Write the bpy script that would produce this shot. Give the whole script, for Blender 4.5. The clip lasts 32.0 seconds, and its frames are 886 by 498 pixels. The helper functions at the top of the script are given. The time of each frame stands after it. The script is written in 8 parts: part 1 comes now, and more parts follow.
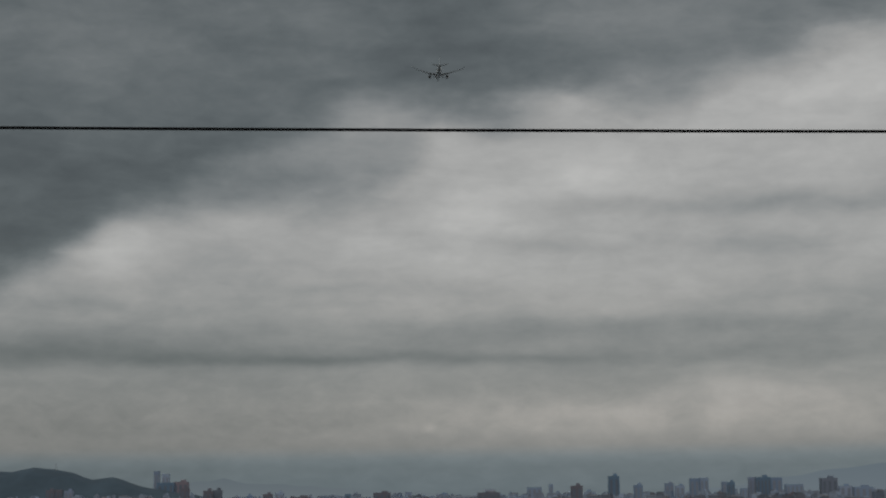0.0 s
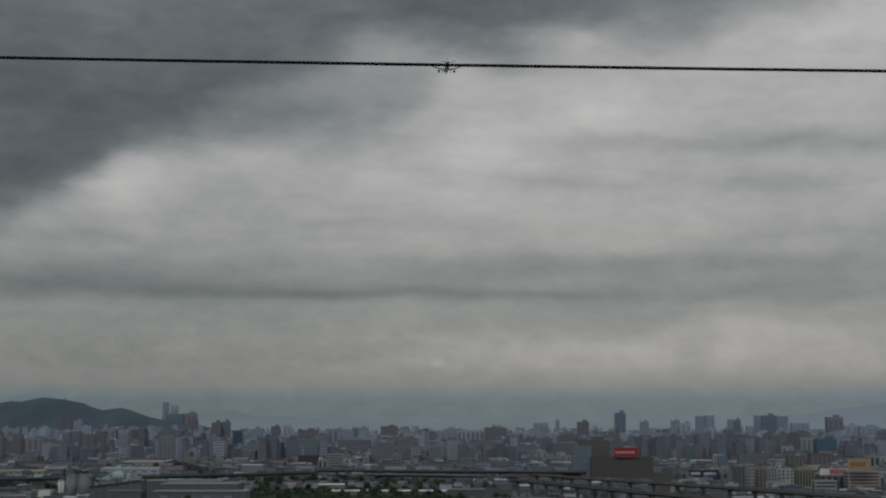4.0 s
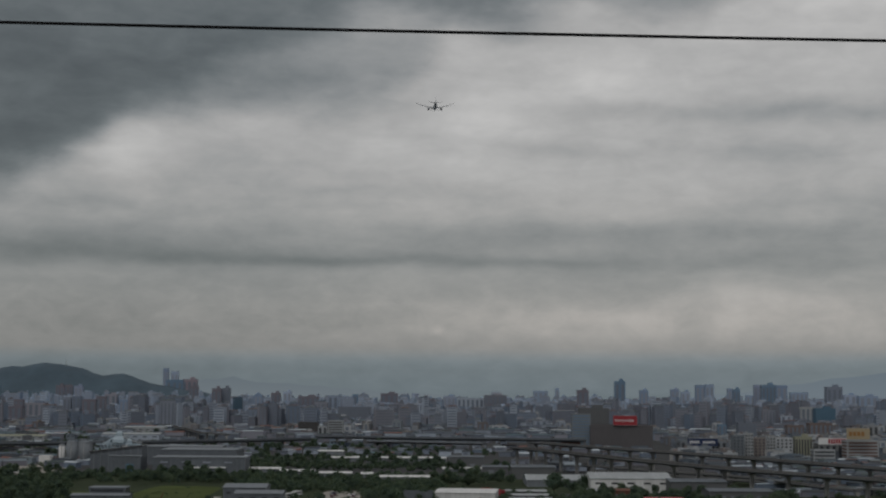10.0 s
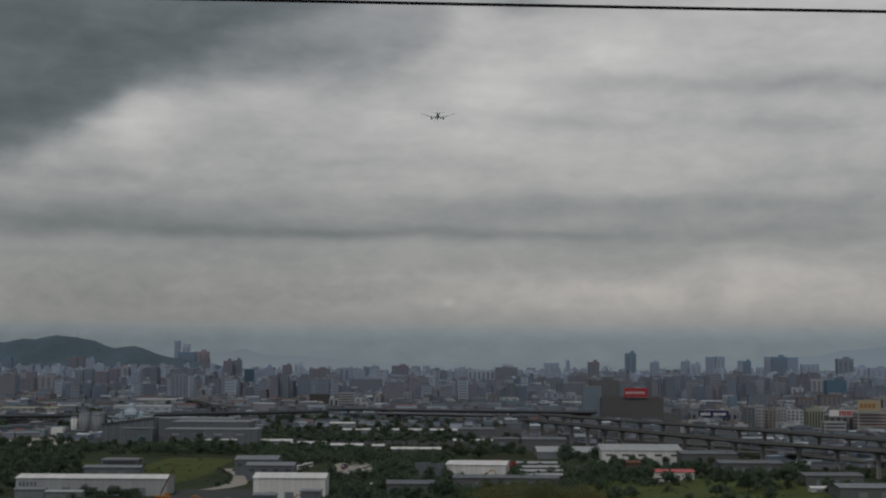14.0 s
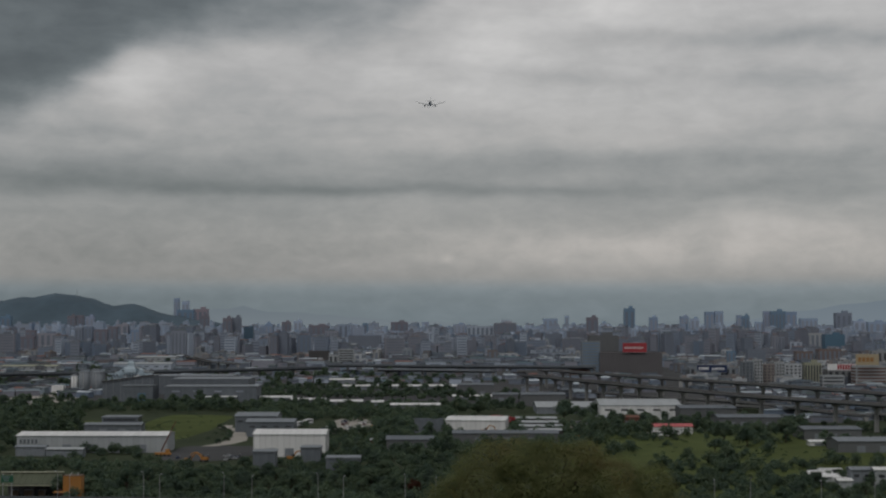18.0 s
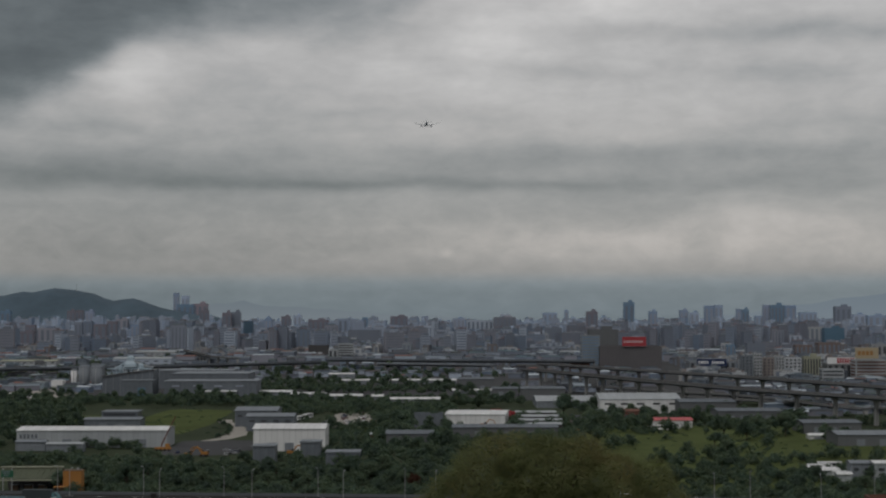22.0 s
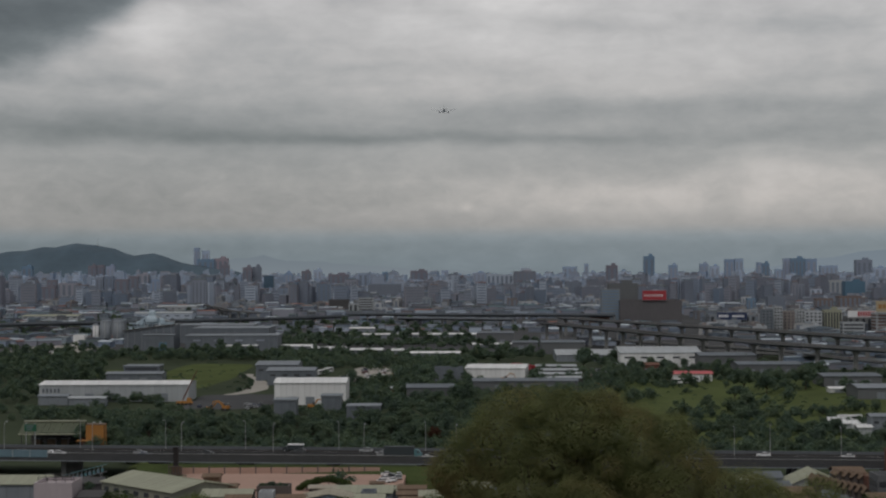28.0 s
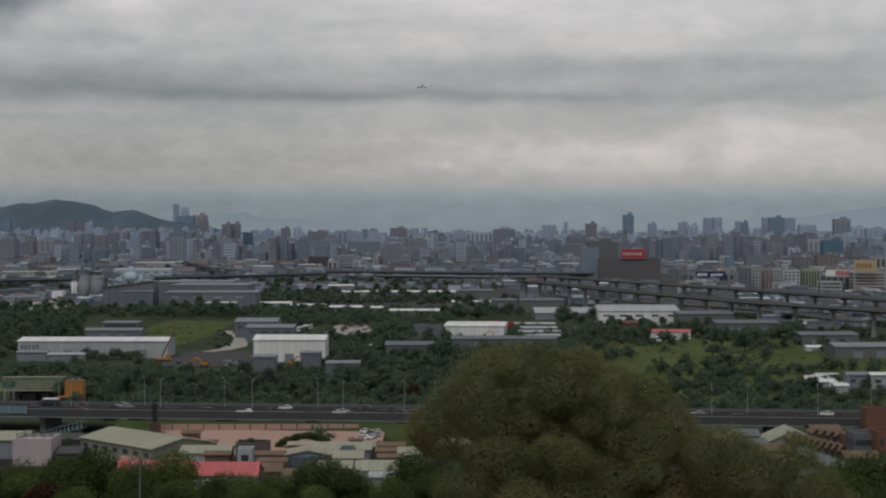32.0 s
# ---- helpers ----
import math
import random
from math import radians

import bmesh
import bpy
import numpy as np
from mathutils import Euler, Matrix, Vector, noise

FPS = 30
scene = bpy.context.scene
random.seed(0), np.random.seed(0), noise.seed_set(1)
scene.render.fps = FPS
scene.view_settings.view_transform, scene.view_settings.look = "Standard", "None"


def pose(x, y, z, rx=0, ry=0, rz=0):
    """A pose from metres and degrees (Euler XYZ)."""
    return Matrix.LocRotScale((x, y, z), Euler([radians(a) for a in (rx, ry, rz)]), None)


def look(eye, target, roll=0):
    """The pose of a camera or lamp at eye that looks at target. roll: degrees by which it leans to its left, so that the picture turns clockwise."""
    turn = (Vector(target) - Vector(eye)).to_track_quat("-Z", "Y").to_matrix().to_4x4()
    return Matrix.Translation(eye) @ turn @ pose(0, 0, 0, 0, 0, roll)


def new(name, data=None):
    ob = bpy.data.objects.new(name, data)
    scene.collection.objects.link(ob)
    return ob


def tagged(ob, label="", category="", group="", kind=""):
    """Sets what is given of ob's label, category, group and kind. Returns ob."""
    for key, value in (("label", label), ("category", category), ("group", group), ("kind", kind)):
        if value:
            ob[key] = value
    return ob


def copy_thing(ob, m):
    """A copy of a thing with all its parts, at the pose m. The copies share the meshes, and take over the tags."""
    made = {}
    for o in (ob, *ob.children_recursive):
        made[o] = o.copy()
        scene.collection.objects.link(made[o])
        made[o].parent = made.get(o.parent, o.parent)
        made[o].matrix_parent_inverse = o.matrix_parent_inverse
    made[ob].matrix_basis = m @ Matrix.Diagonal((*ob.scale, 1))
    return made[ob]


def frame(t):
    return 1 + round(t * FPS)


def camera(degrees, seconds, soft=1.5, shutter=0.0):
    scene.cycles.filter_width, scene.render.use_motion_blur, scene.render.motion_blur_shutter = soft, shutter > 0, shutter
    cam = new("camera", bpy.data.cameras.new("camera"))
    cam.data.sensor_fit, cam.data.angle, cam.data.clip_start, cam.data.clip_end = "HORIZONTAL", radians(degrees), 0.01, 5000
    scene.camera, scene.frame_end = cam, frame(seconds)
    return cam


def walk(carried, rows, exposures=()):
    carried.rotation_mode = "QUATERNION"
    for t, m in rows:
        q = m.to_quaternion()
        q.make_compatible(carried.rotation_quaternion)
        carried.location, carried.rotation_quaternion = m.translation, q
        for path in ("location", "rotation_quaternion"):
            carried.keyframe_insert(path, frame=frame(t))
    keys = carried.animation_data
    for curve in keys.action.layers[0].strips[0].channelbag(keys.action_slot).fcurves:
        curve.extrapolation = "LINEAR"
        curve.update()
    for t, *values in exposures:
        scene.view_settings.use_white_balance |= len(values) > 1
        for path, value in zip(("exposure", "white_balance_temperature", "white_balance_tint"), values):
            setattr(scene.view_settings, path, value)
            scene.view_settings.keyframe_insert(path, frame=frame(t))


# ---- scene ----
EYE = 70.0


def turn(pan, tilt, roll):
    return pose(0, 0, EYE, 0, 0, -pan) @ pose(0, 0, 0, 90 + tilt, 0, 0) @ pose(0, 0, 0, 0, 0, roll)


cam = camera(30.25, 32.0, soft=2.2)
walk(cam, [(t, turn(a, b, c)) for t, a, b, c in (
    (0, 0.655, 8.251, -0.703), (0.5, 0.487, 8.161, -0.747), (1, 0.362, 8.083, -0.670),
    (1.5, 0.263, 7.933, -0.690), (2, 0.197, 7.781, -0.570), (2.5, 0.227, 7.462, -0.441),
    (3, 0.272, 7.042, -0.233), (3.5, 0.317, 6.537, -0.120), (4, 0.311, 5.996, -0.004),
    (4.5, 0.279, 5.464, 0.073), (6.5, 0.182, 4.521, 0.069), (7, 0.258, 4.559, 0.109),
    (7.5, 0.337, 4.637, 0.194), (8, 0.380, 4.697, 0.302), (8.5, 0.399, 4.755, 0.356),
    (9, 0.342, 4.836, 0.328), (9.5, 0.301, 4.856, 0.309), (10, 0.286, 4.866, 0.325),
    (10.5, 0.279, 4.833, 0.289), (11, 0.252, 4.760, 0.386), (11.5, 0.199, 4.664, 0.354),
    (12, 0.112, 4.511, 0.340), (12.5, 0.051, 4.347, 0.327), (13, 0.004, 4.204, 0.300),
    (13.5, -0.038, 4.073, 0.298), (14, -0.087, 3.900, 0.289), (14.5, -0.085, 3.714, 0.323),
    (16.5, -0.027, 2.677, 0.132), (17, -0.037, 2.496, 0.136), (17.5, -0.026, 2.359, 0.034),
    (18, -0.031, 2.370, -0.005), (18.5, -0.056, 2.431, -0.095), (19, -0.058, 2.487, -0.064),
    (19.5, -0.051, 2.518, -0.070), (20, -0.056, 2.522, -0.095), (20.5, -0.067, 2.457, -0.069),
    (21, -0.057, 2.370, -0.095), (21.5, -0.034, 2.280, -0.096), (22, -0.014, 2.169, -0.098),
    (22.5, 0.003, 2.073, -0.131), (23, 0.023, 2.013, -0.134), (23.5, -0.007, 1.953, -0.132),
    (24, -0.199, 1.943, -0.221), (24.5, -0.388, 1.906, -0.268), (25, -0.472, 1.828, -0.331),
    (25.5, -0.555, 1.691, -0.326), (27.5, -0.711, 0.726, -0.230), (28, -0.712, 0.572, -0.231),
    (28.5, -0.727, 0.340, -0.170), (29, -0.701, 0.128, -0.169), (29.5, -0.643, -0.044, -0.097),
    (30, -0.511, -0.213, 0.003), (30.5, -0.297, -0.425, -0.001), (31, -0.089, -0.536, 0.007),
    (31.5, 0.030, -0.683, 0.082), (32, 0.000, -0.909, 0.000),
)], exposures=[(0.0, 0.12, 6500, 8), (4.0, 0.15, 6500, 8.3), (9.0, 0.24, 6500, 9.5), (14.0, 0.30, 6500, 9.7), (17.0, 0.40, 6500, 10.1), (20.0, 0.42, 6500, 10.2), (23.0, 0.42, 6500, 10.6), (25.0, 0.47, 6500, 10.9), (28.0, 0.57, 6500, 11.2), (32.0, 0.76, 6500, 12)])


# ---- world: overcast sky with cloud banks ----
class Nodes:
    """Small helper to write node arithmetic in short lines."""

    def __init__(self, tree):
        self.tree = tree

    def add(self, kind, **given):
        n = self.tree.nodes.new(kind)
        for key, value in given.items():
            n.inputs[int(key[1:])].default_value = value
        return n

    def put(self, value, socket):
        if hasattr(value, "is_output"):
            self.tree.links.new(value, socket)
        else:
            socket.default_value = value

    def math(self, op, a, b=0.0, c=0.0):
        n = self.tree.nodes.new("ShaderNodeMath")
        n.operation = op
        for value, socket in zip((a, b, c), n.inputs):
            self.put(value, socket)
        return n.outputs[0]

    def vec(self, x, y, z):
        n = self.tree.nodes.new("ShaderNodeCombineXYZ")
        for value, socket in zip((x, y, z), n.inputs):
            self.put(value, socket)
        return n.outputs[0]

    def noise(self, vector, scale, detail=4.0, rough=0.5, warp=0.0):
        n = self.tree.nodes.new("ShaderNodeTexNoise")
        self.put(vector, n.inputs["Vector"])
        n.inputs["Scale"].default_value, n.inputs["Detail"].default_value = scale, detail
        n.inputs["Roughness"].default_value, n.inputs["Distortion"].default_value = rough, warp
        return n.outputs["Fac"]

    def ramp(self, fac, stops, smooth=True):
        n = self.tree.nodes.new("ShaderNodeValToRGB")
        n.color_ramp.interpolation = "EASE" if smooth else "LINEAR"
        els = n.color_ramp.elements
        while len(els) < len(stops):
            els.new(0.5)
        for el, (pos, col) in zip(els, stops):
            el.position, el.color = pos, (*col, 1) if len(col) == 3 else col
        self.put(fac, n.inputs[0])
        return n.outputs[0]

    def mix(self, fac, a, b, how="MIX"):
        n = self.tree.nodes.new("ShaderNodeMix")
        n.data_type, n.blend_type = "RGBA", how
        for value, k in ((fac, 0), (a, 6), (b, 7)):
            self.put((*value, 1) if isinstance(value, tuple) and len(value) == 3 else value, n.inputs[k])
        return n.outputs[2]


def make_world():
    world = bpy.data.worlds.new("overcast")
    world.use_nodes = True
    scene.world = world
    k = Nodes(world.node_tree)
    world.node_tree.nodes.clear()
    way = k.add("ShaderNodeTexCoord").outputs["Generated"]
    split = k.add("ShaderNodeSeparateXYZ")
    k.put(way, split.inputs[0])
    x, y, z = split.outputs
    # compass angle and height in degrees
    az = k.math("MULTIPLY", k.math("ARCTAN2", x, y), 57.29578)
    el = k.math("MULTIPLY", k.math("ARCSINE", z), 57.29578)
    flat = k.vec(k.math("MULTIPLY", az, 0.30), el, 0.0)
    calm = k.math("MINIMUM", k.math("MAXIMUM", k.math("MULTIPLY", el, 0.19), 0.12), 1.0)
    warp_a = k.math("MULTIPLY", k.math("SUBTRACT", k.noise(flat, 0.5, 2.5, 0.5), 0.5), calm)
    warp_b = k.math("MULTIPLY", k.math("SUBTRACT", k.noise(k.vec(k.math("MULTIPLY", az, 0.45), el, 7.0), 0.7, 2.5, 0.5), 0.5), calm)
    u = k.math("MULTIPLY_ADD", warp_a, 2.6, az)
    v = k.math("MULTIPLY_ADD", warp_b, 0.9, el)
    # brightness of the cloud deck by height
    tone = k.ramp(k.math("MULTIPLY", k.math("ADD", v, 2.0), 1 / 42.0), [(p, (g, g, g)) for p, g in (
        (0.0020, 0.345),
        (0.0476, 0.424),
        (0.0640, 0.420),
        (0.0760, 0.478),
        (0.0890, 0.508),
        (0.1055, 0.533),
        (0.1267, 0.529),
        (0.1408, 0.522),
        (0.1492, 0.485),
        (0.1619, 0.494),
        (0.1878, 0.557),
        (0.2160, 0.588),
        (0.2631, 0.604),
        (0.3101, 0.616),
        (0.3572, 0.627),
        (0.4042, 0.620),
        (0.4513, 0.612),
        (0.5924, 0.643),
        (0.8747, 0.769),
        (0.9970, 0.792))], False)
    # two cloud decks, each with its lower edge by compass angle: the dark one, and a thinner one below it
    rag = k.math("SUBTRACT", k.noise(k.vec(k.math("MULTIPLY", az, 0.5), el, 5.0), 0.6, 5, 0.55), 0.5)
    for stops, sharp, ragged, gain in (
            (((0.1152, 0.22), (0.3175, 0.3606), (0.3406, 0.4105), (0.3641, 0.4723), (0.3882, 0.5159), (0.4127, 0.5662), (0.4325, 0.6062), (0.4500, 0.6331), (0.4751, 0.6588),
              (0.5080, 0.6638), (0.5383, 0.6628), (0.5635, 0.6729), (0.5884, 0.6501), (0.6133, 0.6500), (0.6259, 0.6796), (0.6384, 0.6991), (0.6630, 0.7163),
              (0.6874, 0.7475), (0.7039, 0.7686), (0.8809, 0.8675)), 0.5, 1.7, -0.145),
            (((0.1152, 0.20), (0.3176, 0.3463), (0.3407, 0.3893), (0.3642, 0.4587), (0.3884, 0.4721), (0.4128, 0.4782), (0.4375, 0.4956), (0.4624, 0.5115), (0.4825, 0.5349),
              (0.5027, 0.6012), (0.5130, 0.6596), (0.8809, 0.90)), 0.62, 1.3, -0.108)):
        edge = k.ramp(k.math("MULTIPLY_ADD", u, 1 / 80.0, 0.5), [(p, (e, e, e)) for p, e in stops], False)
        over = k.math("SUBTRACT", k.math("MULTIPLY_ADD", rag, ragged, v), k.math("MULTIPLY", edge, 20.0))
        over = k.math("MINIMUM", k.math("MAXIMUM", k.math("MULTIPLY_ADD", over, sharp, 0.5), 0.0), 1.0)
        over = k.math("MULTIPLY", k.math("MULTIPLY", over, over), k.math("MULTIPLY_ADD", over, -2.0, 3.0))
        tone = k.math("MULTIPLY_ADD", over, gain, tone)
    # cloud banks: compass angle, height, breadth, thickness, strength
    for a, e, sa, se, gain in (
            (-10.56, 8.06, 0.99, 0.75, 0.105), (-3.2, 9.75, 1.9, 0.38, -0.045), (-6.97, 9.31, 1.19, 0.43, 0.050), (1.59, 9.44, 1.38, 1.09, 0.055), (5.82, 10.73, 1.38, 0.59, 0.055),
            (-2.02, 8.49, 1.19, 0.69, 0.035), (-1.19, 12.78, 1.38, 0.36, 0.045), (5.62, 13.0, 0.9, 0.2, 0.030), (13.96, 13.27, 2.17, 0.79, 0.030),
            (-11.72, 4.09, 3.36, 0.24, 0.040), (-2.62, 6.23, 4.94, 0.36, 0.025), (3.55, 7.53, 3.16, 0.43, 0.030), (11.42, 3.15, 2.17, 0.28, 0.050),
            (4.82, 2.27, 3.95, 0.47, 0.030), (10.45, 2.75, 0.43, 0.36, 0.030), (0.12, 2.06, 0.17, 0.11, 0.055), (13.47, 2.49, 1.19, 0.47, 0.030), (9.5, 2.3, 3.6, 0.5, 0.030),
            (2.45, 12.62, 1.38, 0.51, -0.110), (13.21, 9.53, 3.36, 0.30, -0.070), (7.97, 9.68, 2.17, 0.24, -0.040), (11.43, 8.19, 1.78, 0.28, -0.055),
            (3.97, 8.30, 1.78, 0.22, -0.035), (8.42, 5.44, 6.52, 0.26, -0.045), (-10.8, 4.62, 4.2, 0.25, -0.042), (-3.5, 4.42, 4.5, 0.15, -0.050), (4.5, 4.45, 3.5, 0.14, -0.030),
            (-4.20, 6.88, 1.38, 0.18, -0.035), (-5.6, 10.45, 2.8, 0.75, -0.060), (6.42, 3.80, 2.17, 0.36, -0.030), (-3.23, 2.45, 1.78, 0.26, -0.030),
            (8.71, 2.28, 0.59, 0.24, -0.035), (15.05, 6.40, 1.38, 0.79, -0.035), (-2.9, 15.9, 2.2, 0.9, 0.02), (-11.5, 15.47, 3.5, 1.3, 0.040),
            (-13.78, 11.63, 2.37, 0.99, -0.030), (6.15, 16.2, 2.6, 0.9, 0.060), (11.54, 15.91, 3.4, 1.2, 0.055), (8.09, 13.49, 1.38, 0.30, -0.030), (1.2, 15.4, 2.0, 1.2, -0.045),
            (-13.07, 5.71, 3.95, 0.24, 0.020), (-12.81, 2.37, 2.77, 0.43, -0.025), (-11.0, 4.4, 6.0, 3.6, -0.055), (-8.0, 0.6, 4.5, 0.5, 0.015)):
        da = k.math("MULTIPLY", k.math("SUBTRACT", u, a), 1 / sa)
        de = k.math("MULTIPLY", k.math("SUBTRACT", v, e), 1 / se)
        fall = k.math("EXPONENT", k.math("MULTIPLY", k.math("MULTIPLY_ADD", da, da, k.math("MULTIPLY", de, de)), -0.5))
        tone = k.math("MULTIPLY_ADD", fall, gain, tone)
    # long streaks, billows, soft puffs and fine wisps
    streak = k.math("SUBTRACT", k.noise(k.vec(k.math("MULTIPLY", az, 0.2), k.math("MULTIPLY_ADD", az, 0.012, el), 3.0), 1.1, 5, 0.5, 0.35), 0.5)
    puffs = k.math("SUBTRACT", k.noise(k.vec(k.math("MULTIPLY", az, 0.6), el, 11.0), 0.75, 6, 0.55, 0.3), 0.5)
    billow = k.math("SUBTRACT", k.noise(k.vec(k.math("MULTIPLY", az, 0.75), k.math("MULTIPLY", el, 1.5), 23.0), 1.2, 5, 0.55, 0.5), 0.5)
    fine = k.math("SUBTRACT", k.noise(k.vec(k.math("MULTIPLY", az, 0.4), el, 19.0), 2.6, 5, 0.6, 0.4), 0.5)
    tone = k.math("MULTIPLY_ADD", k.math("MULTIPLY", streak, calm), 0.085, tone)
    tone = k.math("MULTIPLY_ADD", k.math("MULTIPLY", puffs, calm), 0.085, tone)
    tone = k.math("MULTIPLY_ADD", billow, 0.055, tone)
    # heaped cloud in a belt over the horizon
    heap = k.math("SUBTRACT", k.noise(k.vec(k.math("MULTIPLY", az, 0.8), k.math("MULTIPLY", el, 1.25), 31.0), 1.0, 6, 0.6, 0.6), 0.5)
    belt = k.math("EXPONENT", k.math("MULTIPLY", k.math("POWER", k.math("MULTIPLY", k.math("SUBTRACT", el, 2.5), 1 / 0.85), 2.0), -0.5))
    tone = k.math("MULTIPLY_ADD", k.math("MULTIPLY", heap, belt), 0.085, tone)
    tone = k.math("MULTIPLY_ADD", fine, 0.03, tone)
    light = k.math("POWER", k.math("MAXIMUM", tone, 0.05), 2.2)
    # bright cloud is faintly warm, dark cloud cool, the lowest air blue
    tint = k.ramp(tone, [(0.36, (0.90, 1.0, 1.02)), (0.48, (0.965, 1.0, 1.005)), (0.58, (1.015, 1.0, 0.98)), (0.80, (1.025, 1.0, 0.972))], False)
    low = k.ramp(k.math("MULTIPLY", el, 1 / 17.0), [(0.0, (0.86, 0.985, 1.085)), (0.05, (0.87, 0.985, 1.075)), (0.088, (1.03, 0.995, 0.975)), (0.13, (1.03, 0.995, 0.972)), (0.26, (1.015, 1.0, 0.985)), (0.5, (1.0, 1.0, 1.0))])
    colour = k.mix(1.0, k.mix(1.0, tint, low, "MULTIPLY"), light, "MULTIPLY")
    sky = k.add("ShaderNodeTexSky")
    sky.sky_type, sky.sun_disc = "NISHITA", False
    sky.sun_elevation, sky.sun_rotation = radians(52), radians(200)
    clear = k.mix(1.0, sky.outputs[0], (0.1, 0.1, 0.1), "MULTIPLY")
    colour = k.mix(0.96, clear, colour)
    back = k.add("ShaderNodeBackground", _1=1.0)
    k.put(colour, back.inputs[0])
    out = k.add("ShaderNodeOutputWorld")
    k.put(back.outputs[0], out.inputs[0])


make_world()
sun = new("sun", bpy.data.lights.new("sun", "SUN"))
sun.data.energy, sun.data.angle, sun.data.color = 0.6, radians(35), (1.0, 0.97, 0.93)
sun.matrix_world = look((-800, -2000, 3000), (0, 0, 0))


# ---- materials ----
def material(name, colour, rough=0.8, metal=0.0, spread=0.12, scale=0.25, fine=3.0, bump=0.0, palette=None, streaks=0.0, island=False, ior=1.45, sheets=0.0):
    """Base colour with stains and grain at two scales; palette: colours picked by each object's own random number."""
    m = bpy.data.materials.new(name)
    m.use_nodes = True
    t = m.node_tree
    k = Nodes(t)
    bsdf = t.nodes["Principled BSDF"]
    co = k.add("ShaderNodeTexCoord").outputs["Object"]
    big = k.noise(co, scale, 4, 0.6)
    small = k.noise(co, fine, 3, 0.6)
    base = colour
    if palette:
        info = k.add("ShaderNodeNewGeometry").outputs["Random Per Island"] if island else k.add("ShaderNodeObjectInfo").outputs["Random"]
        n = len(palette)
        base = k.ramp(info, [(i / n, c) for i, c in enumerate(palette)], False)
        t.nodes[-1].color_ramp.interpolation = "CONSTANT"
    shade = k.math("ADD", k.math("MULTIPLY_ADD", big, spread * 2, 1 - spread), k.math("MULTIPLY_ADD", small, spread, -spread * 0.5))
    if streaks:
        sp = k.add("ShaderNodeSeparateXYZ")
        k.put(co, sp.inputs[0])
        run = k.noise(k.vec(sp.outputs[0], sp.outputs[1], k.math("MULTIPLY", sp.outputs[2], 0.08)), 0.9, 4, 0.6)
        shade = k.math("MULTIPLY", shade, k.math("MULTIPLY_ADD", run, -streaks, 1 + streaks * 0.5))
    if sheets:
        # cladding sheets of slightly different age, with dark laps between them
        sp = k.add("ShaderNodeSeparateXYZ")
        k.put(co, sp.inputs[0])
        along = k.math("MULTIPLY", sp.outputs[0], 1 / sheets)
        cell = k.add("ShaderNodeTexWhiteNoise")
        k.put(k.vec(k.math("FLOOR", along), k.math("FLOOR", k.math("MULTIPLY", sp.outputs[1], 0.2 / sheets)), 0.0), cell.inputs["Vector"])
        lap = k.math("LESS_THAN", k.math("FRACT", along), 0.12)
        shade = k.math("MULTIPLY", shade, k.math("MULTIPLY_ADD", cell.outputs["Value"], 0.14, 0.92))
        shade = k.math("MULTIPLY", shade, k.math("MULTIPLY_ADD", lap, -0.13, 1.0))
    k.put(k.mix(1.0, base, k.vec(shade, shade, shade), "MULTIPLY"), bsdf.inputs["Base Color"])
    k.put(k.math("MULTIPLY_ADD", small, 0.2, rough - 0.1), bsdf.inputs["Roughness"])
    bsdf.inputs["Metallic"].default_value = metal
    bsdf.inputs["IOR"].default_value = ior
    if bump:
        b = k.add("ShaderNodeBump", _0=bump, _1=0.1)
        k.put(small, b.inputs["Height"])
        k.put(b.outputs[0], bsdf.inputs["Normal"])
    return m


def leafy(name, palette, gloss=0.75, clump=0.35, stretch=0.075, single=0.18, thinness=0.42, own=0.7):
    m = bpy.data.materials.new(name)
    m.use_nodes = True
    t = m.node_tree
    k = Nodes(t)
    bsdf = t.nodes["Principled BSDF"]
    co = k.add("ShaderNodeTexCoord").outputs["Object"]
    leaf = k.add("ShaderNodeNewGeometry").outputs["Random Per Island"]
    one = k.add("ShaderNodeObjectInfo").outputs["Random"]
    # each tree, and each stretch of a wood, has its own shade
    kind = k.math("MULTIPLY_ADD", k.noise(co, stretch, 2.0, 0.5), 2.6, k.math("MULTIPLY", one, own))
    mixed = k.math("PINGPONG", k.math("MULTIPLY_ADD", leaf, single, kind), 1.0)
    n = len(palette)
    base = k.ramp(mixed, [(i / (n - 1), c) for i, c in enumerate(palette)], False)
    patch = k.math("MULTIPLY", k.math("MULTIPLY_ADD", k.noise(co, clump, 3, 0.6), 0.6, 0.72), k.math("MULTIPLY_ADD", k.noise(co, 0.03, 2, 0.5), 0.8, 0.6))
    tone = k.mix(1.0, base, k.vec(patch, patch, patch), "MULTIPLY")
    k.put(tone, bsdf.inputs["Base Color"])
    bsdf.inputs["Roughness"].default_value = gloss
    bsdf.inputs["Specular IOR Level"].default_value = 0.06
    # thin leaves let light through
    thin = k.add("ShaderNodeBsdfTranslucent")
    k.put(k.mix(1.0, tone, (1.1, 1.2, 0.85), "MULTIPLY"), thin.inputs[0])
    both = k.add("ShaderNodeMixShader", _0=thinness)
    k.put(bsdf.outputs[0], both.inputs[1])
    k.put(thin.outputs[0], both.inputs[2])
    k.put(both.outputs[0], t.nodes["Material Output"].inputs[0])
    return m


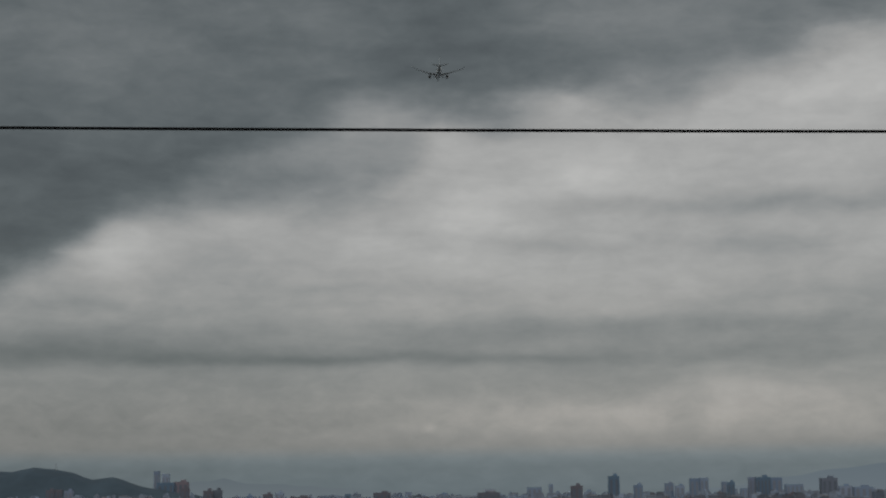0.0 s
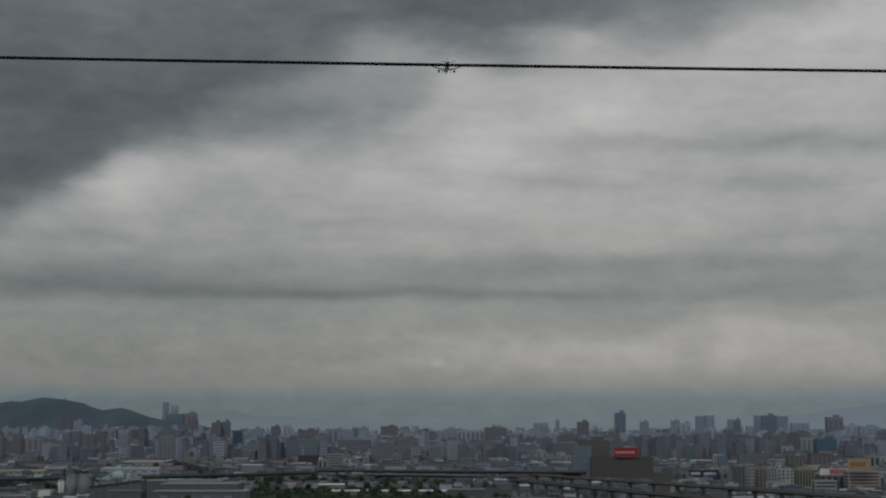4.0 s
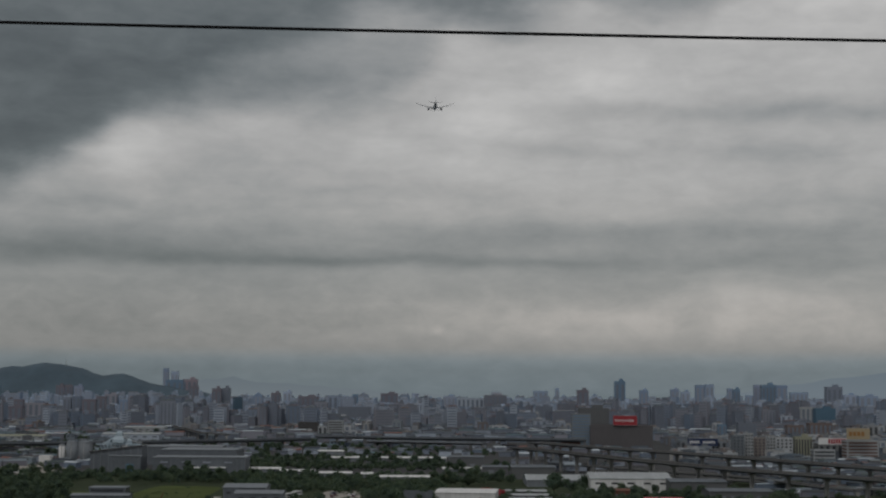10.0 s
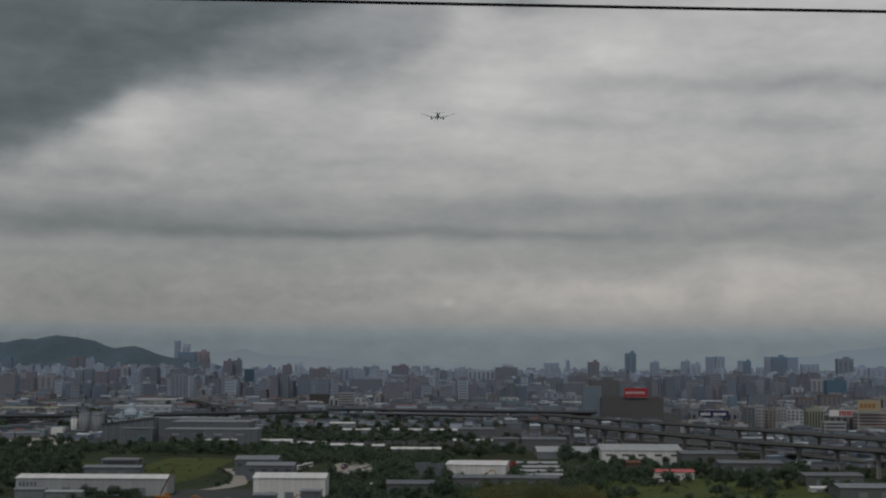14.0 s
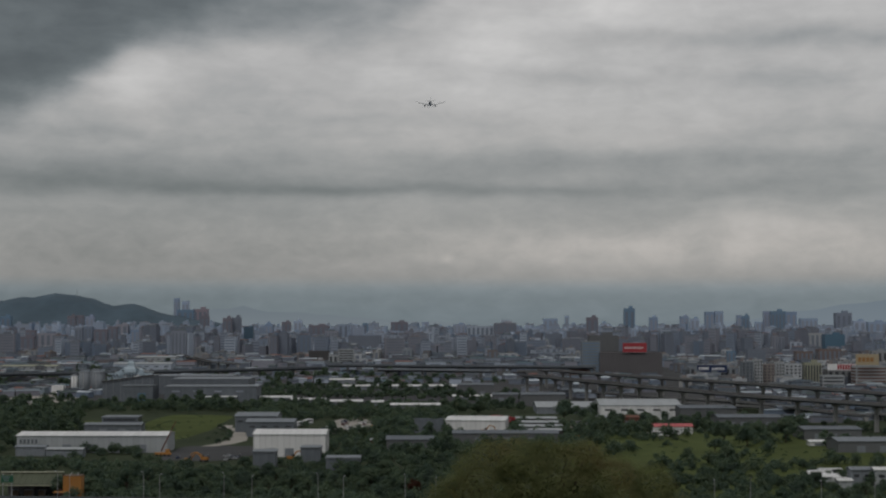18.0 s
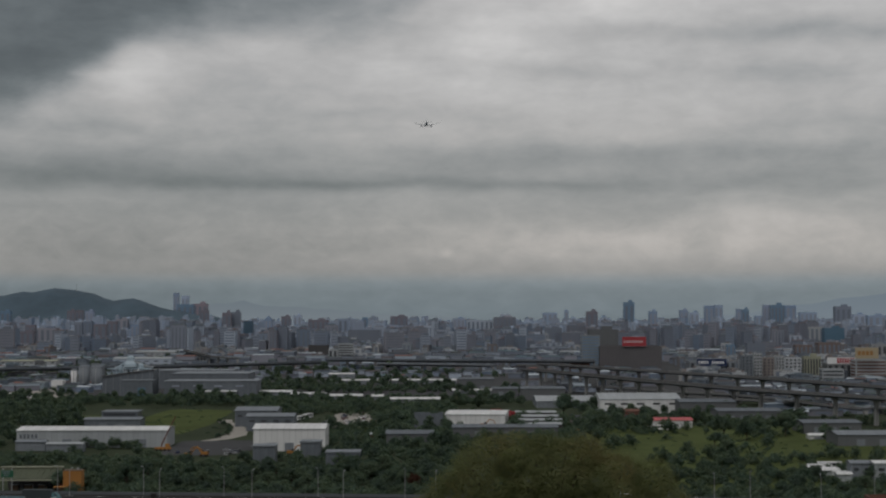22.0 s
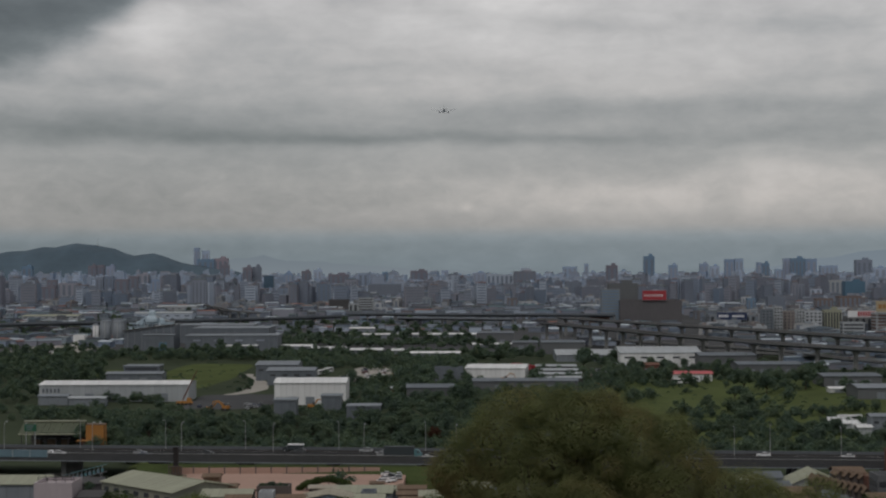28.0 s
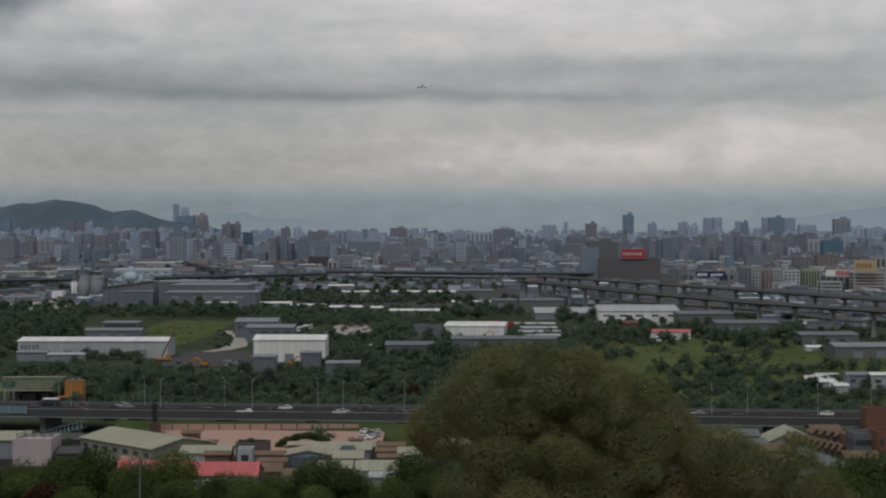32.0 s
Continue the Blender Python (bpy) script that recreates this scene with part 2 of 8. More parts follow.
M_SOIL = material("plain_ground", (0.048, 0.06, 0.037), 0.95, spread=0.35, scale=0.02, fine=0.4, ior=1.12)
M_SLOPE = material("slope_scrub", (0.035, 0.05, 0.02), 0.95, spread=0.4, scale=0.1, fine=1.5, ior=1.12)
M_CITY = material("town_ground", (0.075, 0.076, 0.079), 0.9, spread=0.35, scale=0.01, fine=0.08, ior=1.12)
M_FIELD = material("meadow", (0.077, 0.096, 0.036), 0.95, spread=0.55, scale=0.03, fine=0.25, ior=1.12)
M_BANK = material("rough_grass_bank", (0.055, 0.072, 0.028), 0.95, spread=0.5, scale=0.12, fine=0.8, ior=1.12)
M_LOT = material("bare_lot", (0.392, 0.265, 0.216), 0.95, spread=0.2, scale=0.05, fine=0.6, ior=1.12)
M_PAVE = material("pale_paving", (0.34, 0.32, 0.29), 0.9, spread=0.2, scale=0.06, fine=0.5, ior=1.12)
M_PAVERED = material("reddish_paving", (0.17, 0.135, 0.135), 0.9, spread=0.2, scale=0.06, fine=0.5, ior=1.12)
M_ROAD = material("road_asphalt", (0.037, 0.034, 0.033), 0.95, ior=1.12, spread=0.18, scale=0.05, fine=0.7)
M_DECK = material("weathered_concrete", (0.122, 0.131, 0.142), 0.9, ior=1.2, spread=0.22, scale=0.12, fine=0.9, streaks=0.35)
M_PIER = material("pier_concrete", (0.20, 0.20, 0.20), 0.9, ior=1.2, spread=0.2, scale=0.1, fine=0.7, streaks=0.3)
M_WHITE = material("white_cladding", (0.72, 0.72, 0.72), 0.55, spread=0.06, scale=0.12, fine=0.9, streaks=0.12, sheets=3.0)
M_PALE = material("pale_roof_sheet", (0.370, 0.392, 0.409), 0.6, spread=0.1, scale=0.1, fine=0.8, streaks=0.1, sheets=3.0)
M_GREY = material("grey_cladding", (0.215, 0.237, 0.263), 0.7, spread=0.15, scale=0.1, fine=0.7, streaks=0.2, sheets=3.5)
M_DARK = material("dark_cladding", (0.07, 0.068, 0.07), 0.75, spread=0.2, scale=0.08, fine=0.6, streaks=0.2)
M_EDGE = material("sooty_edge_beam", (0.07, 0.071, 0.074), 0.9, spread=0.25, scale=0.2, fine=1.0, streaks=0.3, ior=1.2)
M_BROWN = material("brown_tile_wall", (0.105, 0.085, 0.078), 0.8, spread=0.18, scale=0.06, fine=0.5, streaks=0.15)
# Brown, rosy and dark tower tiles, each with haze painted into the colour.
M_HAZEBROWN = material("haze_tinted_brown_tiles", (0.198, 0.186, 0.220), 0.85, spread=0.14, scale=0.05, fine=0.3, streaks=0.15)
M_HAZEROSE = material("haze_tinted_rosy_tiles", (0.297, 0.253, 0.290), 0.85, spread=0.12, scale=0.05, fine=0.3, streaks=0.1)
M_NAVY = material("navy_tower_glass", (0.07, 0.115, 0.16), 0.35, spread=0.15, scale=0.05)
M_HAZEDARK = material("haze_tinted_dark_tiles", (0.183, 0.207, 0.253), 0.85, spread=0.14, scale=0.05, fine=0.3, streaks=0.15)
M_FACTORY = material("dark_grey_factory_wall", (0.13, 0.136, 0.143), 0.85, spread=0.15, scale=0.05, fine=0.4, streaks=0.25)
M_FACTORYBROWN = material("brown_grey_factory_wall", (0.112, 0.106, 0.112), 0.85, spread=0.2, scale=0.04, fine=0.4, streaks=0.3)
M_COLUMN = material("pale_column_concrete", (0.34, 0.338, 0.33), 0.9, spread=0.2, scale=0.15, fine=0.8, streaks=0.3, ior=1.2)
M_BRICK = material("red_brick_wall", (0.155, 0.072, 0.052), 0.85, spread=0.25, scale=0.2, fine=1.5, streaks=0.25)
M_ORANGE = material("orange_sheet", (0.38, 0.175, 0.045), 0.7, spread=0.2, scale=0.2, fine=1.2, streaks=0.3)
M_RED = material("red_roof_sheet", (0.48, 0.115, 0.12), 0.6, spread=0.1, scale=0.15, fine=1.0, streaks=0.1, sheets=1.6)
M_GREENROOF = material("sage_roof_sheet", (0.32, 0.325, 0.245), 0.65, spread=0.12, scale=0.12, fine=0.9, streaks=0.15, sheets=2.2)
# Old streaked sage sheet, its colour also darkened to paint shade on the roof.
M_OLDSAGE = material("shaded_old_sage_sheet", (0.086, 0.098, 0.063), 0.75, spread=0.3, scale=0.15, fine=0.9, streaks=0.4, sheets=2.0)
M_SLATE = material("grey_corrugated_sheet", (0.137, 0.155, 0.177), 0.7, spread=0.2, scale=0.3, fine=1.2, streaks=0.25, sheets=2.0)
M_SAGEWALL = material("sage_painted_wall", (0.215, 0.22, 0.18), 0.85, spread=0.15, scale=0.15, fine=0.8, streaks=0.3)
M_SOOT = material("sooty_brick", (0.022, 0.02, 0.02), 0.9, spread=0.25, scale=0.3, fine=1.5, streaks=0.2)
M_CREAM = material("cream_roof_sheet", (0.36, 0.33, 0.265), 0.7, spread=0.15, scale=0.15, fine=0.9, streaks=0.2, sheets=2.2)
M_RUST = material("rusty_roof_sheet", (0.163, 0.112, 0.077), 0.85, spread=0.35, scale=0.3, fine=1.6, streaks=0.3, sheets=1.5)
M_PINKWALL = material("pinkish_wall_paint", (0.42, 0.365, 0.38), 0.8, spread=0.1, scale=0.2, fine=1.0, streaks=0.25)
M_BLUEWRAP = material("blue_sheeting", (0.094, 0.175, 0.249), 0.6, spread=0.15)
M_TERRACOTTA = material("terracotta_facade", (0.185, 0.145, 0.135), 0.85, spread=0.15, scale=0.08, fine=0.6, streaks=0.15)
M_ICEBLUE = material("pale_blue_steel", (0.36, 0.44, 0.50), 0.55, spread=0.15, scale=0.3, fine=1.5)
M_BARRIER = material("faded_blue_panels", (0.13, 0.20, 0.24), 0.7, spread=0.15, scale=0.2, fine=1.0, streaks=0.3)
M_TEAL = material("teal_paint", (0.09, 0.19, 0.21), 0.6, spread=0.15, scale=0.2, fine=1.0)
M_SIGNRED = material("red_sign_panel", (0.357, 0.042, 0.054), 0.5, spread=0.08)
M_SIGNBLUE = material("navy_sign_panel", (0.025, 0.04, 0.10), 0.5, spread=0.08)
M_SIGNYEL = material("yellow_billboard", (0.40, 0.33, 0.22), 0.6, spread=0.08)
M_SIGNORANGE = material("orange_letters", (0.33, 0.17, 0.06), 0.6, spread=0.05)
M_LETTER = material("white_letters", (0.75, 0.75, 0.75), 0.6, spread=0.04)
M_GLASS = material("dark_window_glass", (0.05, 0.055, 0.062), 0.3, spread=0.2, scale=0.3)
# Blue glass, its colour lifted to include haze over the far towers.
M_BLUEGLASS = material("blue_tower_glass", (0.166, 0.253, 0.354), 0.25, spread=0.15, scale=0.05)
M_STEEL = material("galvanised_steel", (0.36, 0.37, 0.37), 0.5, metal=0.5, spread=0.12)
M_RUBBER = material("black_rubber", (0.02, 0.02, 0.02), 0.8, spread=0.15)
M_CABLE = material("cable_sheath", (0.012, 0.012, 0.013), 0.9, spread=0.08, scale=2, fine=2, ior=1.12)
M_PLANE = material("aircraft_paint", (0.78, 0.80, 0.82), 0.35, spread=0.06, scale=0.1)
M_PLANEDARK = material("aircraft_metal", (0.34, 0.34, 0.35), 0.45, metal=0.3, spread=0.1)
M_INSECT = material("brown_insect_shell", (0.07, 0.055, 0.055), 0.6, spread=0.2, scale=200, fine=900)
M_BARK = material("tree_bark", (0.07, 0.055, 0.042), 0.95, spread=0.3, scale=0.6, fine=5.0, bump=0.4)
M_ROOFTOP = material("flat_roof_felt", (0.16, 0.16, 0.16), 0.9, spread=0.2, scale=0.1, fine=0.6)
# Windows, roofs and facades of the far town, paled and blued as painted haze.
M_PALEWINDOW = material("haze_paled_window_rows", (0.285, 0.314, 0.375), 0.6, spread=0.15, scale=0.1)
M_FARROOFTOP = material("haze_tinted_flat_roofs", (0.283, 0.311, 0.344), 0.9, spread=0.15, scale=0.1, fine=0.6)
M_FARFACADES = material("haze_tinted_facades_joined", (0.320, 0.371, 0.441), 0.9, spread=0.1, scale=0.02, fine=0.15, streaks=0.1, island=True, palette=[(0.333, 0.408, 0.529), (0.302, 0.353, 0.449), (0.373, 0.456, 0.582), (0.280, 0.353, 0.465), (0.345, 0.399, 0.496), (0.278, 0.355, 0.477), (0.409, 0.494, 0.620), (0.307, 0.363, 0.465), (0.317, 0.401, 0.523), (0.369, 0.430, 0.530), (0.467, 0.560, 0.702)])
M_FARWINDOW = material("haze_tinted_window_rows", (0.167, 0.195, 0.245), 0.4, spread=0.2, scale=0.1)
# Joined town facades and low roofs: haze painted in by bluing the palettes.
M_FACADES = material("haze_tinted_town_joined", (0.174, 0.195, 0.226), 0.9, spread=0.14, scale=0.02, fine=0.2, streaks=0.15, island=True, palette=[(0.250, 0.274, 0.329), (0.198, 0.202, 0.240), (0.315, 0.359, 0.438), (0.164, 0.189, 0.236), (0.247, 0.251, 0.290), (0.167, 0.214, 0.287), (0.347, 0.391, 0.466), (0.199, 0.208, 0.251), (0.222, 0.265, 0.339), (0.184, 0.207, 0.259), (0.416, 0.474, 0.565), (0.276, 0.285, 0.333)])
M_ROOFS = material("haze_tinted_roofs_joined", (0.155, 0.167, 0.183), 0.8, spread=0.16, scale=0.05, fine=0.4, island=True, palette=[
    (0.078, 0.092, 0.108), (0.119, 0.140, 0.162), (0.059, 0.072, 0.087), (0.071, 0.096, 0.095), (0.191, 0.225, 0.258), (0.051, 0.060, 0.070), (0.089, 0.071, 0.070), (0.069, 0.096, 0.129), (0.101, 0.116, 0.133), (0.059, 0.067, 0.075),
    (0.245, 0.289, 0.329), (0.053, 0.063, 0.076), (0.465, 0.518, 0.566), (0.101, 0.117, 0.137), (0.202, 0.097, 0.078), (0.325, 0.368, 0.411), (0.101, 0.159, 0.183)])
# Palette for towers and depots, blued to carry the haze.
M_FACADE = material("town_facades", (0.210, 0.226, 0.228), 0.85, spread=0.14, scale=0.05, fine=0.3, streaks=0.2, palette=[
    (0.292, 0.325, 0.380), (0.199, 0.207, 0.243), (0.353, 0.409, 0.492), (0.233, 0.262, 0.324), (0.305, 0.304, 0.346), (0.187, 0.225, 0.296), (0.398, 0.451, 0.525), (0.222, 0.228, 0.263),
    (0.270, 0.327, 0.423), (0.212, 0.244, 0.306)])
# Near blocks: almost neutral colours with a slight blue cast for haze.
M_NEARFACADE = material("near_town_facades", (0.188, 0.198, 0.214), 0.85, spread=0.16, scale=0.05, fine=0.3, streaks=0.25, palette=[
    (0.281, 0.292, 0.305), (0.178, 0.172, 0.176), (0.375, 0.396, 0.416), (0.216, 0.223, 0.230), (0.253, 0.223, 0.214), (0.160, 0.183, 0.209), (0.432, 0.455, 0.481), (0.188, 0.163, 0.160), (0.253, 0.282, 0.310), (0.320, 0.322, 0.320)])
# Far tower palette: haze painted in as a pale blue cast.
M_FARFACADE = material("haze_tinted_tower_facades", (0.218, 0.252, 0.299), 0.9, spread=0.08, scale=0.03, fine=0.15, streaks=0.1, palette=[
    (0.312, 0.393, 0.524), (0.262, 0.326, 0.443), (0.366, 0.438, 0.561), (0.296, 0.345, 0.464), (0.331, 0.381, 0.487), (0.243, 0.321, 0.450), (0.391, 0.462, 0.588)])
# Low roofs and walls share the blue cast painted in for haze.
M_LOWROOF = material("low_roofs", (0.164, 0.172, 0.183), 0.75, spread=0.16, scale=0.1, fine=0.6, palette=[
    (0.147, 0.170, 0.192), (0.222, 0.255, 0.278), (0.104, 0.124, 0.145), (0.126, 0.162, 0.153), (0.253, 0.290, 0.303), (0.088, 0.102, 0.114), (0.147, 0.102, 0.096), (0.118, 0.162, 0.212), (0.192, 0.212, 0.231), (0.253, 0.277, 0.284)])
M_LOWWALL = material("low_walls", (0.173, 0.201, 0.220), 0.85, spread=0.18, scale=0.15, fine=0.8, streaks=0.25, palette=[
    (0.175, 0.209, 0.244), (0.239, 0.289, 0.328), (0.120, 0.148, 0.184), (0.152, 0.159, 0.169), (0.200, 0.254, 0.316), (0.104, 0.119, 0.146)])
M_SHELTER = material("roof_shelter_sheets", (0.3, 0.3, 0.3), 0.7, spread=0.15, scale=0.05, fine=0.4, island=True, palette=[
    (0.50, 0.52, 0.53), (0.24, 0.105, 0.085), (0.17, 0.24, 0.24), (0.33, 0.35, 0.36), (0.30, 0.17, 0.10), (0.14, 0.20, 0.29), (0.62, 0.63, 0.63), (0.20, 0.21, 0.22), (0.30, 0.14, 0.12), (0.24, 0.28, 0.23)])
# Paler copy of the shelter colours, with haze painted in.
M_FARSHELTER = material("haze_tinted_shelter_sheets", (0.3, 0.3, 0.3), 0.8, spread=0.1, scale=0.05, island=True, palette=[
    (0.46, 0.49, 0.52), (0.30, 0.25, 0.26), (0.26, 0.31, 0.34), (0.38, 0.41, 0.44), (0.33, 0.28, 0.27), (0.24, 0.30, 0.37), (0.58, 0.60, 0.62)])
# Leaf greens pulled towards blue, painting haze into the woods.
M_LEAF = leafy("wood_leaves", [(0.078, 0.109, 0.092), (0.102, 0.142, 0.103), (0.127, 0.163, 0.108), (0.086, 0.129, 0.103), (0.110, 0.148, 0.103), (0.172, 0.199, 0.128)])
M_LEAFNEAR = leafy("olive_leaves", [(0.232, 0.180, 0.095), (0.210, 0.188, 0.095), (0.173, 0.188, 0.089), (0.201, 0.211, 0.106), (0.244, 0.209, 0.106)], clump=0.7, stretch=0.42, single=0.15, thinness=0.58, own=0.0)
M_LEAFSLOPE = leafy("slope_leaves", [(0.051, 0.073, 0.029), (0.078, 0.112, 0.036), (0.114, 0.151, 0.048), (0.160, 0.185, 0.065)])
M_LEAFRED = leafy("russet_leaves", [(0.063, 0.032, 0.021), (0.077, 0.038, 0.027), (0.052, 0.028, 0.021)])
# Woods on the hill, coloured blue to paint the haze before them.
M_HILL = material("haze_tinted_wooded_hill", (0.068, 0.102, 0.132), 0.95, spread=0.38, scale=0.012, fine=0.05)


# ---- mesh helpers ----
class Shape:
    """Collects vertices and faces of one mesh."""

    def __init__(self):
        self.v, self.f, self.mi = [], [], []

    def face(self, pts, mi=0):
        n = len(self.v)
        self.v += [tuple(p) for p in pts]
        self.f.append(tuple(range(n, n + len(pts))))
        self.mi.append(mi)

    def box(self, x0, x1, y0, y1, z0, z1, mi=0):
        n = len(self.v)
        self.v += [(x, y, z) for z in (z0, z1) for x, y in ((x0, y0), (x1, y0), (x1, y1), (x0, y1))]
        for q in ((3, 2, 1, 0), (4, 5, 6, 7), (0, 1, 5, 4), (1, 2, 6, 5), (2, 3, 7, 6), (3, 0, 4, 7)):
            self.f.append(tuple(n + i for i in q))
            self.mi.append(mi)
        return self

    def loft(self, rings, cap=True, mi=0):
        """Skin between rings of equal length."""
        n, m = len(self.v), len(rings[0])
        for r in rings:
            self.v += [tuple(p) for p in r]
        for i in range(len(rings) - 1):
            for j in range(m):
                a, b = n + i * m + j, n + i * m + (j + 1) % m
                self.f.append((a, b, b + m, a + m))
                self.mi.append(mi)
        if cap:
            self.f.append(tuple(n + j for j in reversed(range(m))))
            self.f.append(tuple(n + (len(rings) - 1) * m + j for j in range(m)))
            self.mi += [mi, mi]
        return self

    def tube(self, points, radii, sides=8, mi=0):
        """A round bar along points with a radius at each."""
        rings = []
        for i, p in enumerate(points):
            p = Vector(p)
            way = (Vector(points[min(i + 1, len(points) - 1)]) - Vector(points[max(i - 1, 0)])).normalized()
            a = way.orthogonal().normalized() if abs(way.z) > 0.9 else way.cross((0, 0, 1)).normalized()
            b = way.cross(a)
            rings.append([p + radii[i] * (math.cos(t) * a + math.sin(t) * b) for t in (2 * math.pi * j / sides for j in range(sides))])
        return self.loft(rings, mi=mi)

    def mesh(self, name, *mats, smooth=False):
        me = bpy.data.meshes.new(name)
        me.from_pydata(self.v, [], self.f)
        for m in mats:
            me.materials.append(m)
        if len(mats) > 1:
            me.polygons.foreach_set("material_index", self.mi)
        if smooth:
            me.polygons.foreach_set("use_smooth", [True] * len(me.polygons))
        me.update()
        return me


def part(name, shape, mat, parent, label="", at=None, smooth=False):
    data = shape if isinstance(shape, bpy.types.Mesh) else shape.mesh(name, *(mat if isinstance(mat, (list, tuple)) else (mat,)), smooth=smooth)
    ob = new(name, data)
    ob.parent = parent
    if at is not None:
        ob.matrix_basis = at
    return tagged(ob, label)


def thing(name, m, label, category, group="", kind=""):
    ob = new(name)
    ob.empty_display_size = 1.0
    ob.matrix_basis = m
    return tagged(ob, label, category, group, kind)


def setting(name, shape, mat, label, category, kind="structure", smooth=False):
    return tagged(new(name, shape.mesh(name, *(mat if isinstance(mat, (list, tuple)) else (mat,)), smooth=smooth)), label, category, kind=kind)


BOXES = {}


def boxmesh(w, d, h, mat):
    """A shared box mesh, its base centred at the origin."""
    key = (round(w, 2), round(d, 2), round(h, 2), mat.name)
    if key not in BOXES:
        BOXES[key] = Shape().box(-w / 2, w / 2, -d / 2, d / 2, 0, h).mesh("piece", mat)
    return BOXES[key]


# ---- ground ----
def rise(x, y):
    """Height of the land: the hillside under the camera falls to the plain."""
    r = math.hypot(x * 0.75, y) if y > 0 else abs(x) * 0.75
    pts = ((0, 68.3), (6, 67.6), (14, 64.5), (45, 56.5), (120, 45.0), (190, 33.0), (260, 15.0), (330, 2.5), (380, 0.0), (9000, 0.0))
    for (a, za), (b, zb) in zip(pts, pts[1:]):
        if r <= b:
            return za + (zb - za) * (r - a) / (b - a)
    return 0.0


def make_ground():
    s = Shape()
    xs = sorted({*range(-400, 401, 20), *(-4900, -3500, -2500, -1700, -1200, -900, -700, -550, -470), *(470, 550, 700, 900, 1200, 1700, 2500, 3500, 4900)})
    ys = sorted({*range(-100, 401, 10), -4900, -2500, -1200, -600, -300, -180, 500, 700, 1000, 1500, 2200, 3200, 4200, 4950})
    for y in ys:
        for x in xs:
            wob = 1.5 * noise.noise((x * 0.03, y * 0.03, 0)) if 20 < math.hypot(x, y) < 330 else 0
            s.v.append((x, y, rise(x, y) + wob))
    n = len(xs)
    for j in range(len(ys) - 1):
        for i in range(n - 1):
            s.f.append((j * n + i, j * n + i + 1, (j + 1) * n + i + 1, (j + 1) * n + i))
            s.mi.append(1 if ys[j] < 370 and abs(xs[i]) < 480 else 0)
    setting("ground", s, [M_SOIL, M_SLOPE], "hillside of dark scrub falling to a wide built-up plain", "ground", smooth=True)


def patch(name, x0, y0, x1, y1, mat, label, category, z=0.05, wob=0.06, steps=9):
    """A flat patch of ground with an uneven outline, between two corners."""
    s = Shape()
    pts = []
    cx, cy, w, d = (x0 + x1) / 2, (y0 + y1) / 2, (x1 - x0) / 2, (y1 - y0) / 2
    for i in range(steps * 4):
        t = 2 * math.pi * i / (steps * 4)
        k = 1 / max(abs(math.cos(t)), abs(math.sin(t))) ** 0.85 * (1 + wob * noise.noise((math.cos(t) * 2 + x0, math.sin(t) * 2 + y0, 1)) * 2)
        pts.append((cx + w * k * math.cos(t), cy + d * k * math.sin(t), z))
    s.face(pts)
    setting(name, s, mat, label, category)


make_ground()


# ---- kinds of things ----
# stretches of the skyline where a tower shows over the roofs before it: slopes, distance, drop of those roofs below eye level
KEEP = []


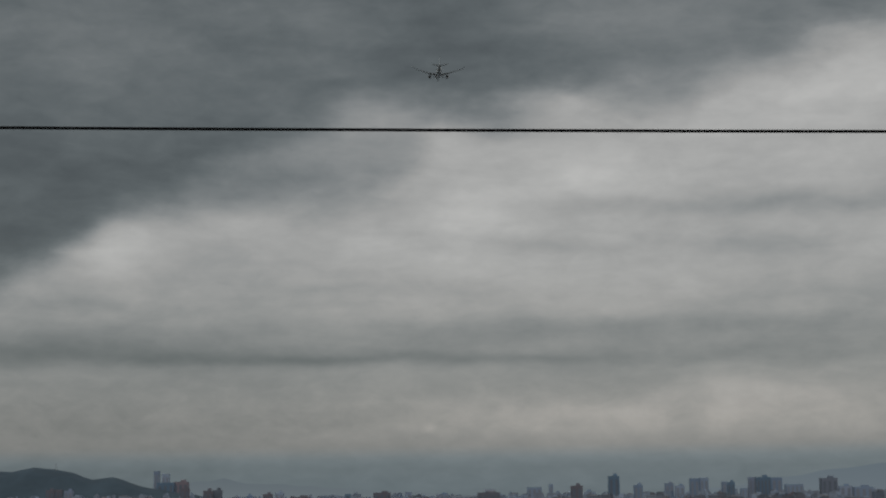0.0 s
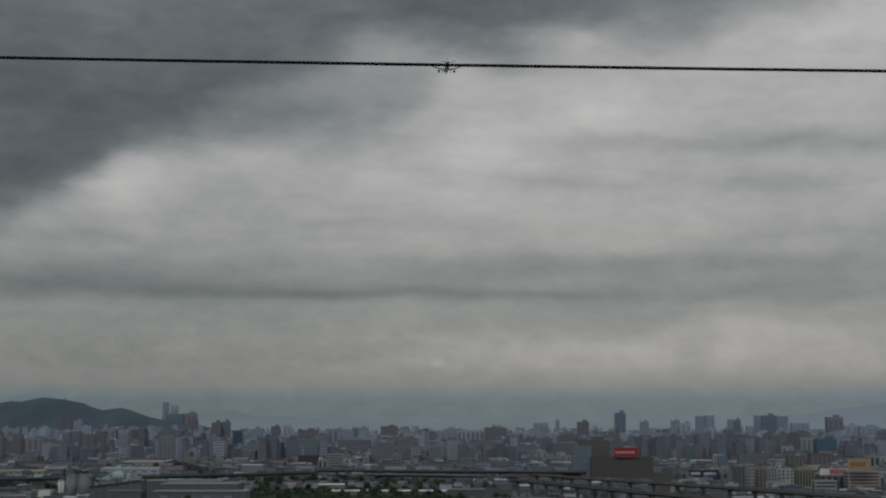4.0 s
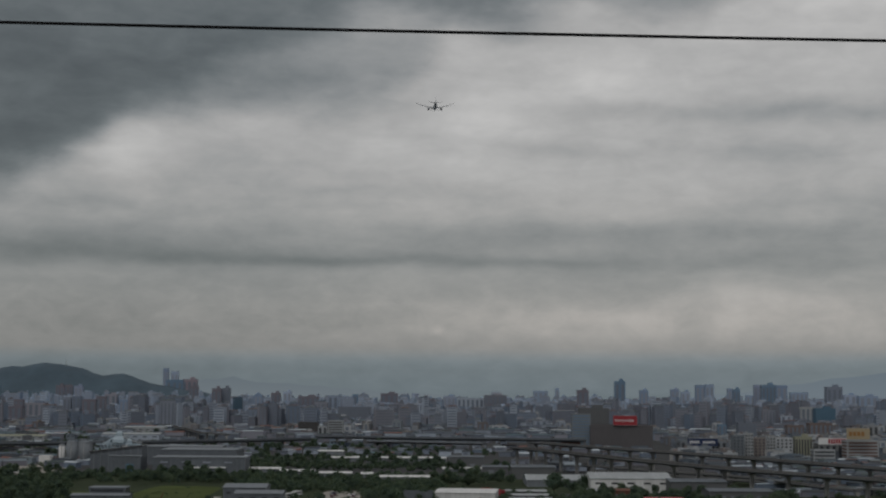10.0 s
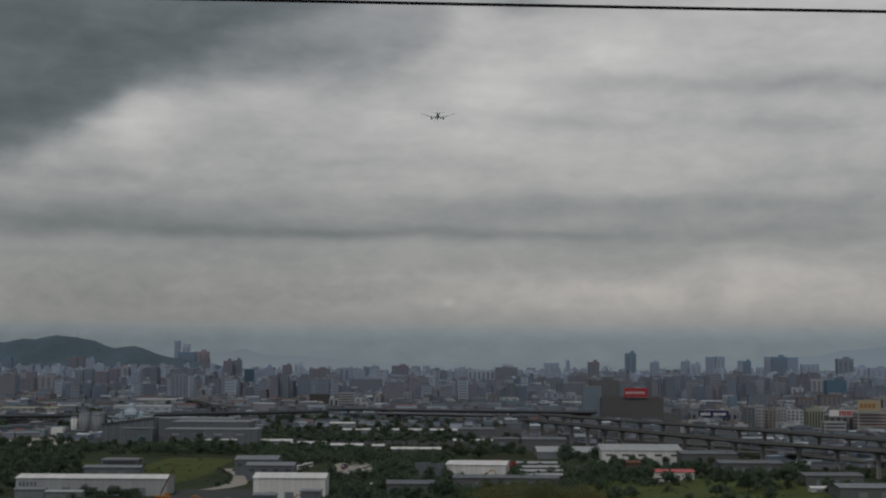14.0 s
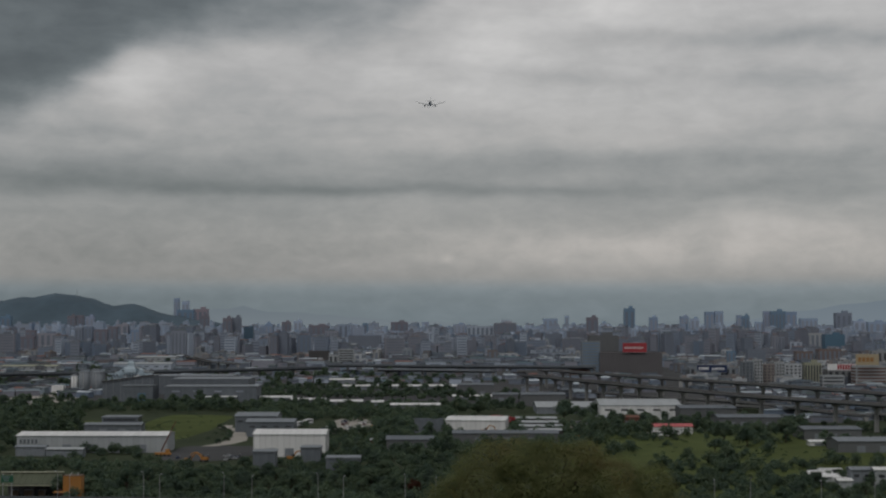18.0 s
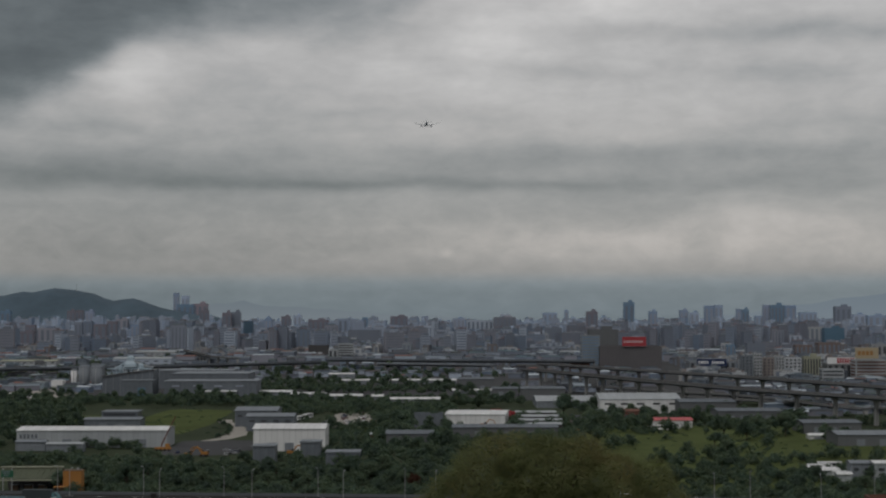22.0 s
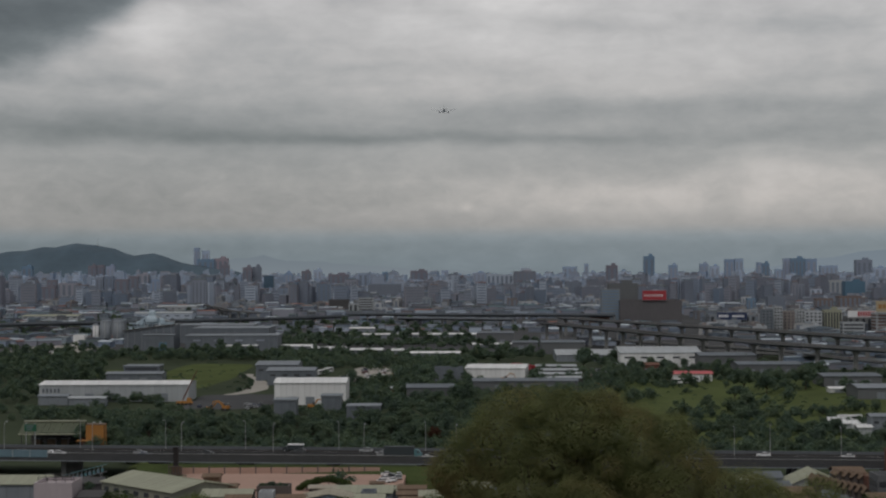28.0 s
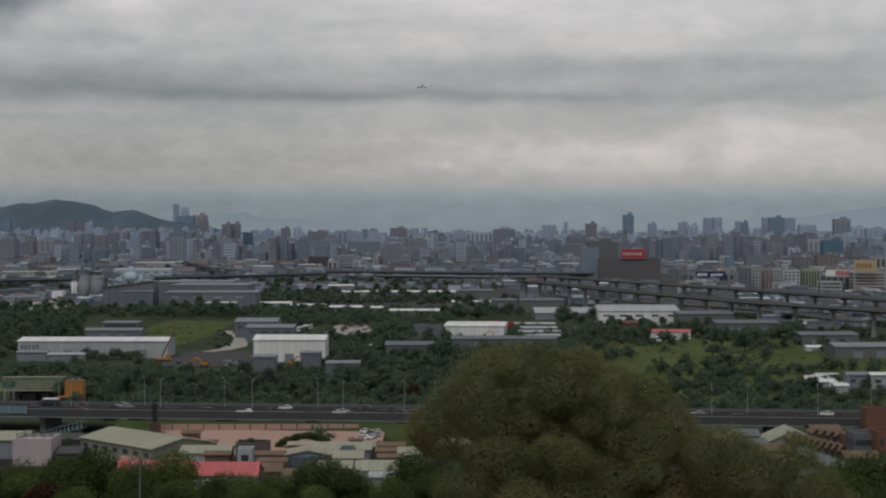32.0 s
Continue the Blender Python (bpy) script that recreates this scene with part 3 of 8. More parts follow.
def building(name, x, y, w, d, h, wall, label, rz=0.0, style="bays", n=4, glass=None, top="hut", group="", window="window"):
    """A block standing on the plain; its front looks towards -y. style: bays (upright strips), bands (a strip each storey), grid, or none."""
    glass = glass or M_GLASS
    front = y - d / 2
    if name == "tower_block" and 2800 < front < 4450:
        KEEP.append(((x - w / 2) / front, (x + w / 2) / front, front, (EYE - h - 1.1) * 2900 / front + (26 if front < 3900 else 20)))
    ob = thing(name, pose(x, y, 0, 0, 0, rz), label, "building", group)
    s = Shape().box(-w / 2, w / 2, -d / 2, d / 2, 0, h)
    if top == "sheet":
        part("roof", Shape().box(-w / 2 - 0.4, w / 2 + 0.4, -d / 2 - 0.4, d / 2 + 0.4, h + 0.004, h + 0.6), M_GREY, ob)
    for a, b, c, e in () if top == "sheet" else ((-w / 2, w / 2, -d / 2, -d / 2 + 0.4), (-w / 2, w / 2, d / 2 - 0.4, d / 2), (-w / 2, -w / 2 + 0.4, -d / 2 + 0.4, d / 2 - 0.4), (w / 2 - 0.4, w / 2, -d / 2 + 0.4, d / 2 - 0.4)):
        s.box(a, b, c, e, h + 0.004, h + 1.1)
    part("wall", s, wall, ob)
    storeys = max(1, round(h / 3.3))
    if style == "bays":
        bw = w / n * 0.5
        for i in range(n):
            part(window, boxmesh(bw, 0.3, h * 0.86, glass), None, ob, at=pose(-w / 2 + (i + 0.5) * w / n, -d / 2 - 0.05, h * 0.06))
        for i in range(max(1, n // 2)):
            for sx in (-1, 1):
                part(window, boxmesh(0.3, d / max(1, n // 2) * 0.4, h * 0.84, glass), None, ob, at=pose(sx * (w / 2 + 0.05), -d / 2 + (i + 0.5) * d / max(1, n // 2), h * 0.07))
    elif style == "bands":
        for i in range(storeys):
            z = (i + 0.35) * h / storeys
            part(window, boxmesh(w * 0.9, 0.3, h / storeys * 0.42, glass), None, ob, at=pose(0, -d / 2 - 0.05, z))
            for sx in (-1, 1):
                part(window, boxmesh(0.3, d * 0.85, h / storeys * 0.42, glass), None, ob, at=pose(sx * (w / 2 + 0.05), 0, z))
    elif style == "grid":
        for i in range(storeys):
            for j in range(n):
                part(window, boxmesh(w / n * 0.5, 0.24, h / storeys * 0.5, glass), None, ob, at=pose(-w / 2 + (j + 0.5) * w / n, -d / 2 - 0.02, (i + 0.3) * h / storeys))
    if top in ("hut", "both"):
        part("roof_hut", boxmesh(w * 0.35, d * 0.35, 3.0 + h * 0.04, wall), None, ob, at=pose(w * 0.15, 0.1 * d, h))
    if top in ("tank", "both"):
        t = Shape().tube([(0, 0, 0), (0, 0, 0.8), (0, 0, 2.3), (0, 0, 2.6)], [0.9, 1.1, 1.1, 0.3])
        part("water_tank", t, M_STEEL, ob, at=pose(-w * 0.25, -0.1 * d, h))
    if top == "crown":
        part("crown", Shape().loft([[(sx * w * a, sy * d * a, h + z) for sx, sy in ((-1, -1), (1, -1), (1, 1), (-1, 1))] for a, z in ((0.4, 0), (0.4, 2.5), (0.24, 2.6), (0.24, 5.5), (0.12, 5.6), (0.12, 8.0))]), wall, ob)
    return ob


def shed(name, x, y, w, d, h, roof, wall, label, rz=0.0, ridge=1.5, along="x", doors=2, seams=8, lights=0, group="", category="warehouse"):
    """A hall with a ridged sheet roof, standing seams, roller doors and a fascia; its front looks towards -y."""
    ob = thing(name, pose(x, y, 0, 0, 0, rz), label, category, group)
    part("wall", Shape().box(-w / 2, w / 2, -d / 2, d / 2, 0, h - 0.15), wall, ob)
    s = Shape()
    o, t = 0.5, 0.25
    span, ln = (d, w) if along == "x" else (w, d)
    cuts = [(-ln / 2 - o, 0.0)]
    for i in range(seams):
        c = -ln / 2 + (i + 0.5) * ln / seams
        cuts += [(c - 0.12, 0.0), (c - 0.1, 0.08), (c + 0.1, 0.08), (c + 0.12, 0.0)]
    cuts.append((ln / 2 + o, 0.0))
    rings = []
    for c, up in cuts:
        prof = [(-span / 2 - o, h - 0.15), (0, h + ridge), (span / 2 + o, h - 0.15), (span / 2 + o, h - 0.15 + t + up), (0, h + ridge + t + up), (-span / 2 - o, h - 0.15 + t + up)]
        rings.append([(c, a, b) if along == "x" else (a, -c, b) for a, b in prof])
    s.loft(rings)
    ends = ((-span / 2, h - 0.15), (span / 2, h - 0.15), (0, h + ridge - 0.05))
    part("gable", Shape().loft([[(k * (ln / 2 - 0.05), a, b) if along == "x" else (a, -k * (ln / 2 - 0.05), b) for a, b in ends] for k in (-1, 1)]), wall, ob)
    part("roof", s, roof, ob)
    for i in range(doors):
        part("roller_door", boxmesh(min(4.5, w / (doors + 1)), 0.25, min(4.2, h * 0.6), M_GREY), None, ob, at=pose(-w / 2 + (i + 1) * w / (doors + 1), -d / 2 - 0.06, 0.02))
    for i in range(lights):
        part("window", boxmesh(w / lights * 0.45, 0.2, 1.2, M_GLASS), None, ob, at=pose(-w / 2 + (i + 0.5) * w / lights, -d / 2 - 0.04, h * 0.62))
    return ob


def sign_board(name, x, y, z, w, h, panel, ink, label, marks, rz=0.0, legs=True, base=0.0):
    """A framed board with plain bars for its characters, on posts from base up to z."""
    ob = thing(name, pose(x, y, z, 0, 0, rz), label, "sign")
    part("panel", Shape().box(-w / 2, w / 2, -0.25, 0.25, 0, h), panel, ob)
    part("frame", Shape().box(-w / 2 - 0.2, w / 2 + 0.2, -0.2, 0.3, h, h + 0.3).box(-w / 2 - 0.2, w / 2 + 0.2, -0.2, 0.3, -0.3, 0), M_STEEL, ob)
    for a, b, lo, hi in marks:
        part("letter_bar", boxmesh((b - a) * w, 0.12, (hi - lo) * h, ink), None, ob, at=pose((a + b - 1) / 2 * w, -0.31, lo * h))
    if legs:
        for sx in (-0.35, 0, 0.35):
            part("post", boxmesh(0.4, 0.4, z - base - 0.3, M_STEEL), None, ob, at=pose(sx * w, 0.5, base - z))
    return ob


def leaf_cloud(centres, count, size, seed, squash=0.8, shell=0.55, lift=0.45, stray=0.42, fuzz=0.25, outer=False):
    """Leaves scattered on and in uneven clumps: centres are (x, y, z, radius)."""
    rng = np.random.default_rng(seed)
    c = np.array(centres)
    weight = c[:, 3] ** 2
    pick = rng.choice(len(c), count, p=weight / weight.sum())
    way = rng.normal(size=(count, 3))
    way /= np.linalg.norm(way, axis=1)[:, None]
    dist = shell + (1 - shell) * rng.random(count) ** 0.7
    dist *= 1 + fuzz * rng.normal(size=count).clip(-1, 1.6)
    pos = c[pick, :3] + way * (c[pick, 3] * dist)[:, None] * (1, 1, squash)
    if outer:
        # leaves deep inside a neighbouring clump would never get light: leave them out
        keep = np.ones(count, bool)
        for i in range(len(c)):
            near = np.nonzero((np.abs(pos[:, 0] - c[i, 0]) < c[i, 3]) & (np.abs(pos[:, 2] - c[i, 2]) < c[i, 3]) & (pick != i))[0]
            away = (pos[near] - c[i, :3]) / (c[i, 3] * 0.78) / (1, 1, squash)
            keep[near[(away * away).sum(1) < 1]] = False
        pos, way = pos[keep], way[keep]
        count = len(pos)
    # leaves face outwards and up, as a lit crown does
    face = way + (0, 0, lift) + rng.normal(size=(count, 3)) * stray
    face /= np.linalg.norm(face, axis=1)[:, None]
    a = np.cross(face, rng.normal(size=(count, 3)))
    a /= np.linalg.norm(a, axis=1)[:, None]
    b = np.cross(face, a)
    ln = size * (0.6 + 0.8 * rng.random(count))[:, None]
    v = np.stack([pos - a * ln, pos + b * ln * 0.45, pos + a * ln, pos - b * ln * 0.45], 1).reshape(-1, 3)
    return v, np.arange(count * 4).reshape(-1, 4)


def leaf_mesh(name, v, f, mat):
    me = bpy.data.meshes.new(name)
    me.vertices.add(len(v))
    me.vertices.foreach_set("co", np.asarray(v, np.float32).ravel())
    me.loops.add(f.size)
    me.loops.foreach_set("vertex_index", f.ravel().astype(np.int32))
    me.polygons.add(len(f))
    me.polygons.foreach_set("loop_start", np.arange(0, f.size, 4, dtype=np.int32))
    me.materials.append(mat)
    me.update(calc_edges=True)
    return me


def trunk_shape(h, r, clumps, seed, sides=7):
    rng = random.Random(seed)
    s = Shape()
    bend = [(rng.uniform(-0.04, 0.04) * h * i, rng.uniform(-0.04, 0.04) * h * i) for i in range(5)]
    pts = [(bend[i][0] * 0.5, bend[i][1] * 0.5, h * 0.62 * i / 4) for i in range(5)]
    s.tube([(0, 0, -0.6)] + pts, [r * 1.35] + [r * (1 - 0.17 * i) for i in range(5)], sides)
    for cx, cy, cz, cr in clumps:
        z0 = min(h * 0.58, max(h * 0.22, cz - cr - 0.1 * h))
        k = z0 / (h * 0.62) * 4
        i = min(3, int(k))
        a = Vector(pts[i]).lerp(Vector(pts[i + 1]), k - i)
        b = Vector((cx, cy, cz))
        m = a.lerp(b, 0.5) + Vector((0, 0, 0.06 * h))
        s.tube([a, m, b], [r * 0.42, r * 0.28, r * 0.08], 5)
    return s


CROWNS = []


def tree_kind(h, spread, leaves, size, seed, mat, label, low=0.35, clumps=11, shell=0.55, lift=0.45, fuzz=0.25):
    """A tree of height h: tapered trunk with limbs and a crown of leaf clumps. Returns a prototype at the origin."""
    rng = random.Random(seed)
    cl = []
    for i in range(clumps):
        t = rng.random() * 2 * math.pi
        k = math.sqrt((i + 0.5) / clumps)
        rr = spread * 0.62 * k * rng.uniform(0.75, 1.15)
        z = h * (low + (1 - low) * (0.32 + 0.5 * (1 - k * k) * rng.uniform(0.7, 1.1) + rng.uniform(-0.1, 0.1)))
        cl.append((rr * math.cos(t), rr * math.sin(t), z, spread * rng.uniform(0.26, 0.42)))
    ob = thing("tree", pose(0, 0, 0), label, "tree")
    part("trunk", trunk_shape(h, 0.028 * h, cl, seed), M_BARK, ob)
    v, f = leaf_cloud(cl, leaves, size, seed, 0.8, shell, lift, 0.42, fuzz)
    part("crown", leaf_mesh("crown", v, f, mat), None, ob)
    CROWNS.append(v)
    return ob


def plant(proto, x, y, rz, k, group="", label="", z=None):
    ob = copy_thing(proto, pose(x, y, rise(x, y) - 0.1 if z is None else z, 0, 0, rz) @ Matrix.Diagonal((k, k, k, 1)))
    return tagged(ob, label, group=group)


# ---- distance: hills and mountains ----
def ridge(name, pts, depth, mat, label, seed, kind="structure", rough=1.0):
    """A range of hills as a solid ridge; pts are (x, y, height) along its crest."""
    s = Shape()
    fine = []
    for (xa, ya, za), (xb, yb, zb) in zip(pts, pts[1:]):
        n = max(2, int(abs(xb - xa) / 25))
        for i in range(n):
            t = i / n
            e = t * t * (3 - 2 * t)
            fine.append((xa + (xb - xa) * t, ya + (yb - ya) * t, za + (zb - za) * e))
    fine.append(pts[-1])
    rows = []
    for k, f in ((-1, 0), (-0.55, 0.42), (-0.22, 0.84), (0, 1), (0.3, 0.7), (1, 0)):
        rows.append([(x, y + k * depth, max(-1.0, z * f + f * rough * (4 * noise.noise((x * 0.02, k * 3, seed)) + 2.2 * noise.noise((x * 0.07, k * 5, seed + 4))) - (1 if f == 0 else 0))) for x, y, z in fine])
    n = len(fine)
    for r in rows:
        s.v += r
    for j in range(len(rows) - 1):
        for i in range(n - 1):
            a = j * n + i
            s.f.append((a, a + 1, a + 1 + n, a + n))
            s.mi.append(0)
    setting(name, s, mat, label, "hills", kind, smooth=True)


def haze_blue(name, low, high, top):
    """Emission that paints haze onto a far range: paler towards its foot."""
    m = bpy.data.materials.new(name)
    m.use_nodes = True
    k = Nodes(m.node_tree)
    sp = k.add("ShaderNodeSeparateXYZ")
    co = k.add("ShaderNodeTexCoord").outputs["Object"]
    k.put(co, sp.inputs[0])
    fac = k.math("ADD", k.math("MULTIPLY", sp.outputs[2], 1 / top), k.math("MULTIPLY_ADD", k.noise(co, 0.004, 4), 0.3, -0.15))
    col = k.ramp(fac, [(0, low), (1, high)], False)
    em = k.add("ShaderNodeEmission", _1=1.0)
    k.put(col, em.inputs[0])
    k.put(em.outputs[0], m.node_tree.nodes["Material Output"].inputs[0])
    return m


# Both far ranges glow in the haze colour itself; no air is modelled.
M_FARRANGE = haze_blue("painted_haze_range", (0.128, 0.155, 0.178), (0.112, 0.138, 0.16), 120.0)
M_FARHILL = haze_blue("painted_haze_hills", (0.135, 0.158, 0.174), (0.105, 0.127, 0.144), 110.0)
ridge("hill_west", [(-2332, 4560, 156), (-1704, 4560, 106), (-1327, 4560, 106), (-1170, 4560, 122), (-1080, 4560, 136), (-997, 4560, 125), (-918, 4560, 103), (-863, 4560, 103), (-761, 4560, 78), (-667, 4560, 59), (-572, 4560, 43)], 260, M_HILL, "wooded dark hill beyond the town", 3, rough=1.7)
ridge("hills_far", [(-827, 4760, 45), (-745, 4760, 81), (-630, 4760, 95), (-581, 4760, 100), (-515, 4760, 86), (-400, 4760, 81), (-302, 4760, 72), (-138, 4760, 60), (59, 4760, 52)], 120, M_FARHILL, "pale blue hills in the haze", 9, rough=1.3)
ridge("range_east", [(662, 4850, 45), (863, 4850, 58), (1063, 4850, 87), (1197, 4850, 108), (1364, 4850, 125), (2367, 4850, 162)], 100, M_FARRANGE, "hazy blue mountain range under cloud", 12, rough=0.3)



# ---- motorway on low piers ----
def motorway():
    """A long low viaduct across the plain: deck, parapets, rails, piers."""
    x0, x1, slope, front, width, z = -900.0, 900.0, -0.10, 530.2, 24.5, 7.0
    ang = math.degrees(math.atan(slope))
    ob = thing("motorway_viaduct", pose(0, front, 0, 0, 0, ang), "low concrete motorway viaduct with dark weathered parapets", "viaduct")
    tagged(ob, kind="structure")
    part("deck", Shape().box(x0, x1, 0, width, z - 1.2, z), M_ROAD, ob, "reddish-grey asphalt carriageway on a concrete slab")
    part("edge_beam", Shape().box(x0, x1, -0.5, 0, z - 1.5, z + 0.1), M_EDGE, ob)
    part("edge_beam", Shape().box(x0, x1, width, width + 0.5, z - 1.5, z + 0.1), M_EDGE, ob)
    for i in range(36):
        a = x0 + i * 50.0
        part("parapet", boxmesh(49.9, 0.35, 0.95, M_EDGE), None, ob, at=pose(a + 25, -0.2, z + 0.1))
        part("parapet", boxmesh(49.9, 0.35, 1.0, M_DECK), None, ob, at=pose(a + 25, width + 0.2, z + 0.1))
        part("median_barrier", boxmesh(49.9, 0.5, 0.8, M_EDGE), None, ob, at=pose(a + 25, width * 0.5, z))
        part("drip_edge", boxmesh(49.9, 0.2, 0.25, M_GREY), None, ob, at=pose(a + 25, -0.6, z - 1.5))
        part("hand_rail", boxmesh(49.9, 0.12, 0.14, M_STEEL), None, ob, at=pose(a + 25, -0.2, z + 1.25))
    for i in range(60):
        part("pier", boxmesh(1.8, width * 0.7, z - 1.2, M_PIER), None, ob, at=pose(x0 + 15 + i * 30.0, width / 2, 0))
    for dy in (4.1, 7.4, width - 7.4, width - 4.1):
        line = Shape()
        for i in range(36):
            line.box(-218 + i * 12.0, -213 + i * 12.0, dy - 0.08, dy + 0.08, z + 0.004, z + 0.012)
        part("lane_line", line, M_LETTER, ob)


motorway()


def street_lamp_kind():
    ob = thing("street_lamp", pose(0, 0, 0), "grey steel lamp post with a short arm on the motorway", "street lamp", "lamps along the motorway")
    part("pole", Shape().tube([(0, 0, 0), (0, 0, 5), (0, 0, 9.2), (0, -0.4, 9.7)], [0.13, 0.10, 0.08, 0.07]), M_STEEL, ob)
    part("arm", Shape().tube([(0, -0.4, 9.7), (0, -1.2, 9.95), (0, -2.0, 10.0)], [0.08, 0.07, 0.06], 6), M_STEEL, ob)
    part("lamp_head", Shape().box(-0.2, 0.2, -2.9, -1.9, 9.93, 10.12), M_PALE, ob)
    part("base_plate", Shape().box(-0.3, 0.3, -0.3, 0.3, 0, 0.06), M_STEEL, ob)
    return ob


# ---- raised expressways ----
def expressway(name, pts, z, width, label, span=34.0, pier=True, depth=1.15, first=0.0, rail=None):
    """A high viaduct along straight legs between pts: box deck, parapets and hammerhead piers."""
    ob = thing(name, pose(0, 0, 0), label, "viaduct", kind="structure")
    left = first
    for (xa, ya), (xb, yb) in zip(pts, pts[1:]):
        ln, ang = math.hypot(xb - xa, yb - ya), math.degrees(math.atan2(yb - ya, xb - xa))
        m = pose(xa, ya, 0, 0, 0, ang)
        s = Shape().loft([[(x, y, zz) for y, zz in ((-width / 2, z - 0.3), (-width * 0.28, z - depth), (width * 0.28, z - depth), (width / 2, z - 0.3), (width / 2, z), (-width / 2, z))] for x in (-0.5, ln + 0.5)])
        part("deck", s, M_DECK, ob, at=m)
        part("carriageway", Shape().box(0, ln, -width / 2 + 0.5, width / 2 - 0.5, z + 0.004, z + 0.06), M_ROAD, ob, at=m)
        for sy in (-1, 1):
            part("parapet", Shape().box(0, ln, sy * (width / 2 - 0.2) - 0.2, sy * (width / 2 - 0.2) + 0.2, z + 0.06, z + (1.5 if rail else 0.8)), rail or M_PIER, ob, at=m)
        at = left
        while at < ln:
            if pier:
                part("pier", boxmesh(1.9, 2.4, z - depth - 1.2, M_COLUMN), None, ob, at=m @ pose(at, 0, 0))
                part("pier_head", boxmesh(2.1, width * 0.4, 1.2, M_COLUMN), None, ob, at=m @ pose(at, 0, z - depth - 1.2))
            at += span
        left = at - ln
    return ob


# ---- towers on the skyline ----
# Haze on the towers lies in their facade colours, not in any air.
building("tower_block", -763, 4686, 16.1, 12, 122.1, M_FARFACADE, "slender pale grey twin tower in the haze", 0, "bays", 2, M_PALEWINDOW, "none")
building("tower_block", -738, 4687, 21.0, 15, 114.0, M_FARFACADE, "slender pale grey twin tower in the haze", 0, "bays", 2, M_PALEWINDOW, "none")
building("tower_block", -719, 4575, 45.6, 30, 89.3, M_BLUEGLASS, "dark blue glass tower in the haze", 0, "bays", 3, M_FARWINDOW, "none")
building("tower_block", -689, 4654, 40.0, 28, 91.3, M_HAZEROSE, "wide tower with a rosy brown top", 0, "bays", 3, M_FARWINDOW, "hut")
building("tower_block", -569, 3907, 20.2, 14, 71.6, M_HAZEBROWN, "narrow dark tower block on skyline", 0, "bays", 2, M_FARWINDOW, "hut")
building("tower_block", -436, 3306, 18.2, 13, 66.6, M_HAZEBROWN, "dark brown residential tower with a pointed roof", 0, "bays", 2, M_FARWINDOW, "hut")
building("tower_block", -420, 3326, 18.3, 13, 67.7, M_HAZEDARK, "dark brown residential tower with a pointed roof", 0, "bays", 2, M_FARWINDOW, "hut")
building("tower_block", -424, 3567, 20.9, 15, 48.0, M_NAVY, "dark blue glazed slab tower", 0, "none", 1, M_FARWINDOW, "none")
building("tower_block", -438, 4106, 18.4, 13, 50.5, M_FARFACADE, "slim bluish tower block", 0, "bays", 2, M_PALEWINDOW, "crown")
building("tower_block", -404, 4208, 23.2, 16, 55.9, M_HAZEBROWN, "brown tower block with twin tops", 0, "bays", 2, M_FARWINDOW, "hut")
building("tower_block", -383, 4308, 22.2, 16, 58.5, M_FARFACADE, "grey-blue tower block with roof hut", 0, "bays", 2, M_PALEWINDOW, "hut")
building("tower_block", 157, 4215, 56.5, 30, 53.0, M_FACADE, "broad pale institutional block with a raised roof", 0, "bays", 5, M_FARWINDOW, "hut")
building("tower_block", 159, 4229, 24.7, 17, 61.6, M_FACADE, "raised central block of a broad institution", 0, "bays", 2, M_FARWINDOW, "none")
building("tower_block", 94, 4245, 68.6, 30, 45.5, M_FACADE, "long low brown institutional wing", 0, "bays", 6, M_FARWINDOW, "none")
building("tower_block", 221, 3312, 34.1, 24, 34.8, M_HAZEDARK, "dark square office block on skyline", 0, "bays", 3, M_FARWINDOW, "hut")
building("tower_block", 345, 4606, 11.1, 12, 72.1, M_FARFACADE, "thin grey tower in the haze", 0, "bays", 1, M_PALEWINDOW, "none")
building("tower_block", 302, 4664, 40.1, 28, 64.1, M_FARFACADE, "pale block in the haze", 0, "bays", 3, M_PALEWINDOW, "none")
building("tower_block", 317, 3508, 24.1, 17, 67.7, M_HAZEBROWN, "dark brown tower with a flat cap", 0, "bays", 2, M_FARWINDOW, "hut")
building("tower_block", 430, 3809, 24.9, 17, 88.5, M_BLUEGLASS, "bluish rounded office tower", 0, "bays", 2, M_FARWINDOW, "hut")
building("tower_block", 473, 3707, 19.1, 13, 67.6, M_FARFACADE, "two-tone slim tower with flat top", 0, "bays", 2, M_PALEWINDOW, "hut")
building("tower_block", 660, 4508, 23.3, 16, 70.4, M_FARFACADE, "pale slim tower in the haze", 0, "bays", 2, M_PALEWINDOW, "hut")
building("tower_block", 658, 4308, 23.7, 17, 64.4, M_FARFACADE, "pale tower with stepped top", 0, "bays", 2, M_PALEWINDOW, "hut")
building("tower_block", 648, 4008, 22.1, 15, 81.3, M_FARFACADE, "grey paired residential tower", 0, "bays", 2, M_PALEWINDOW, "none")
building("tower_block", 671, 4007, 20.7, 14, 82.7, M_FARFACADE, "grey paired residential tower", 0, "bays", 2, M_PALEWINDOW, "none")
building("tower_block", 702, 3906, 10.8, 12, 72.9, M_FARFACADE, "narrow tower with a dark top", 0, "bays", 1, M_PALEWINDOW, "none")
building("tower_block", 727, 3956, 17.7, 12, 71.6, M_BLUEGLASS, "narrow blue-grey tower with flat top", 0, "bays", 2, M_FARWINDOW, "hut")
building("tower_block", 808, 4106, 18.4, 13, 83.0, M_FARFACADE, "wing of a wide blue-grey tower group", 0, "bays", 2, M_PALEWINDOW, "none")
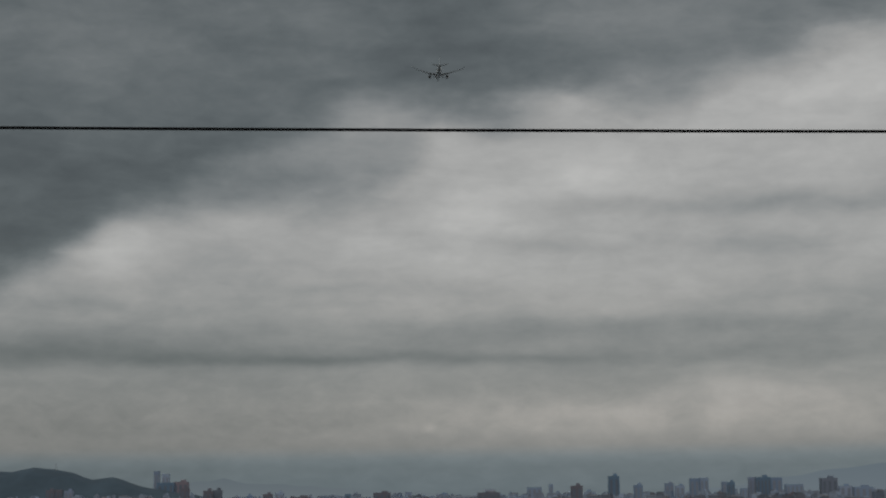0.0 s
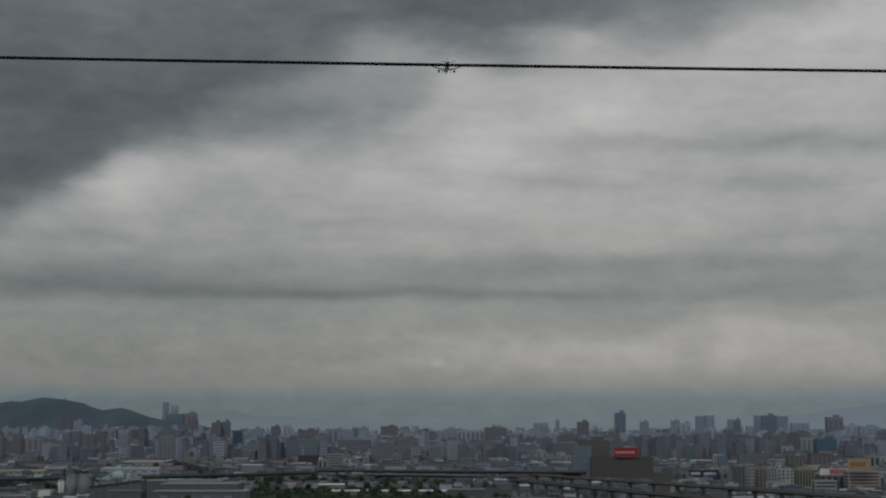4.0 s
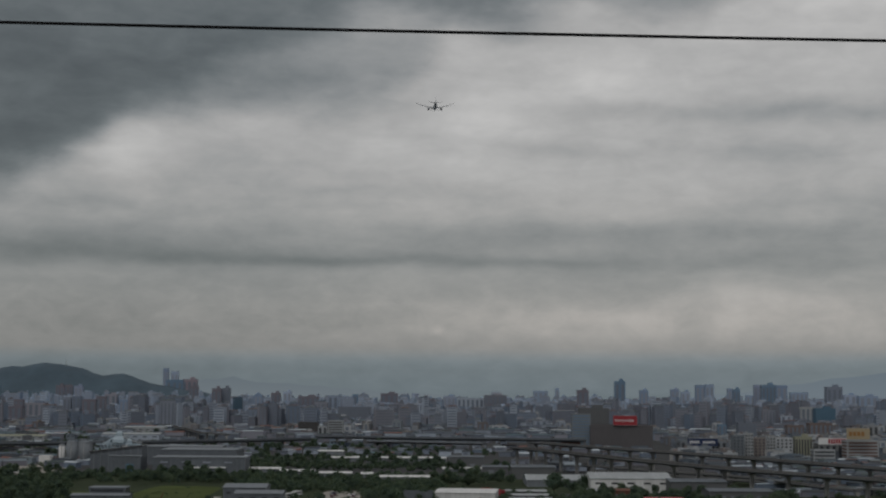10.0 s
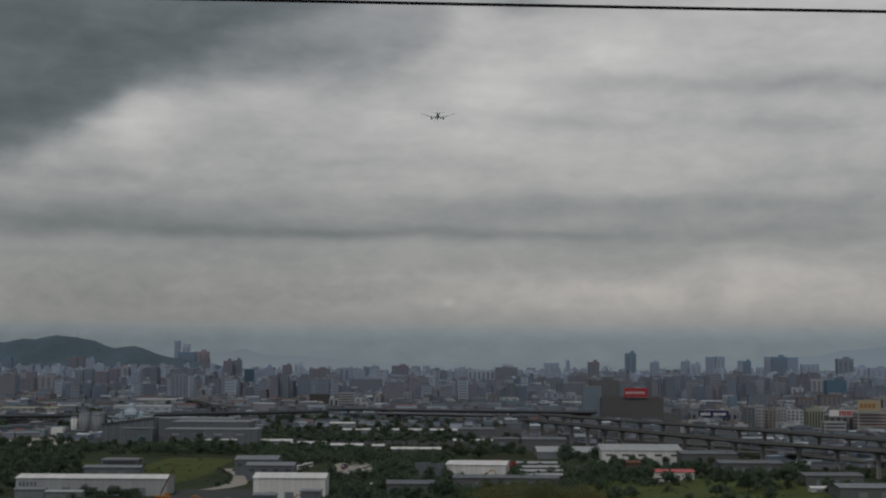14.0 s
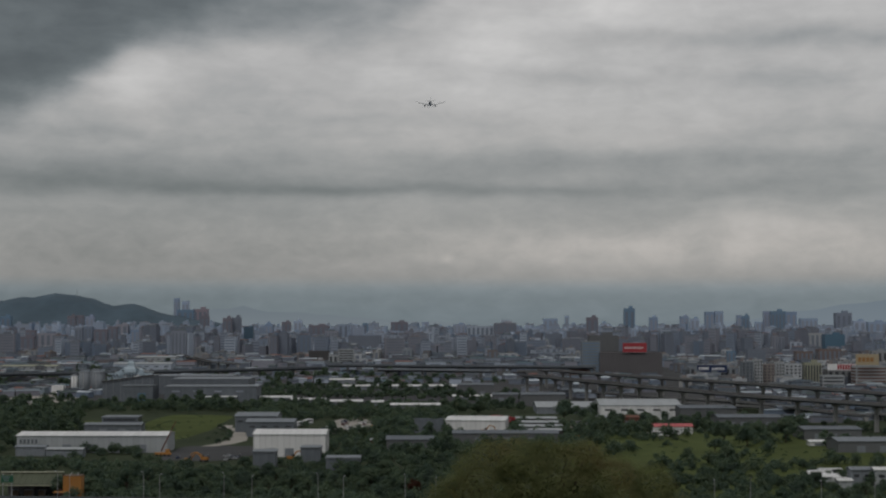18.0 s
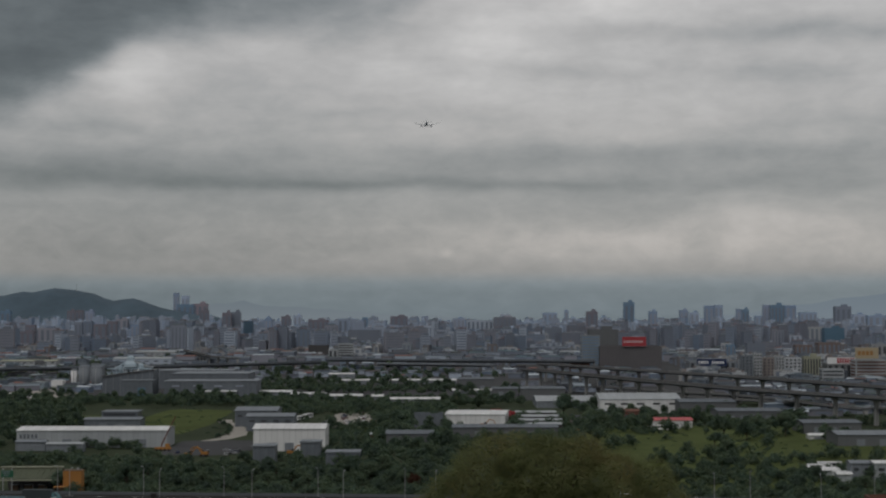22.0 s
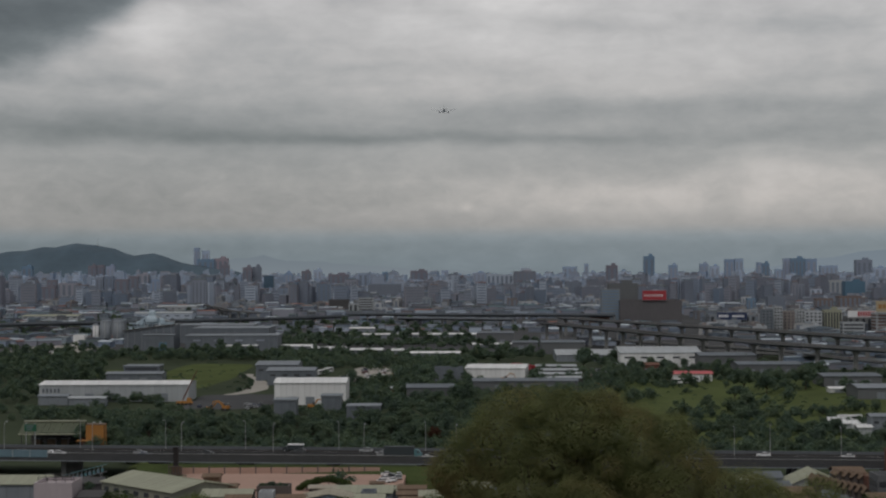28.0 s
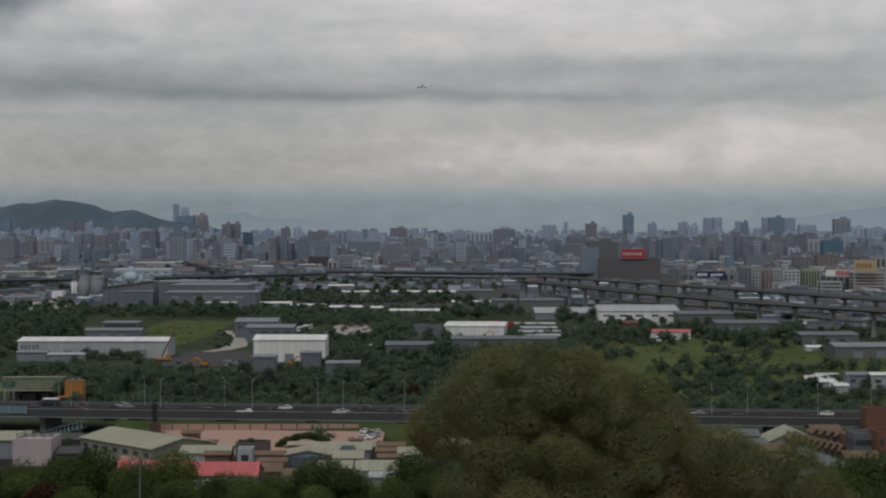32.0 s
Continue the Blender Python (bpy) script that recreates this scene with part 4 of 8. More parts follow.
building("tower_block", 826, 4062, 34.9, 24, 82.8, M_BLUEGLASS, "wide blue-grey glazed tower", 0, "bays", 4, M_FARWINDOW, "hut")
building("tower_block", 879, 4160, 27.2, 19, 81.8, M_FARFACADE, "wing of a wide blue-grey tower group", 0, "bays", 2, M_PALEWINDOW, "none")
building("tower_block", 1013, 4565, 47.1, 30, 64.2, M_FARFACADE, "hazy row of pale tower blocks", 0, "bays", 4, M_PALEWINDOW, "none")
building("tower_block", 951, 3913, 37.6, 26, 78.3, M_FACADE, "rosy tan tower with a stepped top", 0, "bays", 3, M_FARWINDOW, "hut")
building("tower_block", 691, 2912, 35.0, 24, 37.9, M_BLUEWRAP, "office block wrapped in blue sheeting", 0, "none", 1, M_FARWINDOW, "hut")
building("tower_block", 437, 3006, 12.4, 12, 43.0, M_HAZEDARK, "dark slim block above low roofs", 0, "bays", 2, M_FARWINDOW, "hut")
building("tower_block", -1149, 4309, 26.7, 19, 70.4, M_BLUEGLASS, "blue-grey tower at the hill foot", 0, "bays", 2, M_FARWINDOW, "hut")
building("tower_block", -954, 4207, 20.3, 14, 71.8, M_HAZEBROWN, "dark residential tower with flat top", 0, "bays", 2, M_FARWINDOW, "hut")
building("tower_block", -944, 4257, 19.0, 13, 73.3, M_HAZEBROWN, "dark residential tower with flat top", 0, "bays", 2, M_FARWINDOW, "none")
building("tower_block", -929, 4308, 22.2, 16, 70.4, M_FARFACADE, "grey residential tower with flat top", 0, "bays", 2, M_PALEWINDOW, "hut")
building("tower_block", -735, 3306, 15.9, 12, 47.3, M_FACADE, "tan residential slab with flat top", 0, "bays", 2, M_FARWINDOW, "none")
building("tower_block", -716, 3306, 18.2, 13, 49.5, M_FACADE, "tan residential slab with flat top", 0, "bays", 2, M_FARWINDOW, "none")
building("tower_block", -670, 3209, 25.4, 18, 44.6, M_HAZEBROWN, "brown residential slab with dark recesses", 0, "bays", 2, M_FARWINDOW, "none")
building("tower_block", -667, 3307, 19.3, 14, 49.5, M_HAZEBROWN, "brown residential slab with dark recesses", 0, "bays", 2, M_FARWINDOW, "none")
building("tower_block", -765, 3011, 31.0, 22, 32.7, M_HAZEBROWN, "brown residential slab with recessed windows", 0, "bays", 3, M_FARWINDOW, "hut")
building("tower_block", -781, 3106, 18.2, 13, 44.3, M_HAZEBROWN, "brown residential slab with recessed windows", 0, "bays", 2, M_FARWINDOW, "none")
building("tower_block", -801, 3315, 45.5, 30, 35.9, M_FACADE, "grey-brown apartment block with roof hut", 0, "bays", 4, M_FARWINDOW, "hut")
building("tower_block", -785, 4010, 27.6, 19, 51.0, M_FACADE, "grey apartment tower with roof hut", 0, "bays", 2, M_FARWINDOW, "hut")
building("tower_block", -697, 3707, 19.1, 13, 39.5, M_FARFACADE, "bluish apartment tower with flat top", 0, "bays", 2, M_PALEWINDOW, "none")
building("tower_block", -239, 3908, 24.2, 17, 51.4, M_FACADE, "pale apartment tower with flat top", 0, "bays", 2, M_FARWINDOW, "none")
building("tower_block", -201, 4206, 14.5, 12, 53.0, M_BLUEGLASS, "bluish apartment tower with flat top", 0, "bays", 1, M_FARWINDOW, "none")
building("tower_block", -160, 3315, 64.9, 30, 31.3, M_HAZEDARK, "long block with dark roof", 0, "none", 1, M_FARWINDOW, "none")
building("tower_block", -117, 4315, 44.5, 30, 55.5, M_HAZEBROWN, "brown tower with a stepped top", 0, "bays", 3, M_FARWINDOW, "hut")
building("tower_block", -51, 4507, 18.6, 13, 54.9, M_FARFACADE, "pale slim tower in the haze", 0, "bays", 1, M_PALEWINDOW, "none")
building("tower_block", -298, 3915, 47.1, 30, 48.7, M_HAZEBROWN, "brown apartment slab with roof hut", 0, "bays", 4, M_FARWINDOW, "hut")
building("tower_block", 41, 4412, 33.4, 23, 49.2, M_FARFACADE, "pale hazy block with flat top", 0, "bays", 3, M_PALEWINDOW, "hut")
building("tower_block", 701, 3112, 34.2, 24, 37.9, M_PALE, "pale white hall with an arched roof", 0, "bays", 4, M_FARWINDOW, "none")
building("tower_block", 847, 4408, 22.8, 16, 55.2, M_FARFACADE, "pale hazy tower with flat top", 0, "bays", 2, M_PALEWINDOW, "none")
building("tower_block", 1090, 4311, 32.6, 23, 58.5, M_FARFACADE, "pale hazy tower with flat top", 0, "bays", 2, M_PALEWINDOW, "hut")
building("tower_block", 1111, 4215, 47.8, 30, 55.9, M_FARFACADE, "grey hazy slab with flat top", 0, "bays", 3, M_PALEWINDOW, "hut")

# ---- works and offices beyond the expressway ----
building("office_block", 173, 1938, 22.0, 15, 40.3, M_GREY, "grey works office with blue window bands", 0, "bands", 3, M_BLUEGLASS, "tank")
building("office_block", 194, 2002, 35.7, 25, 46.2, M_FACTORY, "dark tall works block behind the office", 0, "none", 3, M_GLASS, "hut")
building("factory", 219, 1950, 72.8, 60, 27.2, M_FACTORYBROWN, "large dark brown windowless factory", 0, "none", 3, M_GLASS, "none")
building("factory", 158, 1908, 22.3, 16, 11.9, M_BRICK, "low red-brown works building", 0, "none", 3, M_GLASS, "none")
building("office_block", 295, 1815, 50.9, 30, 13.6, M_GREY, "low grey store with a wide navy sign", 0, "bays", 8, M_GLASS, "none")
building("apartment_block", 318, 1726, 11.9, 12, 22.0, M_NEARFACADE, "pale tiled apartment block with dark window bays", 0, "grid", 3, M_GLASS, "tank")
building("apartment_block", 332, 1740, 9.0, 12, 24.0, M_PALE, "pale tiled apartment block with dark window bays", 0, "grid", 3, M_GLASS, "tank")
building("apartment_block", 346, 1754, 12.1, 12, 18.9, M_NEARFACADE, "pale tiled apartment block with dark window bays", 0, "grid", 3, M_GLASS, "tank")
building("apartment_block", 361, 1768, 9.1, 12, 19.7, M_PALE, "pale tiled apartment block with dark window bays", 0, "grid", 3, M_GLASS, "tank")
building("apartment_block", 378, 1782, 17.8, 12, 18.1, M_NEARFACADE, "pale tiled apartment block with dark window bays", 0, "grid", 4, M_GLASS, "tank")
building("apartment_block", 382, 1706, 17.6, 12, 21.4, M_GREENROOF, "olive striped apartment block", 0, "bays", 6, M_GLASS, "hut")
building("apartment_block", 370, 1567, 20.5, 14, 13.5, M_PALE, "pale office with dark window bands", 0, "bands", 3, M_GLASS, "none")
building("apartment_block", 413, 1711, 32.3, 23, 14.4, M_NEARFACADE, "tan commercial block under a red and white sign", 0, "bays", 5, M_GLASS, "hut")
building("apartment_block", 430, 1661, 31.9, 22, 19.4, M_PALE, "striped white and red shop building", 0, "bands", 3, M_BRICK, "none")
building("apartment_block", 541, 2311, 31.7, 22, 23.7, M_TERRACOTTA, "block with an orange-brown roof", 0, "bays", 5, M_FARWINDOW, "none")
building("apartment_block", 494, 2258, 23.3, 16, 21.6, M_TERRACOTTA, "block with an orange-brown roof", 0, "bays", 4, M_FARWINDOW, "none")
building("apartment_block", 403, 2306, 11.9, 12, 21.3, M_BLUEGLASS, "small blue office block", 0, "bays", 2, M_FARWINDOW, "none")
building("apartment_block", 438, 2309, 25.4, 18, 23.7, M_HAZEDARK, "dark apartment block with roof hut", 0, "bays", 4, M_FARWINDOW, "hut")
building("apartment_block", 584, 2207, 21.2, 15, 23.4, M_NEARFACADE, "tan apartment block with roof hut", 0, "bays", 3, M_GLASS, "hut")
building("apartment_block", -155, 2306, 12.7, 12, 15.7, M_PALE, "pale concrete depot with stacked floors", 0, "bays", 2, M_GLASS, "none")
building("apartment_block", -137, 2307, 21.4, 15, 23.7, M_PALE, "pale concrete depot with stacked floors", 0, "bands", 3, M_GLASS, "none")
building("apartment_block", -183, 2410, 29.0, 20, 19.2, M_DARK, "dark square depot without windows", 0, "none", 3, M_GLASS, "none")
sign_board("rooftop_sign", 222.9, 1918, 28.7, 27.8, 10.9, M_SIGNRED, M_LETTER, "red rooftop sign with a row of white characters", [(0.080, 0.123, 0.36, 0.6), (0.182, 0.226, 0.36, 0.6), (0.285, 0.328, 0.36, 0.6), (0.388, 0.431, 0.36, 0.6), (0.490, 0.533, 0.36, 0.6), (0.593, 0.636, 0.36, 0.6), (0.695, 0.738, 0.36, 0.6), (0.797, 0.841, 0.36, 0.6)], base=27.3)
sign_board("rooftop_sign", 293.5, 1797, 9.2, 32.9, 8.1, M_SIGNBLUE, M_LETTER, "wide navy sign with white characters", [(0.060, 0.108, 0.35, 0.7), (0.128, 0.176, 0.35, 0.7), (0.196, 0.244, 0.35, 0.7), (0.264, 0.312, 0.35, 0.7), (0.332, 0.380, 0.35, 0.7), (0.500, 0.549, 0.35, 0.65), (0.570, 0.619, 0.35, 0.65), (0.640, 0.689, 0.35, 0.65), (0.710, 0.759, 0.35, 0.65), (0.780, 0.829, 0.35, 0.65), (0.850, 0.899, 0.35, 0.65)], base=7.9)
sign_board("rooftop_sign", 422.8, 1640, 21.9, 23.2, 10.8, M_SIGNYEL, M_SIGNORANGE, "cream billboard with four large orange characters", [(0.100, 0.240, 0.3, 0.7), (0.275, 0.415, 0.3, 0.7), (0.450, 0.590, 0.3, 0.7), (0.625, 0.765, 0.3, 0.7)], base=19.8)
sign_board("rooftop_sign", 409.2, 1690, 15.2, 29.1, 6.4, M_LETTER, M_SIGNRED, "white and red banner sign with characters", [(0.350, 0.417, 0.1, 0.9), (0.440, 0.507, 0.1, 0.9), (0.530, 0.597, 0.1, 0.9), (0.620, 0.688, 0.1, 0.9), (0.710, 0.777, 0.1, 0.9), (0.800, 0.867, 0.1, 0.9), (0.890, 0.957, 0.1, 0.9)], base=13.6)

# ---- raised expressways ----
expressway("expressway_main", [(291, 920), (268, 990), (211, 1094), (157, 1242), (109, 1398), (76, 1505)], 16.8, 15.0, "broad concrete expressway on tall single piers", 36.0, depth=1.5, first=12.2)
expressway("expressway_back", [(330, 1045), (303, 1121), (234, 1313), (161, 1477), (99, 1634)], 17.4, 15.0, "second concrete expressway running beside the first", 38.2, depth=1.4, first=15.2)
expressway("slip_road", [(332, 1051), (299, 1106), (231, 1203), (170, 1275)], 4.0, 9.0, "low slip road beside the expressway piers", 34.0, depth=1.0)
expressway("slip_road", [(275, 1072), (259, 1116), (246, 1188), (220, 1256), (179, 1308), (130, 1400)], 5.5, 8.0, "low slip road beside the expressway piers", 30.0, depth=1.0)
expressway("expressway_far", [(173, 1889), (96, 1911), (-16, 1933), (-139, 1978)], 12.0, 14.0, "distant grey elevated road across the plain", 50.0, depth=2.4, rail=M_SLATE)
expressway("expressway_far", [(-139, 1922), (-195, 1859), (-254, 1819), (-325, 1763), (-458, 1693), (-558, 1644)], 11.0, 13.0, "distant grey elevated road across the plain", 50.0, depth=2.4, rail=M_SLATE)
expressway("expressway_far", [(55, 1842), (-16, 1881), (-75, 1901)], 9.0, 12.0, "distant grey elevated road across the plain", 45.0, depth=2.0, rail=M_GREY)
expressway("ramp_curve", [(-263, 2096), (-314, 2202), (-395, 2521), (-442, 2676)], 10.0, 9.0, "curving grey ramp rising to an elevated road", 40.0)

# ---- halls and sheds on the plain ----
shed("warehouse", -181.5, 860.4, 77.6, 24, 8.8, M_WHITE, M_PALE, "long white steel warehouse with a low roof", 0, 1.2, "x", 5, 30, 0)
shed("warehouse", -77.4, 837.3, 36.0, 26, 11.2, M_WHITE, M_WHITE, "tall white warehouse with a pale roof", 0, 1.6, "x", 3, 16, 0)
shed("warehouse", -114.1, 1014.1, 25.5, 30, 9.7, M_GREY, M_SLATE, "grey hall with a pale roof", 0, 1.5, "x", 1, 9, 4)
shed("warehouse", -101.5, 971.2, 27.9, 20, 8.6, M_GREY, M_SLATE, "low grey hall with a pale roof", 0, 1.3, "x", 1, 9, 4)
building("plant_building", -195, 997, 21.5, 15, 9.5, M_SLATE, "grey concrete plant building with a flat roof", 0, "bands", 3, M_GLASS, "sheet")
shed("shed", -197.5, 986.8, 33.8, 14, 5.8, M_GREY, M_SLATE, "low grey annex with a flat roof", 0, 0.8, "x", 2, 8, 0)
building("small_block", -83, 765, 10.2, 12, 7.6, M_SLATE, "small grey concrete block house", 0, "none", 3, M_GLASS, "sheet")
building("small_block", -64, 795, 9.5, 12, 7.1, M_SLATE, "small grey concrete block house", 0, "none", 2, M_GLASS, "sheet")
building("small_block", -45, 738, 14.9, 12, 7.0, M_SLATE, "low grey block house among trees", 0, "none", 3, M_GLASS, "sheet")
shed("warehouse", -17.9, 870.9, 24.4, 16, 5.7, M_SLATE, M_FACTORY, "low hall with a dark sheet roof", 0, 1.3, "x", 1, 8, 0)
building("small_block", -9, 995, 17.4, 12, 7.4, M_SLATE, "grey windowless hall among trees", 0, "none", 3, M_GLASS, "none")
shed("warehouse", 21.1, 1026.0, 36.7, 44, 6.9, M_WHITE, M_WHITE, "white warehouse with dark lettering bars on its wall", -5, 0.7, "x", 0, 14, 0)
shed("warehouse", 34.1, 918.4, 58.1, 18, 5.7, M_SLATE, M_FACTORY, "long low grey hall with seams", 0, 1.0, "x", 3, 14, 0)
shed("warehouse", 59.7, 1068.9, 25.7, 14, 4.4, M_PALE, M_DARK, "low dark hall in a row with a pale sheet roof", 0, 0.7, "x", 1, 9, 0)
shed("warehouse", 59.0, 1031.3, 25.5, 14, 4.2, M_PALE, M_DARK, "low dark hall in a row with a pale sheet roof", 0, 0.7, "x", 1, 9, 0)
shed("warehouse", 58.4, 996.3, 25.3, 14, 4.1, M_PALE, M_DARK, "low dark hall in a row with a pale sheet roof", 0, 0.7, "x", 1, 9, 0)
shed("warehouse", 57.8, 963.6, 25.1, 14, 4.0, M_PALE, M_DARK, "low dark hall in a row with a pale sheet roof", 0, 0.7, "x", 1, 9, 0)
shed("warehouse", 89.2, 1211.2, 44.2, 50, 4.9, M_PALE, M_GREY, "long warehouse with a broad pale roof", 0, 2.6, "x", 3, 14, 0)
shed("warehouse", 134.2, 1145.6, 54.9, 50, 9.7, M_PALE, M_WHITE, "large white warehouse with a cream sheet roof", 0, 3.0, "x", 4, 16, 5)
shed("warehouse", 176.5, 1116.4, 37.5, 40, 9.1, M_SLATE, M_FACTORY, "grey depot with a flat roof", 0, 1.0, "x", 5, 12, 0)
shed("warehouse", 191.9, 1044.5, 39.8, 30, 7.1, M_SLATE, M_FACTORY, "low grey depot with roller doors", 0, 1.0, "x", 4, 12, 0)
shed("shed", 136.1, 990.5, 25.5, 12, 4.4, M_RED, M_WHITE, "low shed with a faded red roof", 0, 1.2, "x", 2, 8, 0)
shed("shed", 107.8, 1067.9, 16.1, 12, 5.1, M_PALE, M_GREY, "low grey shed with a sheet roof", 0, 1.0, "x", 2, 6, 0)
shed("shed", 118.2, 1055.9, 13.1, 10, 5.8, M_BRICK, M_BRICK, "low red shed with a sheet roof", 0, 1.0, "x", 1, 5, 0)
shed("warehouse", 221.0, 949.6, 32.9, 30, 6.1, M_SLATE, M_FACTORY, "grey flat-roofed depot beside the piers", 0, 0.8, "x", 3, 10, 0)
shed("warehouse", 227.0, 861.4, 47.5, 26, 5.9, M_GREY, M_FACTORY, "long low depot with a grey-brown roof", 0, 1.2, "x", 3, 14, 0)
shed("shed", 203.5, 897.3, 9.9, 8, 2.2, M_WHITE, M_WHITE, "small white shed by the meadow", 0, 0.7, "x", 1, 4, 0)
shed("warehouse", 77.8, 1298.9, 34.1, 30, 9.3, M_SLATE, M_FACTORY, "grey hall below the expressway", 0, 1.0, "x", 2, 8, 0)
shed("warehouse", 29.0, 1464.1, 30.0, 30, 10.0, M_SLATE, M_FACTORY, "dull grey hall with a flat roof", 0, 1.0, "x", 2, 8, 0)
shed("warehouse", 50.6, 1362.5, 21.0, 20, 6.1, M_SLATE, M_FACTORY, "low grey hall with a flat roof", 0, 1.0, "x", 2, 6, 0)
shed("shed", -110.0, 1332.9, 27.9, 14, 3.2, M_WHITE, M_GREY, "low shed with a bright white roof among trees", 0, 1.0, "x", 2, 8, 0)
shed("shed", -77.4, 1307.4, 25.6, 14, 3.1, M_WHITE, M_GREY, "low shed with a bright white roof among trees", 0, 1.0, "x", 2, 8, 0)
shed("shed", -52.2, 1299.1, 8.9, 14, 3.1, M_WHITE, M_GREY, "low shed with a bright white roof among trees", 0, 1.0, "x", 2, 8, 0)
shed("shed", -21.8, 1259.2, 37.6, 14, 3.0, M_WHITE, M_GREY, "low shed with a bright white roof among trees", 0, 1.0, "x", 2, 8, 0)
shed("shed", -106.8, 1726.5, 26.1, 14, 4.2, M_WHITE, M_GREY, "low shed with a bright white roof among trees", 0, 1.0, "x", 2, 8, 0)
shed("shed", -90.4, 1579.8, 38.5, 14, 3.8, M_WHITE, M_GREY, "low shed with a bright white roof among trees", 0, 1.0, "x", 2, 8, 0)
shed("shed", -53.7, 1579.8, 19.5, 14, 3.8, M_WHITE, M_GREY, "low shed with a bright white roof among trees", 0, 1.0, "x", 2, 8, 0)
shed("shed", -11.4, 1579.8, 46.7, 14, 3.8, M_WHITE, M_GREY, "low shed with a bright white roof among trees", 0, 1.0, "x", 2, 8, 0)
shed("shed", 23.8, 1387.1, 32.4, 14, 3.3, M_WHITE, M_GREY, "low shed with a bright white roof among trees", 0, 1.0, "x", 2, 8, 0)
shed("shed", -139.3, 1368.5, 25.8, 14, 3.3, M_WHITE, M_GREY, "low shed with a bright white roof among trees", 0, 1.0, "x", 2, 8, 0)
building("works_hall", -192, 1369, 76.1, 34, 12.4, M_SLATE, "broad grey works hall with a flat roof", 0, "none", 3, M_GLASS, "sheet")
building("works_hall", -198, 1417, 64.9, 50, 17.0, M_SLATE, "upper hall of the works with pale roof panels", 0, "none", 3, M_GLASS, "sheet")
building("works_hall", -227, 1512, 70.0, 40, 16.0, M_SLATE, "long grey hall behind the works", 0, "none", 3, M_GLASS, "sheet")
shed("shed", -184.1, 1351.1, 27.9, 8, 4.5, M_WHITE, M_SLATE, "low shed with a bright roof", 0, 0.5, "x", 0, 6, 0)
building("works_tower", -328, 1533, 21.0, 15, 17.9, M_GREY, "grey concrete works tower by silos", 0, "none", 3, M_GLASS, "hut")


def sloped_hall(x0, x1, y0, y1, z0, z1):
    """A works hall under one roof plane that climbs along its length, with a pale eaves board."""
    ob = thing("works_hall", pose(x0, y0, 0), "grey works hall under one sloping roof", "building")
    ln, d = x1 - x0, y1 - y0
    part("wall", Shape().loft([[(x, 0, 0), (x, d, 0), (x, d, z), (x, 0, z)] for x, z in ((0, z0), (ln, z1))]), M_SLATE, ob)
    part("roof", Shape().loft([[(x, -0.6, z), (x, d + 0.6, z), (x, d + 0.6, z + 0.5), (x, -0.6, z + 0.5)] for x, z in ((-0.6, z0 + 0.004), (ln + 0.6, z1 + 0.004))]), M_PALE, ob)
    part("eaves_board", Shape().loft([[(x, -0.8, z - 0.5), (x, -0.6, z - 0.5), (x, -0.6, z + 0.7), (x, -0.8, z + 0.7)] for x, z in ((-0.6, z0), (ln + 0.6, z1))]), M_DARK, ob)
    for i in range(7):
        part("pilaster", boxmesh(0.7, 0.3, z0 + (z1 - z0) * (i + 0.5) / 7 - 0.7, M_GREY), None, ob, at=pose(ln * (i + 0.5) / 7, -0.16, 0))


sloped_hall(-284.2, -241.7, 1368, 1394, 16.0, 21.3)
for x in (-220.5, -203.0, -185.5, -168.0):
    pane = thing("clerestory_window", pose(x, 1351.8, 8.2), "pale strip window high in a works wall", "window", "works windows")
    part("pane", boxmesh(6.2, 0.2, 1.1, M_PALEWINDOW), None, pane)
    part("frame", Shape().box(-3.3, 3.3, -0.2, 0.1, 1.1, 1.3).box(-3.3, 3.3, -0.2, 0.1, -0.2, 0), M_GREY, pane)
building("works_annex", -252.5, 1358, 26.0, 14, 13.2, M_SLATE, "grey works annex with a blue door", 0, "none", 3, M_GLASS, "sheet")
building("small_block", -346, 1476, 10.1, 12, 7.5, M_WHITE, "small white plant building", 0, "none", 3, M_GLASS, "none")
shed("warehouse", -384.6, 2111.9, 73.6, 40, 10.1, M_PALE, M_FACADE, "long pale depot with small windows", 0, 1.5, "x", 2, 10, 6)
shed("warehouse", -429.3, 2464.9, 59.0, 40, 10.1, M_PALE, M_PALE, "pale long depot with small windows", 0, 1.5, "x", 2, 8, 6)
shed("warehouse", -529.7, 2111.9, 72.2, 40, 7.2, M_GREENROOF, M_PALE, "low pale depot with small windows", 0, 1.2, "x", 2, 10, 8)
shed("warehouse", -298.7, 2799.9, 52.7, 40, 8.6, M_WHITE, M_LOWWALL, "depot with a bright white roof", 0, 1.0, "x", 2, 8, 0)
shed("warehouse", -123.2, 2725.8, 37.3, 40, 10.3, M_WHITE, M_LOWWALL, "depot with a bright white roof", 0, 1.0, "x", 2, 8, 0)
shed("warehouse", 318.4, 3999.3, 43.9, 40, 11.0, M_WHITE, M_LOWWALL, "depot with a bright white roof", 0, 1.0, "x", 2, 8, 0)
shed("warehouse", 171.0, 2914.1, 20.0, 30, 8.0, M_WHITE, M_LOWWALL, "depot with a bright white roof", 0, 1.0, "x", 1, 6, 0)
shed("warehouse", 193.1, 2520.3, 30.2, 30, 7.8, M_PALE, M_LOWWALL, "depot with a pale sheet roof", 0, 1.0, "x", 1, 6, 0)
